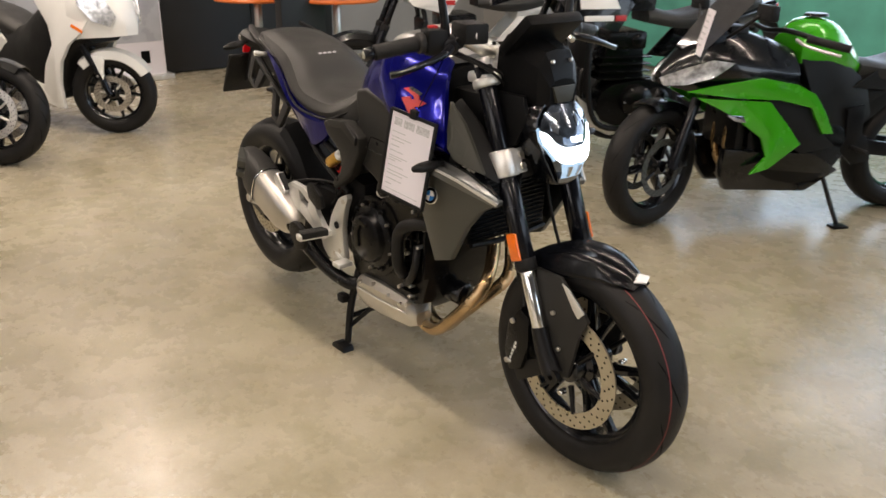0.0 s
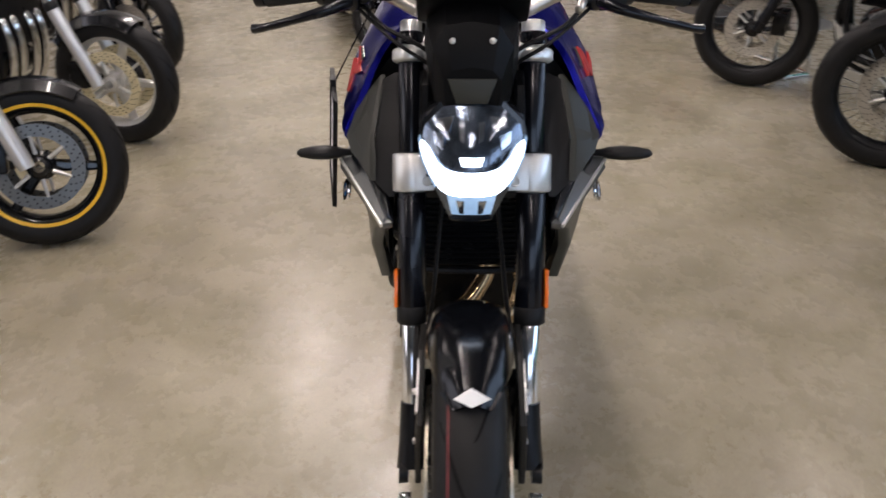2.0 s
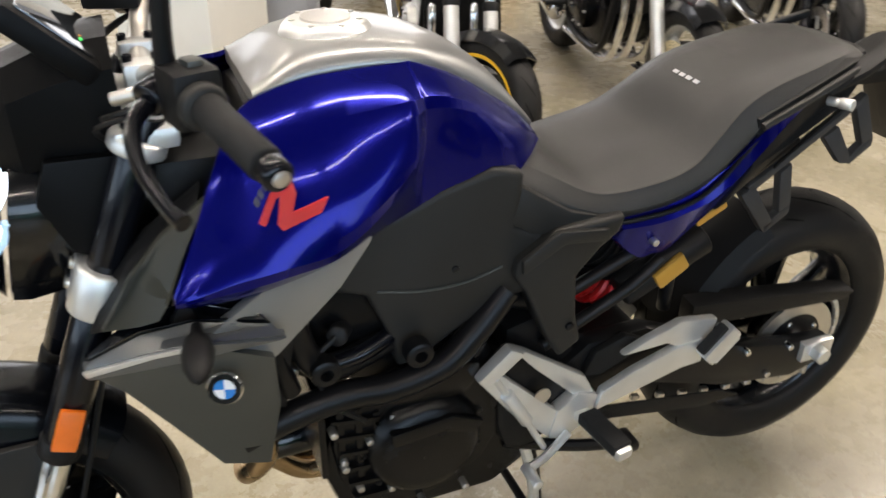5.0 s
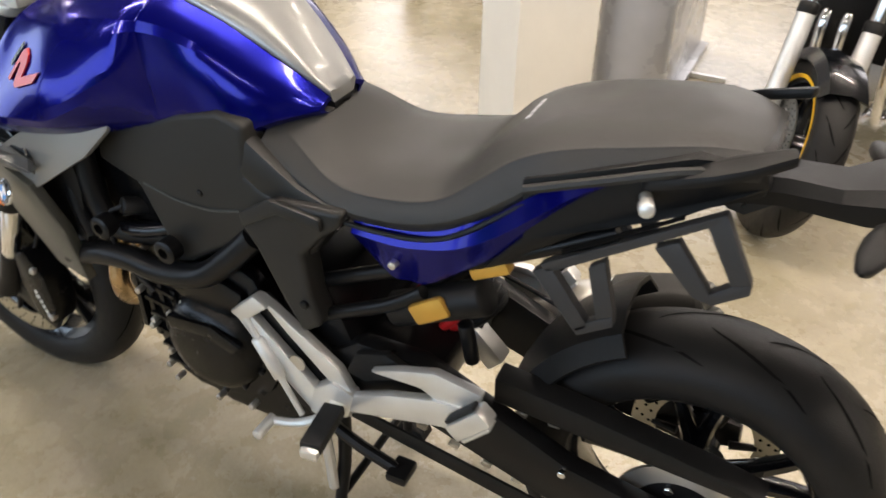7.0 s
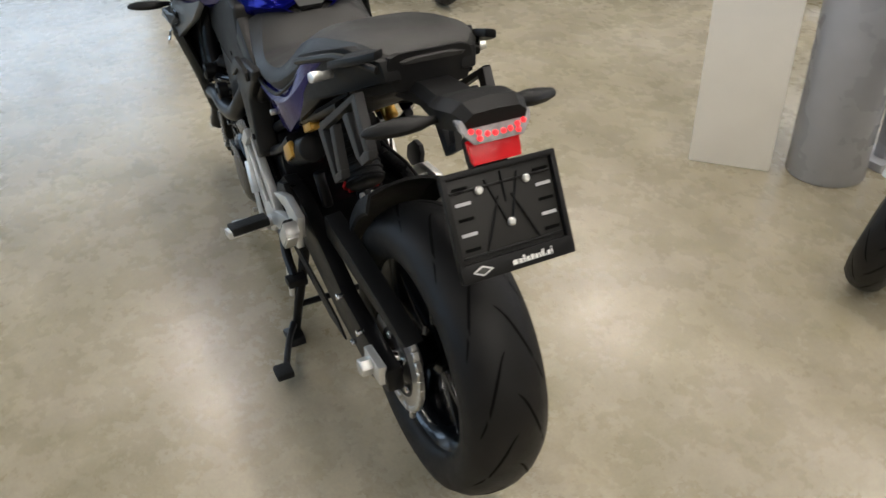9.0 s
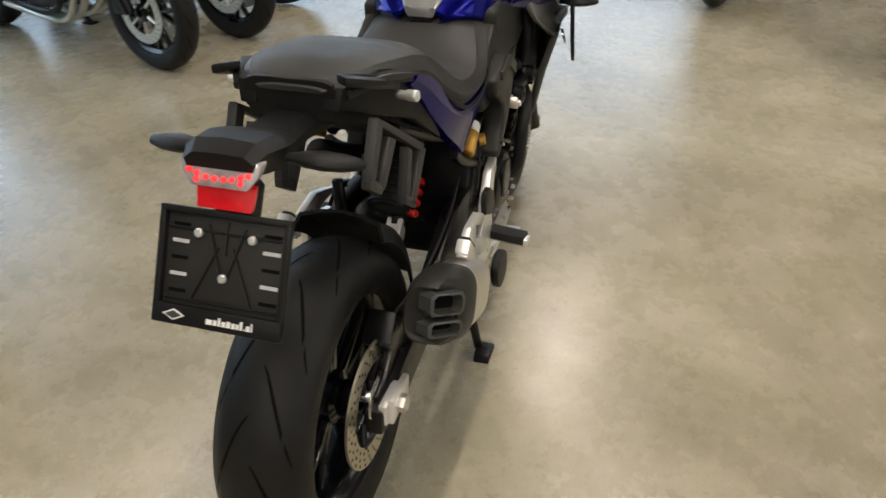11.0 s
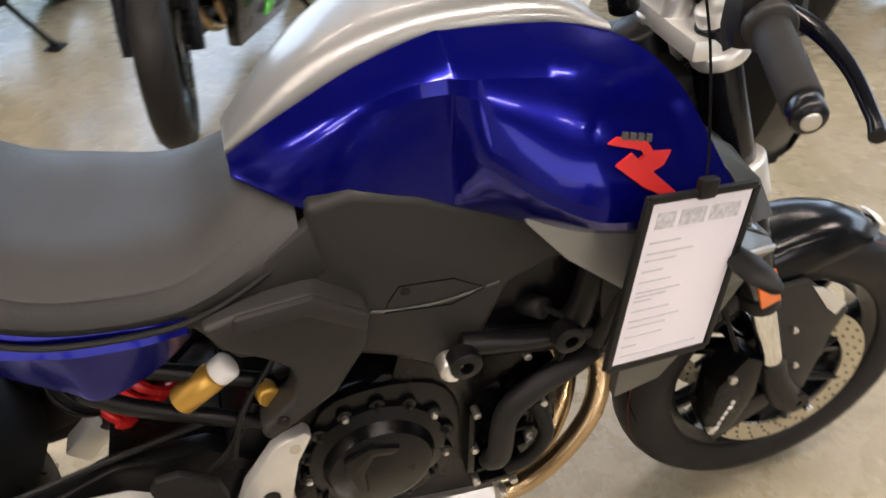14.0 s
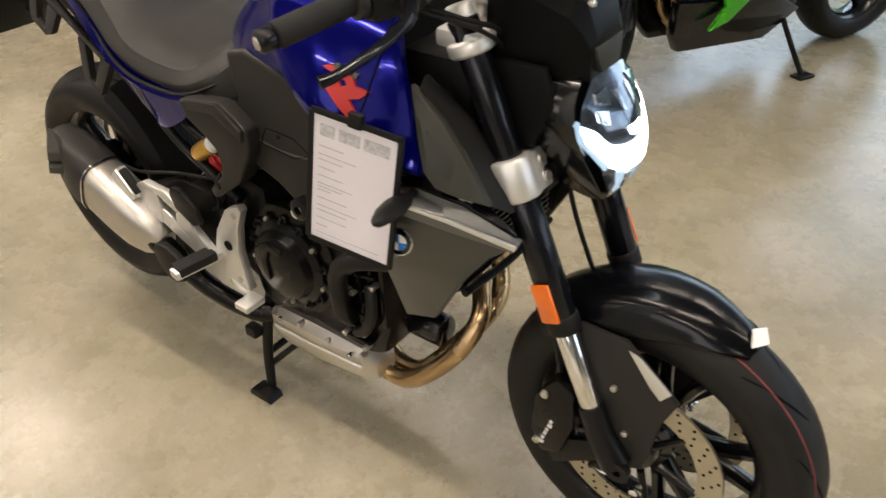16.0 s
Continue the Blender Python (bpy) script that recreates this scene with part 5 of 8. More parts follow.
part("peg_hanger", hanger(), M_ALU, bike, "cast aluminium foot-peg hanger")
plate_r = part("peg_hanger", levelled(slab([(-0.130, 0.557), (-0.096, 0.572), (-0.088, 0.560), (-0.111, 0.513), (-0.126, 0.446), (-0.122, 0.384), (-0.116, 0.345), (-0.161, 0.322), (-0.217, 0.324), (-0.247, 0.350), (-0.256, 0.378), (-0.209, 0.428), (-0.187, 0.485), (-0.143, 0.548)], -0.172, -0.150, 0.005)), M_ALU, bike, "cast aluminium foot-peg hanger")
for x, z, r in ((-0.112, 0.545, 0.008), (-0.155, 0.455, 0.012), (-0.140, 0.370, 0.008), (-0.172, 0.352, 0.008)):
    part("hanger_hole", levelled(spin([(0.0, -0.170), (r, -0.170), (r, -0.1745), (r * 0.7, -0.175), (0.0, -0.174)], (x, 0, z), 16, False)), M_FRAME if r > 0.010 else M_STEEL, plate_r)
part("passenger_hanger", hanger_arm(), M_ALU, bike, "cast aluminium passenger peg arm")
RIGHT_ARM = [[(-0.432, 0.530), (-0.400, 0.546), (-0.324, 0.542), (-0.271, 0.511), (-0.300, 0.498), (-0.357, 0.528)], [(-0.271, 0.511), (-0.243, 0.470), (-0.196, 0.428), (-0.220, 0.388), (-0.306, 0.472), (-0.300, 0.498)],
             [(-0.220, 0.388), (-0.361, 0.449), (-0.353, 0.492), (-0.306, 0.472)], [(-0.361, 0.449), (-0.400, 0.446), (-0.444, 0.500), (-0.432, 0.530), (-0.357, 0.528), (-0.353, 0.492)]]
part("passenger_hanger", levelled(join(*[slab(q, -0.190, -0.172, 0.003) for q in RIGHT_ARM])), M_ALU, bike, "cast aluminium passenger peg arm with a window")
part("hanger_bolt", spin([(0.0, 0.1785), (0.016, 0.1785), (0.016, 0.181), (0.0, 0.181)], (-0.115, 0, 0.475), 18, False), M_STEEL, bike)
def peg():
    return box(-0.016, 0.016, 0.0, 0.125, -0.010, 0.010, 0.006, pose(-0.195, 0.180, 0.412, 0, 0, 8))


pr = both("rider_peg", peg, M_ALU, bike)
def peg_rubber():
    return box(-0.019, 0.019, 0.018, 0.115, -0.004, 0.018, 0.004, pose(-0.195, 0.180, 0.412, 0, 0, 8))


for ob, bm in zip(pr, (peg_rubber(), flip(peg_rubber()))):
    part("peg_rubber", bm, M_GRIP, ob)
def ppeg():
    return join(box(-0.07, 0.008, 0.0, 0.032, -0.020, 0.012, 0.006, pose(-0.432, 0.192, 0.492, 0, 46)), box(-0.062, 0.0, 0.004, 0.030, -0.026, -0.02, 0.002, pose(-0.432, 0.192, 0.492, 0, 46)))


pp = both("passenger_peg", ppeg, M_ALU, bike, "folded aluminium passenger peg")
for ob, s in zip(pp, (1, -1)):
    bm = box(-0.062, 0.004, 0.005, 0.027, 0.012, 0.020, 0.004, pose(-0.432, 0.192, 0.492, 0, 46))
    part("peg_rubber", bm if s > 0 else flip(bm), M_GRIP, ob)
part("gear_lever", join(tube([(-0.17, 0.190, 0.380), (-0.12, 0.205, 0.356), (-0.072, 0.222, 0.357)], 0.008, 8, 4), rod((-0.072, 0.214, 0.357), (-0.072, 0.264, 0.357), 0.010)), M_ALU, bike, "aluminium gear lever")
part("gear_linkage", tube([(-0.120, 0.192, 0.365), (-0.080, 0.190, 0.44), (-0.02, 0.184, 0.545)], 0.006, 8, 3), M_ALU, bike)
part("quick_shifter", rod((-0.082, 0.190, 0.438), (-0.040, 0.187, 0.510), 0.012), M_ALU, bike)
part("brake_pedal", join(tube([(-0.165, -0.180, 0.350), (-0.125, -0.194, 0.346), (-0.085, -0.200, 0.350)], 0.008, 8, 4), box(-0.092, -0.052, -0.248, -0.192, 0.344, 0.360, 0.004)), M_ALU, bike, "aluminium brake pedal")
def boot_guard():
    return slab([(-0.205, 0.480), (-0.225, 0.525), (-0.285, 0.545), (-0.350, 0.512), (-0.290, 0.492), (-0.240, 0.470)], 0.150, 0.166, 0.004)


part("heel_plate", boot_guard(), M_BLACKPL, bike)
part("heel_plate", levelled(slab([(-0.296, 0.552), (-0.286, 0.570), (-0.255, 0.572), (-0.213, 0.540), (-0.204, 0.503), (-0.233, 0.488), (-0.288, 0.516)], -0.196, -0.182, 0.005)), M_BLACKPL, bike, "black heel guard")

# swingarm
def arm():
    return slab([(-0.13, 0.470), (-0.22, 0.535), (-0.34, 0.535), (-0.42, 0.500), (-0.60, 0.415), (-0.74, 0.385), (-0.83, 0.375), (-0.835, 0.325), (-0.74, 0.300), (-0.56, 0.330), (-0.36, 0.400), (-0.14, 0.410)], 0.112, 0.150, 0.010)


arm_objs = both("swingarm", arm, M_FRAME, bike, "black box-section swingarm")
part("swingarm_bridge", box(-0.36, -0.20, -0.125, 0.125, 0.43, 0.51, 0.02), M_FRAME, bike)
part("chain_guard", sheet([(-0.46, 0.128, 0.535), (-0.60, 0.128, 0.515), (-0.80, 0.128, 0.482), (-0.885, 0.128, 0.462), (-0.86, 0.128, 0.448), (-0.60, 0.128, 0.470), (-0.46, 0.128, 0.485)], (0, -0.040, 0.004), 0.004), M_BLACKPL, bike, "black plastic chain guard")
part("chain_slider", sheet([(-0.2, 0.155, 0.39), (-0.55, 0.155, 0.325), (-0.60, 0.155, 0.30), (-0.50, 0.155, 0.300), (-0.2, 0.155, 0.36)], (0, -0.006, 0), 0.002), M_BLACKPL, bike)
for q in [(-0.592, 0.41), (-0.66, 0.335), (-0.705, 0.39)]:
    part("guard_bolt", rod((q[0], 0.145, q[1]), (q[0], 0.162, q[1]), 0.007, 8), M_CHROME, bike)
for s in (1, -1):
    part("axle_adjuster", box(RX - 0.045, RX + 0.035, s * 0.15 - 0.006, s * 0.15 + 0.012, RZ - 0.022, RZ + 0.022, 0.004), M_ALU, bike)
def hug_ring(a):
    c, s = math.cos(radians(a)), math.sin(radians(a))
    hw = 0.098
    prof = [(0.290, -hw), (0.322, -hw * 0.86), (0.334, -hw * 0.4), (0.337, 0), (0.334, hw * 0.4), (0.322, hw * 0.86), (0.290, hw)]
    full = prof + [(r - 0.006, h * 0.95) for r, h in reversed(prof)]
    return [Vector((RX + r * c, h, RZ + r * s)) for r, h in full]


part("hugger", skin([hug_ring(a) for a in range(16, 70, 6)]), M_BLACKPL, bike, "black plastic rear hugger")
rc = part("rear_caliper", box(-0.045, 0.045, -0.035, 0.03, -0.035, 0.035, 0.010, pose(RX + 0.095, -0.10, RZ + 0.085, 0, 40)), M_ENGINE, bike, "black rear brake caliper")
part("caliper_hose", tube([(RX + 0.13, -0.11, RZ + 0.10), (-0.52, -0.135, 0.49), (-0.36, -0.14, 0.54), (-0.22, -0.12, 0.56)], 0.0045, 8, 6), M_RUBBER, rc)

part("abs_ring", spin([(0.044, -0.122), (0.054, -0.122), (0.054, -0.127), (0.044, -0.127)], (RX, 0, RZ), 36), M_CHROME, rc, "bright ring")
part("caliper_plate", slab([(RX - 0.03, RZ - 0.035), (RX + 0.045, RZ - 0.04), (RX + 0.085, RZ + 0.02), (RX + 0.12, RZ + 0.07), (RX + 0.075, RZ + 0.09), (RX + 0.02, RZ + 0.035), (RX - 0.03, RZ + 0.03)], -0.132, -0.114, 0.005), M_ENGINE, rc)
part("axle_plate", slab([(RX - 0.035, RZ - 0.026), (RX + 0.055, RZ - 0.020), (RX + 0.060, RZ + 0.022), (RX - 0.030, RZ + 0.026)], -0.166, -0.150, 0.005), M_ALU, rc, "bright axle plate")
part("axle_head", rod((RX, -0.164, RZ), (RX, -0.182, RZ), 0.018, 6), M_STEEL, rc)

# rear shock
s0, s1 = Vector((-0.205, -0.01, 0.66)), Vector((-0.385, -0.01, 0.475))
shock = part("rear_shock", rod(s0, s1.lerp(s0, 0.1), 0.022), M_FRAME, bike, "rear shock absorber with red spring")
coil = []
for i in range(100):
    t = i / 99
    c = s0.lerp(s1, 0.42 + 0.34 * t)
    d = (s1 - s0).normalized()
    u = Vector((0, 1, 0))
    v = d.cross(u)
    a = t * 2 * math.pi * 3.5
    coil.append(c + u * 0.038 * math.cos(a) + v * 0.038 * math.sin(a))
part("spring", tube(coil, 0.0088, 8), M_SPRING, shock, "red coil spring")
part("bump_boot", rod(s0.lerp(s1, 0.05) + Vector((-0.046, 0.006, 0.036)), s0.lerp(s1, 0.80) + Vector((-0.046, 0.006, 0.036)), 0.046, 20), M_BLACKPL, shock, "black ribbed rubber boot")
for i in range(11):
    part("boot_rib", rod(s0.lerp(s1, 0.09 + i * 0.065) + Vector((-0.046, 0.006, 0.036)), s0.lerp(s1, 0.115 + i * 0.065) + Vector((-0.046, 0.006, 0.036)), 0.050, 20), M_BLACKPL, shock)
part("shock_foot", box(-0.02, 0.02, -0.020, 0.020, -0.055, 0.03, 0.006, Matrix.Translation(s1.lerp(s0, 0.05)) @ pose(0, 0, 0, 0, 44)), M_ALU, shock)
part("lower_collar", rod(s0.lerp(s1, 0.74), s0.lerp(s1, 0.79), 0.037, 20), M_SPRING, shock)
part("reservoir", levelled(rod((-0.240, -0.134, 0.638), (-0.190, -0.132, 0.671), 0.0195, 20)), M_GOLD, shock, "gold shock reservoir")
part("reservoir_cap", levelled(rod((-0.191, -0.132, 0.670), (-0.168, -0.131, 0.685), 0.019, 20, 0.3)), M_WHITE, shock)
ab = part("damper_unit", rod((-0.285, 0.125, 0.612), (-0.445, 0.128, 0.690), 0.030, 18), M_BLACKPL, bike, "black damper canister with gold tag")
part("gold_tag", box(-0.033, 0.033, 0.022, 0.036, -0.018, 0.018, 0.012, pose(-0.362, 0.128, 0.656, 0, 33)), M_GOLD, ab, "gold oval tag")
part("gold_knob", box(-0.032, 0.032, -0.01, 0.012, -0.009, 0.009, 0.004, pose(-0.448, 0.125, 0.738, 0, 26)), M_GOLD, ab)
part("linkage_strut", rod((-0.41, 0.10, 0.53), (-0.40, 0.11, 0.61), 0.013), M_FRAME, bike)
part("wire_loom", join(tube([(-0.15, -0.14, 0.60), (-0.20, -0.15, 0.52), (-0.26, -0.14, 0.46), (-0.18, -0.15, 0.40)], 0.005, 7, 6), tube([(-0.12, -0.13, 0.66), (-0.17, -0.16, 0.60), (-0.19, -0.16, 0.52)], 0.004, 7, 6)), M_RUBBER, bike)
part("fuse_tab", levelled(rod((-0.137, -0.128, 0.626), (-0.130, -0.152, 0.630), 0.015, 14)), M_GOLD, bike)

# seat
SEAT = [
    (-0.062, [(0, 0.925), (0.055, 0.915), (0.098, 0.896), (0.138, 0.874), (0.146, 0.852)]),
    (-0.118, [(0, 0.898), (0.070, 0.893), (0.122, 0.871), (0.152, 0.842), (0.154, 0.820)]),
    (-0.200, [(0, 0.852), (0.085, 0.850), (0.146, 0.836), (0.166, 0.812), (0.158, 0.792)]),
    (-0.300, [(0, 0.858), (0.095, 0.860), (0.158, 0.845), (0.172, 0.816), (0.158, 0.794)]),
    (-0.370, [(0, 0.880), (0.092, 0.882), (0.155, 0.864), (0.170, 0.834), (0.155, 0.806)]),
    (-0.420, [(0, 0.934), (0.085, 0.931), (0.143, 0.900), (0.165, 0.858), (0.150, 0.832)]),
    (-0.470, [(0, 0.966), (0.080, 0.963), (0.132, 0.940), (0.154, 0.892), (0.145, 0.870)]),
    (-0.530, [(0, 0.986), (0.078, 0.983), (0.124, 0.966), (0.145, 0.938), (0.138, 0.920)]),
    (-0.620, [(0, 1.006), (0.074, 1.002), (0.116, 0.988), (0.132, 0.966), (0.126, 0.952)]),
    (-0.700, [(0, 1.014), (0.062, 1.010), (0.100, 1.001), (0.116, 0.987), (0.110, 0.976)]),
    (-0.755, [(0, 1.003), (0.046, 1.001), (0.076, 0.996), (0.090, 0.988), (0.084, 0.981)]),
    (-0.775, [(0, 0.988), (0.028, 0.988), (0.046, 0.986), (0.054, 0.984), (0.050, 0.980)])]
def creased(pr):
    """The seat's half profile with a tight edge between top and bolster."""
    p = [Vector((q[0], q[1], 0)) for q in pr]
    p = [p[0], p[1], p[1].lerp(p[2], 0.86), p[2], p[2].lerp(p[3], 0.16), p[3], p[4]]
    return [(q.x, q.y) for q in p]


seat = part("seat", levelled(half_loft([(x, creased(pr)) for x, pr in SEAT], 5, 3)), M_SEAT, bike, "black stepped dual seat with pale stitched lettering", 26)
for s in (1, -1):
    part("seat_piping", levelled(tube([(x, s * (pr[3][0] * 0.995 + 0.003), pr[4][1] + 0.002) for x, pr in SEAT[:-1]], 0.004, 6, 4)), M_BLACKPL, seat)
sm = face_matrix(level((-0.447, 0.0, 0.9545)), (0, -1, 0), (-0.84, 0, 0.5))
for i, u in enumerate((-0.036, -0.016, 0.003, 0.022)):
    part("stitched_bar", moved(box(u, u + 0.013, -0.0035, 0.0035, -0.0005, 0.0012, 0), sm), M_INK, seat)

# tail
FAIRING = [(-0.202, 0.800, 0.782, 0.758), (-0.250, 0.802, 0.776, 0.716), (-0.318, 0.810, 0.778, 0.685), (-0.350, 0.818, 0.785, 0.708), (-0.400, 0.832, 0.800, 0.746), (-0.450, 0.862, 0.828, 0.786), (-0.500, 0.904, 0.868, 0.836), (-0.550, 0.938, 0.912, 0.890), (-0.600, 0.957, 0.948, 0.938)]
LEFT_FAIRING = [(-0.236, 0.800, 0.778, 0.752), (-0.290, 0.807, 0.777, 0.705), (-0.322, 0.811, 0.779, 0.706)] + FAIRING[3:]
for s in (1, -1):
    rows = [(x, [(0.158 - 0.060 * max(0, -0.45 - x), t), (0.172 - 0.15 * max(0, -0.42 - x), c), (0.150 - 0.09 * max(0, -0.43 - x), b)]) for x, t, c, b in (LEFT_FAIRING if s > 0 else FAIRING)]
    part("tail_fairing", levelled(side_loft(rows, 0.016, 4, 1, s)), M_BLUE, bike, "glossy blue tail fairing", 20)
    if s > 0:
        part("fairing_screw", levelled(rod((-0.305, s * 0.160, 0.742), (-0.305, s * 0.176, 0.742), 0.0065, 12)), M_STEEL, bike)
both("subframe_bar", lambda: levelled(tube([(-0.345, 0.148, 0.690), (-0.29, 0.150, 0.648), (-0.20, 0.150, 0.600), (-0.125, 0.150, 0.562)], 0.012, 10, 3)), M_FRAME, bike, "black subframe tube")
def tail_panel():
    return sheet([(-0.495, 0.150, 0.905), (-0.600, 0.142, 0.936), (-0.700, 0.128, 0.962), (-0.775, 0.092, 0.952), (-0.785, 0.086, 0.918), (-0.70, 0.120, 0.885), (-0.58, 0.140, 0.838), (-0.465, 0.150, 0.765), (-0.44, 0.15, 0.75), (-0.50, 0.15, 0.82)], (0, -0.030, 0), 0.006)


both("tail_panel", tail_panel, M_BLACKPL, bike, "black plastic tail panel")
both("tail_rib", lambda: tube([(-0.50, 0.153, 0.893), (-0.60, 0.146, 0.922), (-0.70, 0.130, 0.946), (-0.77, 0.096, 0.938)], 0.007, 8, 4), M_DARKPL, bike)
both("panel_slot", lambda: sheet([(-0.555, 0.1465, 0.812), (-0.70, 0.1265, 0.886), (-0.70, 0.1265, 0.880), (-0.555, 0.1465, 0.805)], (0, -0.003, 0), 0), M_GROOVE, bike)
part("tail_tray", half_loft([(-0.40, [(0, 0.86), (0.09, 0.86), (0.13, 0.84), (0.11, 0.74), (0, 0.72)]), (-0.60, [(0, 0.95), (0.09, 0.95), (0.12, 0.93), (0.10, 0.83), (0, 0.82)]), (-0.78, [(0, 0.96), (0.06, 0.96), (0.08, 0.945), (0.07, 0.90), (0, 0.895)])], 3, 2), M_BLACKPL, bike)
def stud():
    return join(rod((-0.650, 0.135, 0.906), (-0.658, 0.162, 0.908), 0.0078, 12), rod((-0.656, 0.157, 0.9078), (-0.662, 0.178, 0.910), 0.0096, 14))


both("luggage_stud", stud, M_ALU, bike, "silver luggage stud")
def handle():
    return sheet([(-0.640, 0.128, 0.930), (-0.700, 0.120, 0.953), (-0.740, 0.108, 0.968), (-0.802, 0.094, 0.984), (-0.810, 0.114, 0.982), (-0.765, 0.134, 0.966), (-0.720, 0.143, 0.951), (-0.650, 0.143, 0.930)], (0, 0, -0.016), 0.006)


both("grab_handle", handle, M_BLACKPL, bike, "black plastic grab handle")
BRACKET = [[(-0.741, 0.937), (-0.516, 0.790), (-0.528, 0.778), (-0.731, 0.917)], [(-0.741, 0.935), (-0.721, 0.913), (-0.764, 0.838), (-0.788, 0.847)], [(-0.788, 0.848), (-0.789, 0.832), (-0.746, 0.800), (-0.738, 0.814), (-0.764, 0.838)],
           [(-0.693, 0.882), (-0.664, 0.864), (-0.722, 0.806), (-0.746, 0.802), (-0.740, 0.822)], [(-0.606, 0.824), (-0.584, 0.807), (-0.605, 0.724), (-0.629, 0.738)], [(-0.629, 0.739), (-0.630, 0.720), (-0.581, 0.686), (-0.574, 0.700), (-0.605, 0.724)],
           [(-0.532, 0.792), (-0.506, 0.775), (-0.578, 0.690), (-0.598, 0.706)]]
for s, ya, yb in ((1, 0.116, 0.134), (-1, -0.129, -0.111)):
    rail_ = part("luggage_bracket", levelled(slab(BRACKET[0], ya, yb, 0.003)), M_BRACKET, bike, "dark grey plastic luggage bracket with two loops")
    for loop_ in (BRACKET[1:4], BRACKET[4:]):
        part("bracket_loop", levelled(join(*[slab(q, ya, yb, 0.003) for q in loop_])), M_BRACKET, rail_)

# tail arm, lamp, indicators and plate holder
arm_l = part("tail_arm", half_loft([(-0.70, [(0, 0.902), (0.034, 0.902), (0.052, 0.888), (0.046, 0.866), (0, 0.862)]), (-0.80, [(0, 0.912), (0.030, 0.912), (0.044, 0.898), (0.036, 0.876), (0, 0.874)]), (-0.865, [(0, 0.912), (0.034, 0.912), (0.048, 0.900), (0.044, 0.876), (0, 0.872)]),
    (-0.895, [(0, 0.926), (0.044, 0.924), (0.064, 0.912), (0.058, 0.882), (0, 0.872)]), (-0.935, [(0, 0.938), (0.050, 0.935), (0.070, 0.920), (0.062, 0.888), (0, 0.874)]), (-0.975, [(0, 0.942), (0.046, 0.939), (0.064, 0.926), (0.058, 0.897), (0, 0.882)]), (-1.0, [(0, 0.930), (0.040, 0.928), (0.054, 0.918), (0.050, 0.902), (0, 0.892)])], 1, 1), M_BLACKPL, bike, "black angular tail arm", 24)
lens = [(0.064, 0.916), (0.030, 0.934), (-0.030, 0.934), (-0.064, 0.916), (-0.060, 0.902), (-0.044, 0.884), (0.044, 0.884), (0.060, 0.902)]
tl = part("tail_light", sheet([(-0.988 - (0.934 - z) * 0.45, y, z) for y, z in lens], (0.020, 0, 0), 0.004), M_TAILLENS, arm_l, "lit red LED tail light")
for y, z in [(-0.046, 0.904), (-0.034, 0.901), (-0.034, 0.893), (-0.020, 0.897), (-0.007, 0.896), (0.007, 0.896), (0.020, 0.897), (0.034, 0.893), (0.034, 0.901), (0.046, 0.904)]:
    x = -0.989 - (0.934 - z) * 0.45
    part("led", rod((x + 0.002, y, z), (x - 0.003, y, z), 0.0042, 10), M_TAILGLOW, tl)
# no lamp of its own; the glow is put into its material
part("rear_reflector", sheet([(-0.992, 0.046, 0.880), (-0.992, -0.046, 0.880), (-1.006, -0.043, 0.850), (-1.006, 0.043, 0.850)], (0.012, 0, 0), 0.002), M_REDREFGLOW, arm_l, "red rear reflector")
def indicator(p, d, s):
    p, d = Vector(p), Vector(d).normalized()
    up = Vector((0, 0, 1))
    side = d.cross(up).normalized()
    up = side.cross(d)
    rows = []
    for t, a, b in ((0.0, 0.007, 0.006), (0.02, 0.008, 0.007), (0.035, 0.016, 0.011), (0.06, 0.020, 0.013), (0.09, 0.018, 0.012), (0.115, 0.010, 0.008), (0.122, 0.003, 0.003)):
        rows.append([p + d * t * s + side * a * math.cos(q) + up * b * math.sin(q) for q in [2 * math.pi * i / 12 for i in range(12)]])
    return skin(rows)


for s in (1, -1):
    part("rear_indicator", indicator((-0.928, s * 0.055, 0.902), (0.25, s, -0.10), 1.05), M_BLACKPL, arm_l, "black rear indicator with smoked lens")
    part("front_indicator", indicator((0.425, s * 0.235, 0.808), (0.12, s, 0.03), 0.95), M_BLACKPL, bike, "black front indicator with smoked lens")
part("plate_bracket", sheet([(-0.955, 0.030, 0.885), (-0.985, 0.030, 0.83), (-1.030, 0.030, 0.745), (-1.010, 0.030, 0.74), (-0.935, 0.030, 0.86)], (0, -0.06, 0), 0.004), M_BLACKPL, arm_l)

# plate holder: its own axes run across (u) and up (v)
pm = face_matrix(level((-1.033, 0.0, 0.816)), (0, -1, 0), (0.46, 0, 0.888))
ph = part("plate_holder", moved(box(-0.102, 0.102, -0.078, 0.078, -0.010, -0.006, 0.004), pm), M_DARKPL, bike, "empty black plastic number plate holder")
for b in ((-0.104, 0.104, 0.070, 0.080), (-0.104, -0.094, -0.08, 0.078), (0.094, 0.104, -0.08, 0.078), (-0.104, 0.104, -0.084, -0.056)):
    part("holder_rim", moved(box(b[0], b[1], b[2], b[3], -0.008, 0.004, 0.003), pm), M_BLACKPL, ph)
rng = random.Random(5)
for i in range(5):
    v = -0.040 + i * 0.023
    for u, w in ((-0.085, 0.026), (0.060, 0.028)):
        part("holder_slot", moved(box(u, u + w, v, v + 0.005, -0.0058, -0.0045, 0), pm), M_INK if i % 2 else M_GROOVE, ph)
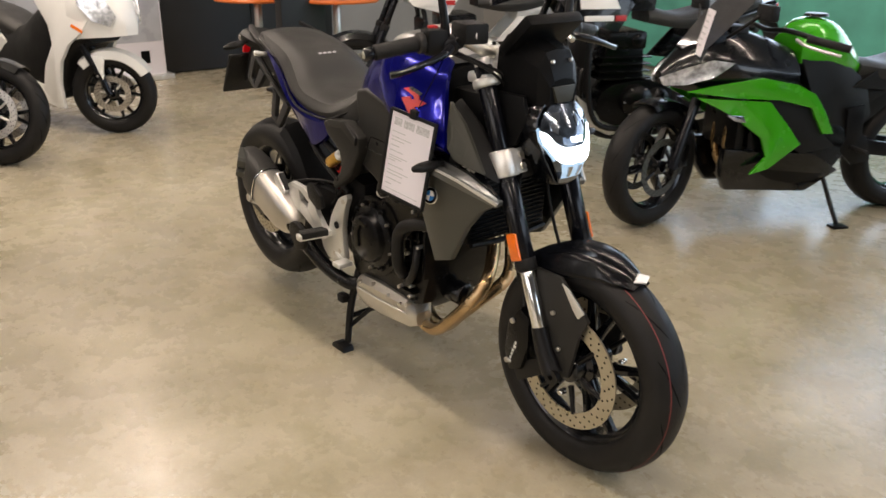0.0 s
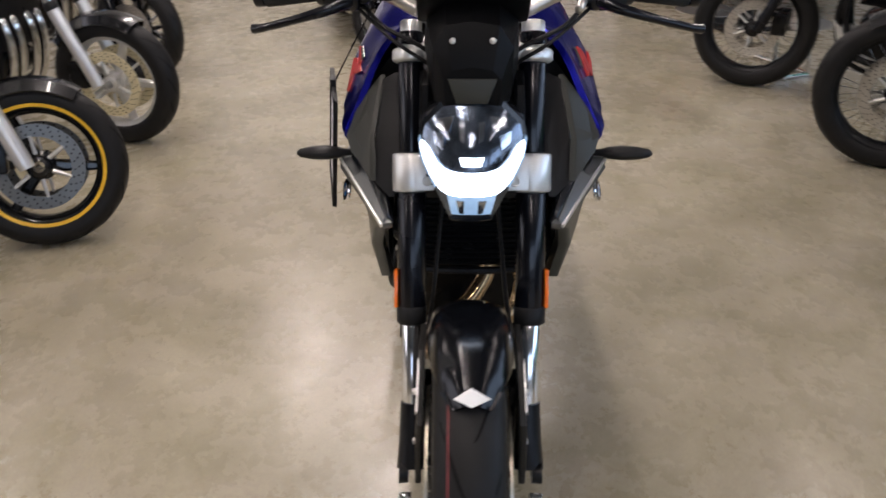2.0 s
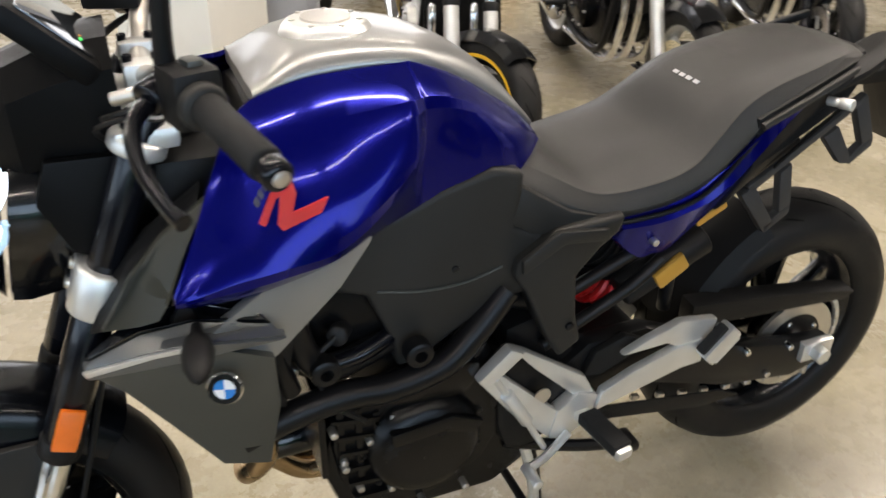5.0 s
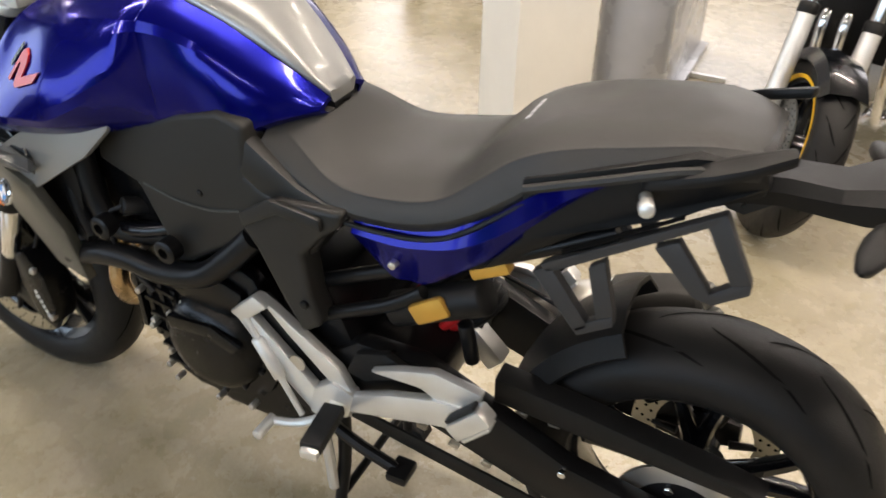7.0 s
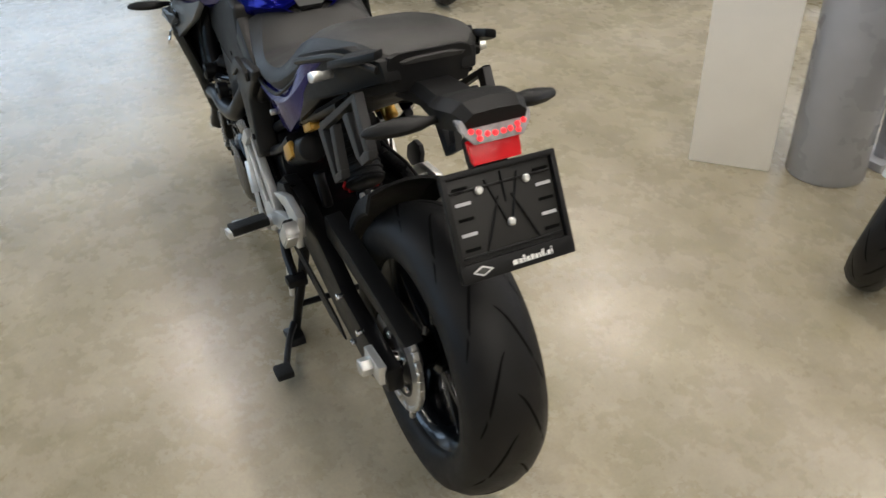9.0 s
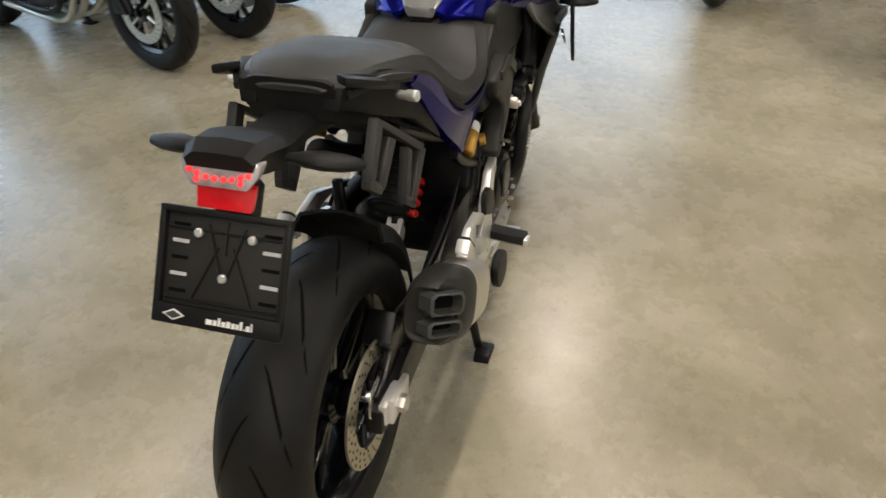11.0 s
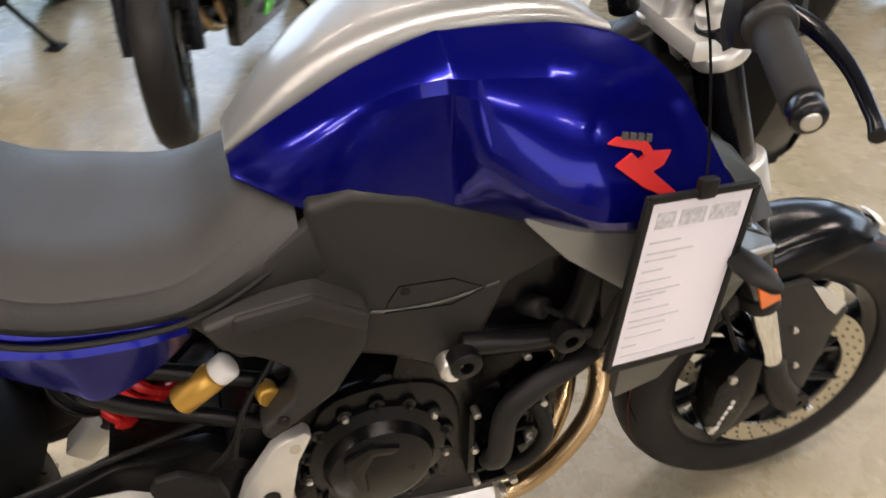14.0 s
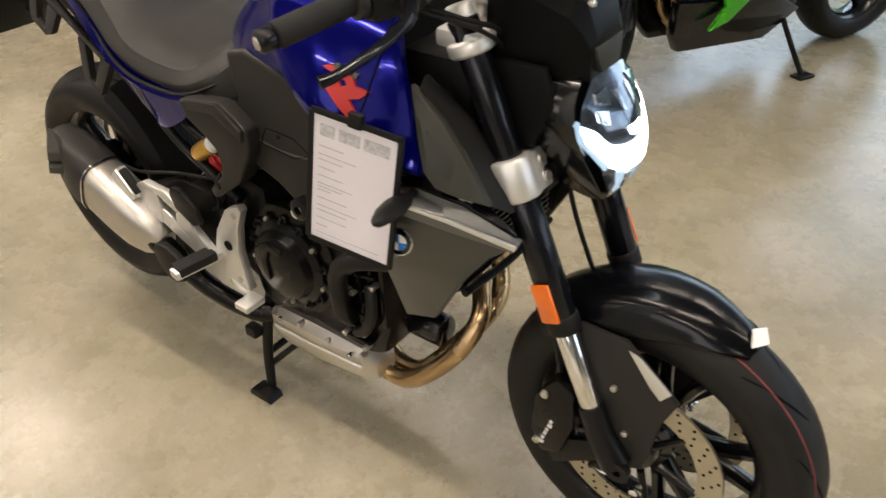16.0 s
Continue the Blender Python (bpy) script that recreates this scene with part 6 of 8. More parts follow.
for u0, v0, u1, v1 in [(-0.05, -0.05, -0.012, 0.03), (0.05, -0.05, 0.012, 0.03), (-0.03, 0.06, -0.005, -0.01), (0.03, 0.06, 0.005, -0.01), (0.0, 0.066, 0.0, 0.02), (-0.09, 0.05, 0.09, 0.05), (-0.09, -0.048, 0.09, -0.048)]:
    part("holder_rib", tube([pm @ Vector((u0, v0, -0.004)), pm @ Vector((u1, v1, -0.004))], 0.0022, 6), M_BLACKPL, ph)
for u, v in ((-0.043, 0.046), (0.043, 0.046), (0.0, -0.012)):
    part("plate_screw", moved(spin([(0.0, -0.004), (0.0065, -0.004), (0.0065, 0.001), (0.004, 0.003), (0.0, 0.003)], n=12, closed=False, axis="z"), pm @ Matrix.Translation((u, v, 0))), M_ALU, ph)
for i, (u, h, w) in enumerate([(-0.040, 5, 9), (-0.029, 5, 6), (-0.021, 8, 4), (-0.015, 5, 6), (-0.007, 6, 6), (0.001, 5, 6), (0.009, 5, 4), (0.015, 8, 4), (0.021, 2, 2), (0.025, 5, 6), (0.033, 8, 2)]):
    part("name_bar", moved(box(u + 0.024, u + 0.024 + w * 0.001, -0.0755, -0.0755 + h * 0.0014, 0.004, 0.0048, 0), pm), M_WHITE, ph)
part("diamond_mark", moved(sheet([(-0.086, -0.070, 0.0046), (-0.068, -0.062, 0.0046), (-0.050, -0.070, 0.0046), (-0.068, -0.078, 0.0046)], (0, 0, -0.001), 0), pm), M_WHITE, ph)
part("diamond_core", moved(sheet([(-0.081, -0.070, 0.0056), (-0.068, -0.0645, 0.0056), (-0.055, -0.070, 0.0056), (-0.068, -0.0755, 0.0056)], (0, 0, -0.001), 0), pm), M_GREYPANEL, ph)

# handlebar, grips, levers
bar = [(0.345, -0.405, 1.083), (0.385, -0.27, 1.105), (0.405, -0.17, 1.105), (0.420, -0.09, 1.075), (0.425, 0, 1.065), (0.420, 0.09, 1.075), (0.405, 0.17, 1.105), (0.385, 0.27, 1.105), (0.345, 0.405, 1.083)]
hb = part("handlebar", tube(bar, [0.011, 0.011, 0.012, 0.014, 0.015, 0.014, 0.012, 0.011, 0.011], 14, 6), M_STEEL, bike, "tapered silver handlebar")
for s in (1, -1):
    g0, g1 = Vector((0.381, s * 0.285, 1.104)), Vector((0.346, s * 0.400, 1.085))
    grip = part("grip", rod(g0, g1, 0.0185, 18), M_GRIP, hb, "black rubber grip")
    part("bar_end", rod(g1, g1 + (g1 - g0).normalized() * 0.026, 0.0165, 18, 0.3), M_FORK, grip)
    part("bar_end_cap", rod(g1 + (g1 - g0).normalized() * 0.025, g1 + (g1 - g0).normalized() * 0.028, 0.009, 14), M_STEEL, grip)
    part("switch_box", box(-0.028, 0.026, -0.028, 0.030, -0.030, 0.034, 0.010, pose(0.392, s * 0.245, 1.104, 0, 0, s * 16)), M_BLACKPL, hb, "black switch housing")
    part("switch_ring", rod((0.386, s * 0.272, 1.105), (0.380, s * 0.290, 1.103), 0.026, 18), M_DARKPL, hb)
    part("switch_key", box(-0.010, 0.008, -0.012, 0.012, 0.0, 0.012, 0.003, pose(0.386, s * 0.245, 1.132, 0, 0, s * 16)), M_RED if s < 0 else M_GREYPANEL, hb)
    lev = [(0.425, s * 0.215, 1.098), (0.452, s * 0.26, 1.086), (0.455, s * 0.32, 1.070), (0.440, s * 0.385, 1.052), (0.428, s * 0.412, 1.046)]
    part("lever", tube(lev, [0.011, 0.010, 0.008, 0.007, 0.009], 10, 5), M_FORK, hb, "black hand lever")
    part("mirror_stem", tube([(0.408, s * 0.222, 1.112), (0.409, s * 0.226, 1.150), (0.404, s * 0.236, 1.215), (0.396, s * 0.250, 1.290)], [0.014, 0.011, 0.010, 0.009], 12, 4), M_FRAME, hb, "black mirror stem")
    part("lever_perch", rod((0.405, s * 0.20, 1.105), (0.435, s * 0.225, 1.096), 0.020), M_FORK, hb)
    part("riser", join(rod((0.418, s * 0.048, 1.015), (0.424, s * 0.048, 1.072), 0.018), box(0.398, 0.450, s * 0.048 - 0.018, s * 0.048 + 0.018, 1.048, 1.086, 0.008)), M_ALU, hb, "silver handlebar riser")
    for dx in (-0.016, 0.018):
        part("riser_bolt", rod((0.424 + dx, s * 0.048, 1.082), (0.424 + dx, s * 0.048, 1.094), 0.006, 8), M_FORK, hb)
    cab = [(0.40, s * 0.21, 1.09), (0.47, s * 0.16, 1.06), (0.48, s * 0.08, 1.02), (0.44, s * 0.04, 0.95)]
    part("cable", tube(cab, 0.0042, 7, 6), M_RUBBER, hb)
    part("cable", tube([(0.41, s * 0.22, 1.085), (0.49, s * 0.14, 1.04), (0.47, s * 0.06, 0.98), (0.42, s * 0.05, 0.92)], 0.0036, 7, 6), M_RUBBER, hb)
mc = part("brake_reservoir", join(box(-0.040, 0.038, -0.034, 0.034, -0.024, 0.026, 0.008, pose(0.440, -0.168, 1.128, 0, 0, -14)), rod((0.40, -0.19, 1.105), (0.44, -0.20, 1.105), 0.014)), M_BLACKPL, hb, "black brake fluid reservoir")
part("sight_glass", rod((0.474, -0.172, 1.125), (0.4775, -0.1725, 1.125), 0.010, 14), M_STEEL, mc)
part("clutch_adjuster", rod((0.425, 0.20, 1.10), (0.468, 0.185, 1.088), 0.008), M_STEEL, hb)
part("ignition_lock", rod((0.375, 0.0, 1.02), (0.365, 0.0, 1.055), 0.020), M_FORK, bike)
part("key_tag", sheet([(0.352, 0.03, 1.05), (0.350, 0.055, 1.046), (0.335, 0.060, 0.985), (0.338, 0.036, 0.990)], (-0.003, 0, 0), 0.001), M_WHITE, bike, "white key tag with a red mark")
part("key_tag_mark", sheet([(0.3535, 0.040, 1.035), (0.352, 0.050, 1.033), (0.345, 0.052, 1.005), (0.3465, 0.043, 1.007)], (-0.001, 0, 0), 0), M_RED, bike)
part("head_stock", rod((0.395, 0, 1.00), (0.50, 0, 0.77), 0.036), M_FRAME, bike)
part("ram_duct", box(0.30, 0.44, -0.10, 0.10, 0.86, 0.97, 0.02), M_BLACKPL, bike)

# centre stand
for s in (1, -1):
    leg = [(-0.13, s * 0.085, 0.335), (-0.150, s * 0.115, 0.22), (-0.150, s * 0.140, 0.12), (-0.140, s * 0.158, 0.02)]
    st = part("stand_leg", tube(leg, [0.017, 0.014, 0.013, 0.012], 10, 5), M_FRAME, bike, "black centre stand leg")
    part("stand_foot", slab([(-0.185, 0.0), (-0.105, 0.0), (-0.115, 0.018), (-0.145, 0.026), (-0.175, 0.018)], s * 0.172 - 0.028, s * 0.172 + 0.018, 0.004), M_FRAME, st)
part("stand_brace", rod((-0.150, -0.135, 0.11), (-0.150, 0.135, 0.11), 0.009), M_FRAME, bike)
part("stand_tang", tube([(-0.145, 0.162, 0.05), (-0.20, 0.195, 0.040), (-0.30, 0.235, 0.036)], [0.011, 0.009, 0.009], 9, 4), M_FRAME, bike, "black stand foot lever")
part("tang_pad", box(-0.335, -0.285, 0.222, 0.268, 0.026, 0.046, 0.006), M_GRIP, bike)
part("stand_link", rod((-0.147, -0.140, 0.075), (-0.045, -0.105, 0.185), 0.008), M_FRAME, bike)
part("stand_stop", box(-0.20, -0.165, -0.16, -0.13, 0.155, 0.185, 0.006), M_GRIP, bike)
part("stand_spring", tube([(-0.10, 0.13, 0.36), (-0.13, 0.145, 0.25), (-0.14, 0.15, 0.14)], 0.011, 9, 3), M_ALU, bike, "silver stand spring")
part("side_stand", join(tube([(-0.07, 0.135, 0.345), (-0.20, 0.165, 0.315), (-0.30, 0.175, 0.295)], 0.012, 9, 4), box(-0.33, -0.29, 0.15, 0.20, 0.285, 0.305, 0.006)), M_FRAME, bike, "black side stand folded up")
part("license_light", box(-1.0, -0.975, -0.02, 0.02, 0.84, 0.855, 0.003), M_BLACKPL, arm_l)

held = {fw, rw} | set(fw.children_recursive) | set(rw.children_recursive)
for ob in bike.children_recursive:
    if ob not in held and ob.type == "MESH":
        for v in ob.data.vertices:
            v.co = settled(v.co)

# price card hung on the handlebar
p_tl, p_tr, p_br = Vector((0.291, -0.274, 0.915)), Vector((0.437, -0.250, 0.892)), Vector((0.409, -0.268, 0.691))
card_m = face_matrix(((p_tl + p_br) / 2), p_tr - p_tl, p_tr - p_br)
card = thing("price_card", "white price sheet in a black frame hung on the motorcycle", "sign", at=card_m)
hx, hy = 0.0755, 0.113
part("frame", box(-hx - 0.004, hx + 0.004, -hy - 0.004, hy + 0.004, -0.006, -0.001, 0.003), M_BLACKPL, card)
part("paper", box(-hx + 0.002, hx - 0.002, -hy + 0.002, hy - 0.002, -0.001, 0.0, 0), M_PAPER, card, "printed white sheet")
for b in ((-hx - 0.005, -hx + 0.004, -hy, hy), (hx - 0.004, hx + 0.005, -hy, hy), (-hx, hx, hy - 0.004, hy + 0.005), (-hx, hx, -hy - 0.005, -hy + 0.004)):
    part("frame_edge", box(b[0], b[1], b[2], b[3], -0.003, 0.003, 0.0015), M_BLACKPL, card)
# the maker's mark is left as a plain grey band
for u, w in ((-0.060, 0.026), (-0.027, 0.036), (0.016, 0.044)):
    part("heading_bar", box(u, u + w, 0.076, 0.096, 0.0002, 0.0008, 0), M_HEADING, card)
rng = random.Random(11)
v = 0.060
for i in range(13):
    w = rng.uniform(0.02, 0.075)
    part("text_bar", box(-0.062, -0.062 + w, v - 0.0025, v, 0.0002, 0.0006, 0), M_INKLIGHT, card)
    v -= rng.choice([0.006, 0.009, 0.014])
part("text_bar", box(-0.062, 0.055, -0.098, -0.096, 0.0002, 0.0006, 0), M_INKLIGHT, card)
part("cord", tube([(0.0, hy, 0.0), (0.006, hy + 0.05, -0.02), (0.012, hy + 0.14, -0.06), (0.01, hy + 0.20, -0.09)], 0.0016, 6, 4), M_GROOVE, card, "thin black cord")
part("clip", box(-0.012, 0.012, hy - 0.006, hy + 0.018, -0.006, 0.006, 0.003), M_BLACKPL, card)


# ==== the other machines in the showroom; each stands on its front wheel's foot and points along +x ====
def stand_at(x, y, heading, lean=0.0):
    return Matrix.Translation((x, y, 0)) @ pose(0, 0, 0, 0, 0, heading) @ pose(0, 0, 0, lean)


def other_bike(label, at, wb=1.48, rim_mat=None, stripe=None, wire=False, slider=None, upper=None, paint=None, engine=None, header=None, disc=None, front_R=0.30, tank_z=1.0,
               guard=None, twin_shock=False, round_lamp=True, seat_z=0.80, spokes=5, twin=True, steer=0.0):
    rim_mat, slider, upper, paint = rim_mat or M_GLOSS, slider or M_FORK, upper or M_CHROME, paint or M_GLOSS
    engine, header, guard = engine or M_ENGINE, header or M_CHROME, guard or M_GLOSS
    b = thing("motorcycle", label, "motorcycle", "parked motorcycles", at=at)
    fwl = wheel(b, pose(0, 0, front_R, 0, 20), front_R - 0.086, front_R, 0.058, spokes, twin, rim_mat, stripe, (17, 0.34, 0.08, 0.86, 0.0065), wire, "front_wheel")
    for s in (1, -1):
        brake_disc(fwl, 0.068 * s, 0.150, 0.105, disc or M_DISC, M_ALU)
    wheel(b, pose(-wb, 0, 0.31, 0, 10), 0.216, 0.31, 0.080, spokes, twin, rim_mat, stripe, (10, 0.5, 0.1, 0.8, 0.003), wire, "rear_wheel")
    lo, hi = Vector((-0.03, 0, front_R)), Vector((-0.345, 0, tank_z + 0.03))
    fk = part("fork", box(-0.375, -0.30, -0.125, 0.125, tank_z + 0.0, tank_z + 0.03, 0.008), M_FRAME, b, "fork with yokes")
    for s in (1, -1):
        p = [Vector((v.x, s * 0.105, v.z)) for v in (lo, lo.lerp(hi, 0.48), hi)]
        part("slider", tube([p[0], p[0].lerp(p[1], 0.1), p[1]], [0.027, 0.030, 0.028], 14), slider, fk)
        part("upper_tube", rod(p[1], p[2], 0.021), upper, fk)
        part("dust_seal", rod(p[1].lerp(p[0], 0.02), p[1].lerp(p[2], 0.07), 0.031), M_RUBBER, fk)
        part("brake_caliper", box(-0.175, -0.095, s * 0.068 - 0.03, s * 0.068 + 0.03, front_R - 0.02, front_R + 0.10, 0.012), M_ENGINE, fk)
    gr = []
    for a in range(60, 150, 6):
        c, s_ = math.cos(radians(a)), math.sin(radians(a))
        R0 = front_R + 0.022
        hw = 0.072
        pr = [(R0 - 0.05, -hw), (R0 - 0.014, -hw * 0.8), (R0, 0), (R0 - 0.014, hw * 0.8), (R0 - 0.05, hw)]
        pr = pr + [(r - 0.006, h * 0.95) for r, h in reversed(pr)]
        gr.append([Vector((r * c, h, front_R + r * s_)) for r, h in pr])
    part("front_mudguard", skin(gr), guard, b)
    tk = half_loft([(-0.40, [(0, tank_z - 0.02), (0.08, tank_z - 0.03), (0.13, tank_z - 0.10), (0.11, tank_z - 0.20)]), (-0.52, [(0, tank_z + 0.07), (0.10, tank_z + 0.06), (0.165, tank_z - 0.02), (0.15, tank_z - 0.18)]),
                    (-0.70, [(0, tank_z + 0.07), (0.10, tank_z + 0.06), (0.155, tank_z - 0.02), (0.13, tank_z - 0.17)]), (-0.86, [(0, tank_z - 0.04), (0.07, tank_z - 0.05), (0.11, tank_z - 0.10), (0.10, tank_z - 0.17)])], 4, 3)
    part("fuel_tank", tk, paint, b, "painted fuel tank")
    z = seat_z
    st_ = half_loft([(-0.82, [(0, z + 0.08), (0.07, z + 0.07), (0.12, z + 0.02), (0.11, z - 0.02)]), (-1.02, [(0, z + 0.03), (0.09, z + 0.03), (0.15, z), (0.14, z - 0.05)]), (-1.22, [(0, z + 0.07), (0.09, z + 0.065), (0.14, z + 0.02), (0.12, z - 0.03)]),
                     (-1.50, [(0, z + 0.13), (0.08, z + 0.125), (0.11, z + 0.09), (0.10, z + 0.05)]), (-1.58, [(0, z + 0.11), (0.04, z + 0.11), (0.06, z + 0.09), (0.05, z + 0.07)])], 4, 3)
    part("seat", st_, M_SEAT, b, "black seat")
    part("tail_unit", half_loft([(-1.10, [(0, z), (0.10, z - 0.01), (0.12, z - 0.06), (0.08, z - 0.11)]), (-1.45, [(0, z + 0.06), (0.09, z + 0.05), (0.11, z + 0.0), (0.07, z - 0.05)]), (-1.68, [(0, z + 0.10), (0.04, z + 0.10), (0.06, z + 0.07), (0.04, z + 0.04)])], 3, 2), paint, b)
    part("tail_light", box(-1.70, -1.66, -0.05, 0.05, z + 0.04, z + 0.08, 0.006), M_REDREFGLOW, b)
    part("plate_holder", sheet([(-1.66, -0.1, z + 0.0), (-1.66, 0.1, z + 0.0), (-1.75, 0.1, z - 0.16), (-1.75, -0.1, z - 0.16)], (0.008, 0, 0), 0.003), M_BLACKPL, b)
    en = part("engine", join(slab([(-0.98, 0.30), (-1.02, 0.44), (-0.90, 0.52), (-0.62, 0.50), (-0.52, 0.40), (-0.56, 0.28), (-0.75, 0.24)], -0.155, 0.155, 0.02, 2), slab([(-0.82, 0.50), (-0.80, 0.74), (-0.58, 0.78), (-0.52, 0.52)], -0.13, 0.13, 0.015), box(-0.80, -0.56, -0.17, 0.17, 0.70, 0.80, 0.02)), engine, b, "engine block")
    for i in range(8 if twin_shock else 4):
        zz = 0.53 + i * (0.022 if twin_shock else 0.040)
        part("cooling_fin", slab([(-0.845, zz), (-0.845, zz + 0.007), (-0.505, zz + 0.007), (-0.505, zz)], -0.165, 0.165, 0.003), engine, en)
    for s in (1, -1):
        part("cam_cap", rod((-0.74, s * 0.165, 0.75), (-0.74, s * 0.182, 0.75), 0.038, 18), engine, en)
        part("clutch_bulge", spin([(0, s * 0.195), (0.055, s * 0.190), (0.072, s * 0.175), (0.076, s * 0.150), (0, s * 0.150)], (-0.90, 0, 0.40), 22, False), engine, en)
        for q in range(6):
            t = 2 * math.pi * q / 6
            part("cover_bolt", rod((-0.76 + 0.085 * math.cos(t), s * 0.20, 0.40 + 0.085 * math.sin(t)), (-0.76 + 0.085 * math.cos(t), s * 0.212, 0.40 + 0.085 * math.sin(t)), 0.006, 6), M_STEEL, en)
    for s in (1, -1):
        part("crank_cover", spin([(0, s * 0.215), (0.066, s * 0.210), (0.074, s * 0.204), (0.095, s * 0.195), (0.098, s * 0.150), (0, s * 0.150)], (-0.76, 0, 0.40), 26, False), engine, en)
        part("frame_tube", tube([(-0.34, s * 0.04, tank_z - 0.06), (-0.45, s * 0.12, 0.80), (-0.47, s * 0.16, 0.40), (-0.60, s * 0.16, 0.24), (-1.0, s * 0.15, 0.28), (-1.05, s * 0.14, 0.55), (-1.45, s * 0.11, 0.80)], 0.017, 8, 5), M_FRAME, b)
        part("swingarm", slab([(-1.0, 0.42), (-wb - 0.05, 0.34), (-wb - 0.05, 0.28), (-1.0, 0.34)], s * 0.115 - 0.018, s * 0.115 + 0.018, 0.008), M_FRAME, b)
        part("foot_peg", rod((-1.02, s * 0.17, 0.36), (-1.02, s * 0.28, 0.36), 0.013), M_GRIP, b)
        part("side_panel", slab([(-0.95, 0.62), (-1.10, 0.78), (-1.25, 0.78), (-1.12, 0.60)], s * 0.13 - 0.012, s * 0.13 + 0.012, 0.006), paint, b)
        part("silencer", rod((-1.05, s * 0.20, 0.30), (-1.68, s * 0.23, 0.46), 0.048, 18), M_CHROME, b, "exhaust silencer")
        if twin_shock:
            p0, p1 = Vector((-1.18, s * 0.15, 0.72)), Vector((-1.40, s * 0.16, 0.36))
            sh = part("shock", rod(p0, p1, 0.018), M_CHROME, b, "shock with yellow spring")
            d = (p1 - p0).normalized()
            u = Vector((0, 1, 0))
            v = d.cross(u)
            part("spring", tube([p0.lerp(p1, 0.12 + 0.7 * i / 71) + u * 0.030 * math.cos(i * 0.7) + v * 0.030 * math.sin(i * 0.7) for i in range(72)], 0.006, 6), M_YELLOW, sh)
        part("grip", rod((-0.47, s * 0.26, tank_z + 0.13), (-0.52, s * 0.40, tank_z + 0.11), 0.017), M_GRIP, b)
        part("lever", tube([(-0.42, s * 0.22, tank_z + 0.12), (-0.40, s * 0.30, tank_z + 0.10), (-0.44, s * 0.40, tank_z + 0.07)], 0.007, 8, 3), M_ALU, b)
    part("handlebar", tube([(-0.52, -0.40, tank_z + 0.11), (-0.45, -0.22, tank_z + 0.135), (-0.38, -0.08, tank_z + 0.06), (-0.38, 0.08, tank_z + 0.06), (-0.45, 0.22, tank_z + 0.135), (-0.52, 0.40, tank_z + 0.11)], 0.011, 10, 5), M_FORK, b)
    part("radiator", box(-0.47, -0.43, -0.15, 0.15, 0.45, 0.76, 0.006), M_FRAME, b)
    for y in (-0.12, -0.05, 0.05, 0.12):
        part("header_pipe", tube([(-0.50, y, 0.60), (-0.435, y, 0.57), (-0.42, y, 0.45), (-0.46, y, 0.30), (-0.56, y * 0.9, 0.20), (-0.75, y * 0.8, 0.17), (-1.05, y * 1.2, 0.22)], 0.019, 10, 5), header, b, "bright exhaust header pipe")
    if round_lamp:
        lp = part("headlight", spin([(0.0, -0.36), (0.06, -0.34), (0.088, -0.27), (0.092, -0.22), (0.0, -0.22)], (0, 0, tank_z - 0.05), 26, False, None, "x"), M_GLOSS, b)
        part("lens", spin([(0.0, -0.205), (0.06, -0.21), (0.086, -0.222), (0.0, -0.225)], (0, 0, tank_z - 0.05), 26, False, None, "x"), M_REFLECTOR, lp)
    part("side_stand", tube([(-0.92, 0.13, 0.27), (-0.96, 0.22, 0.12), (-0.99, 0.29, 0.012)], 0.012, 8, 3), M_FRAME, b, "lowered side stand")
    part("stand_foot", box(-1.03, -0.95, 0.26, 0.32, 0.0, 0.012, 0.004), M_FRAME, b)
    for s in (1, -1):
        part("indicator", indicator((-0.34, s * 0.13, tank_z - 0.07), (0, s, 0), 0.9), M_SMOKE, b)
    if steer:
        turn = Matrix.Translation(lo) @ Matrix.Rotation(radians(steer), 4, hi - lo) @ Matrix.Translation(-lo)
        for ob in b.children:
            if ob.name.split(".")[0] in ("front_wheel", "fork", "front_mudguard", "grip", "lever", "handlebar", "headlight", "indicator"):
                ob.matrix_basis = turn @ ob.matrix_basis
    return b


def tag(parent, x, y, z, red=True):
    """A white price sheet hung on a machine; it is a thing of its own."""
    t = thing("price_card", "white price sheet with a red edge hung on a motorcycle", "sign", "price sheets", at=parent.matrix_world @ pose(x, y, z, 78, 0, 70))
    part("paper", box(-0.075, 0.075, -0.10, 0.10, -0.0015, 0.0015, 0), M_PAPER, t)
    part("edge", box(-0.075, -0.062, -0.10, 0.10, 0.0016, 0.003, 0), M_RED if red else M_INK, t)
    for i in range(6):
        part("text_bar", box(-0.05, 0.01 + 0.008 * (i % 4), 0.07 - i * 0.026, 0.076 - i * 0.026, 0.0016, 0.0026, 0), M_INK, t)
    return t


A = other_bike("black retro motorcycle with yellow rim stripes and chrome pipes", stand_at(-0.76, -1.49, 74, 0), 1.50, M_GLOSS, M_YELLOW, False, M_ALU, M_CHROME, M_GLOSS, M_ALU, M_CHROME, M_FINGREY, 0.29, 0.98, M_GLOSS, True, True, 0.78, 3, False, steer=37)
tag(A, -0.30, 0.16, 0.86)
B = other_bike("black naked motorcycle with pale brake discs and silver fork", stand_at(-1.79, -1.59, 80, 0), 1.46, M_ALU, None, False, M_ALU, M_CHROME, M_GLOSS, M_ENGINE, M_CHROME, M_PALEDISC, 0.30, 0.98, M_GLOSS, False, True, 0.79, 5, False)
tag(B, -0.30, 0.16, 0.84)
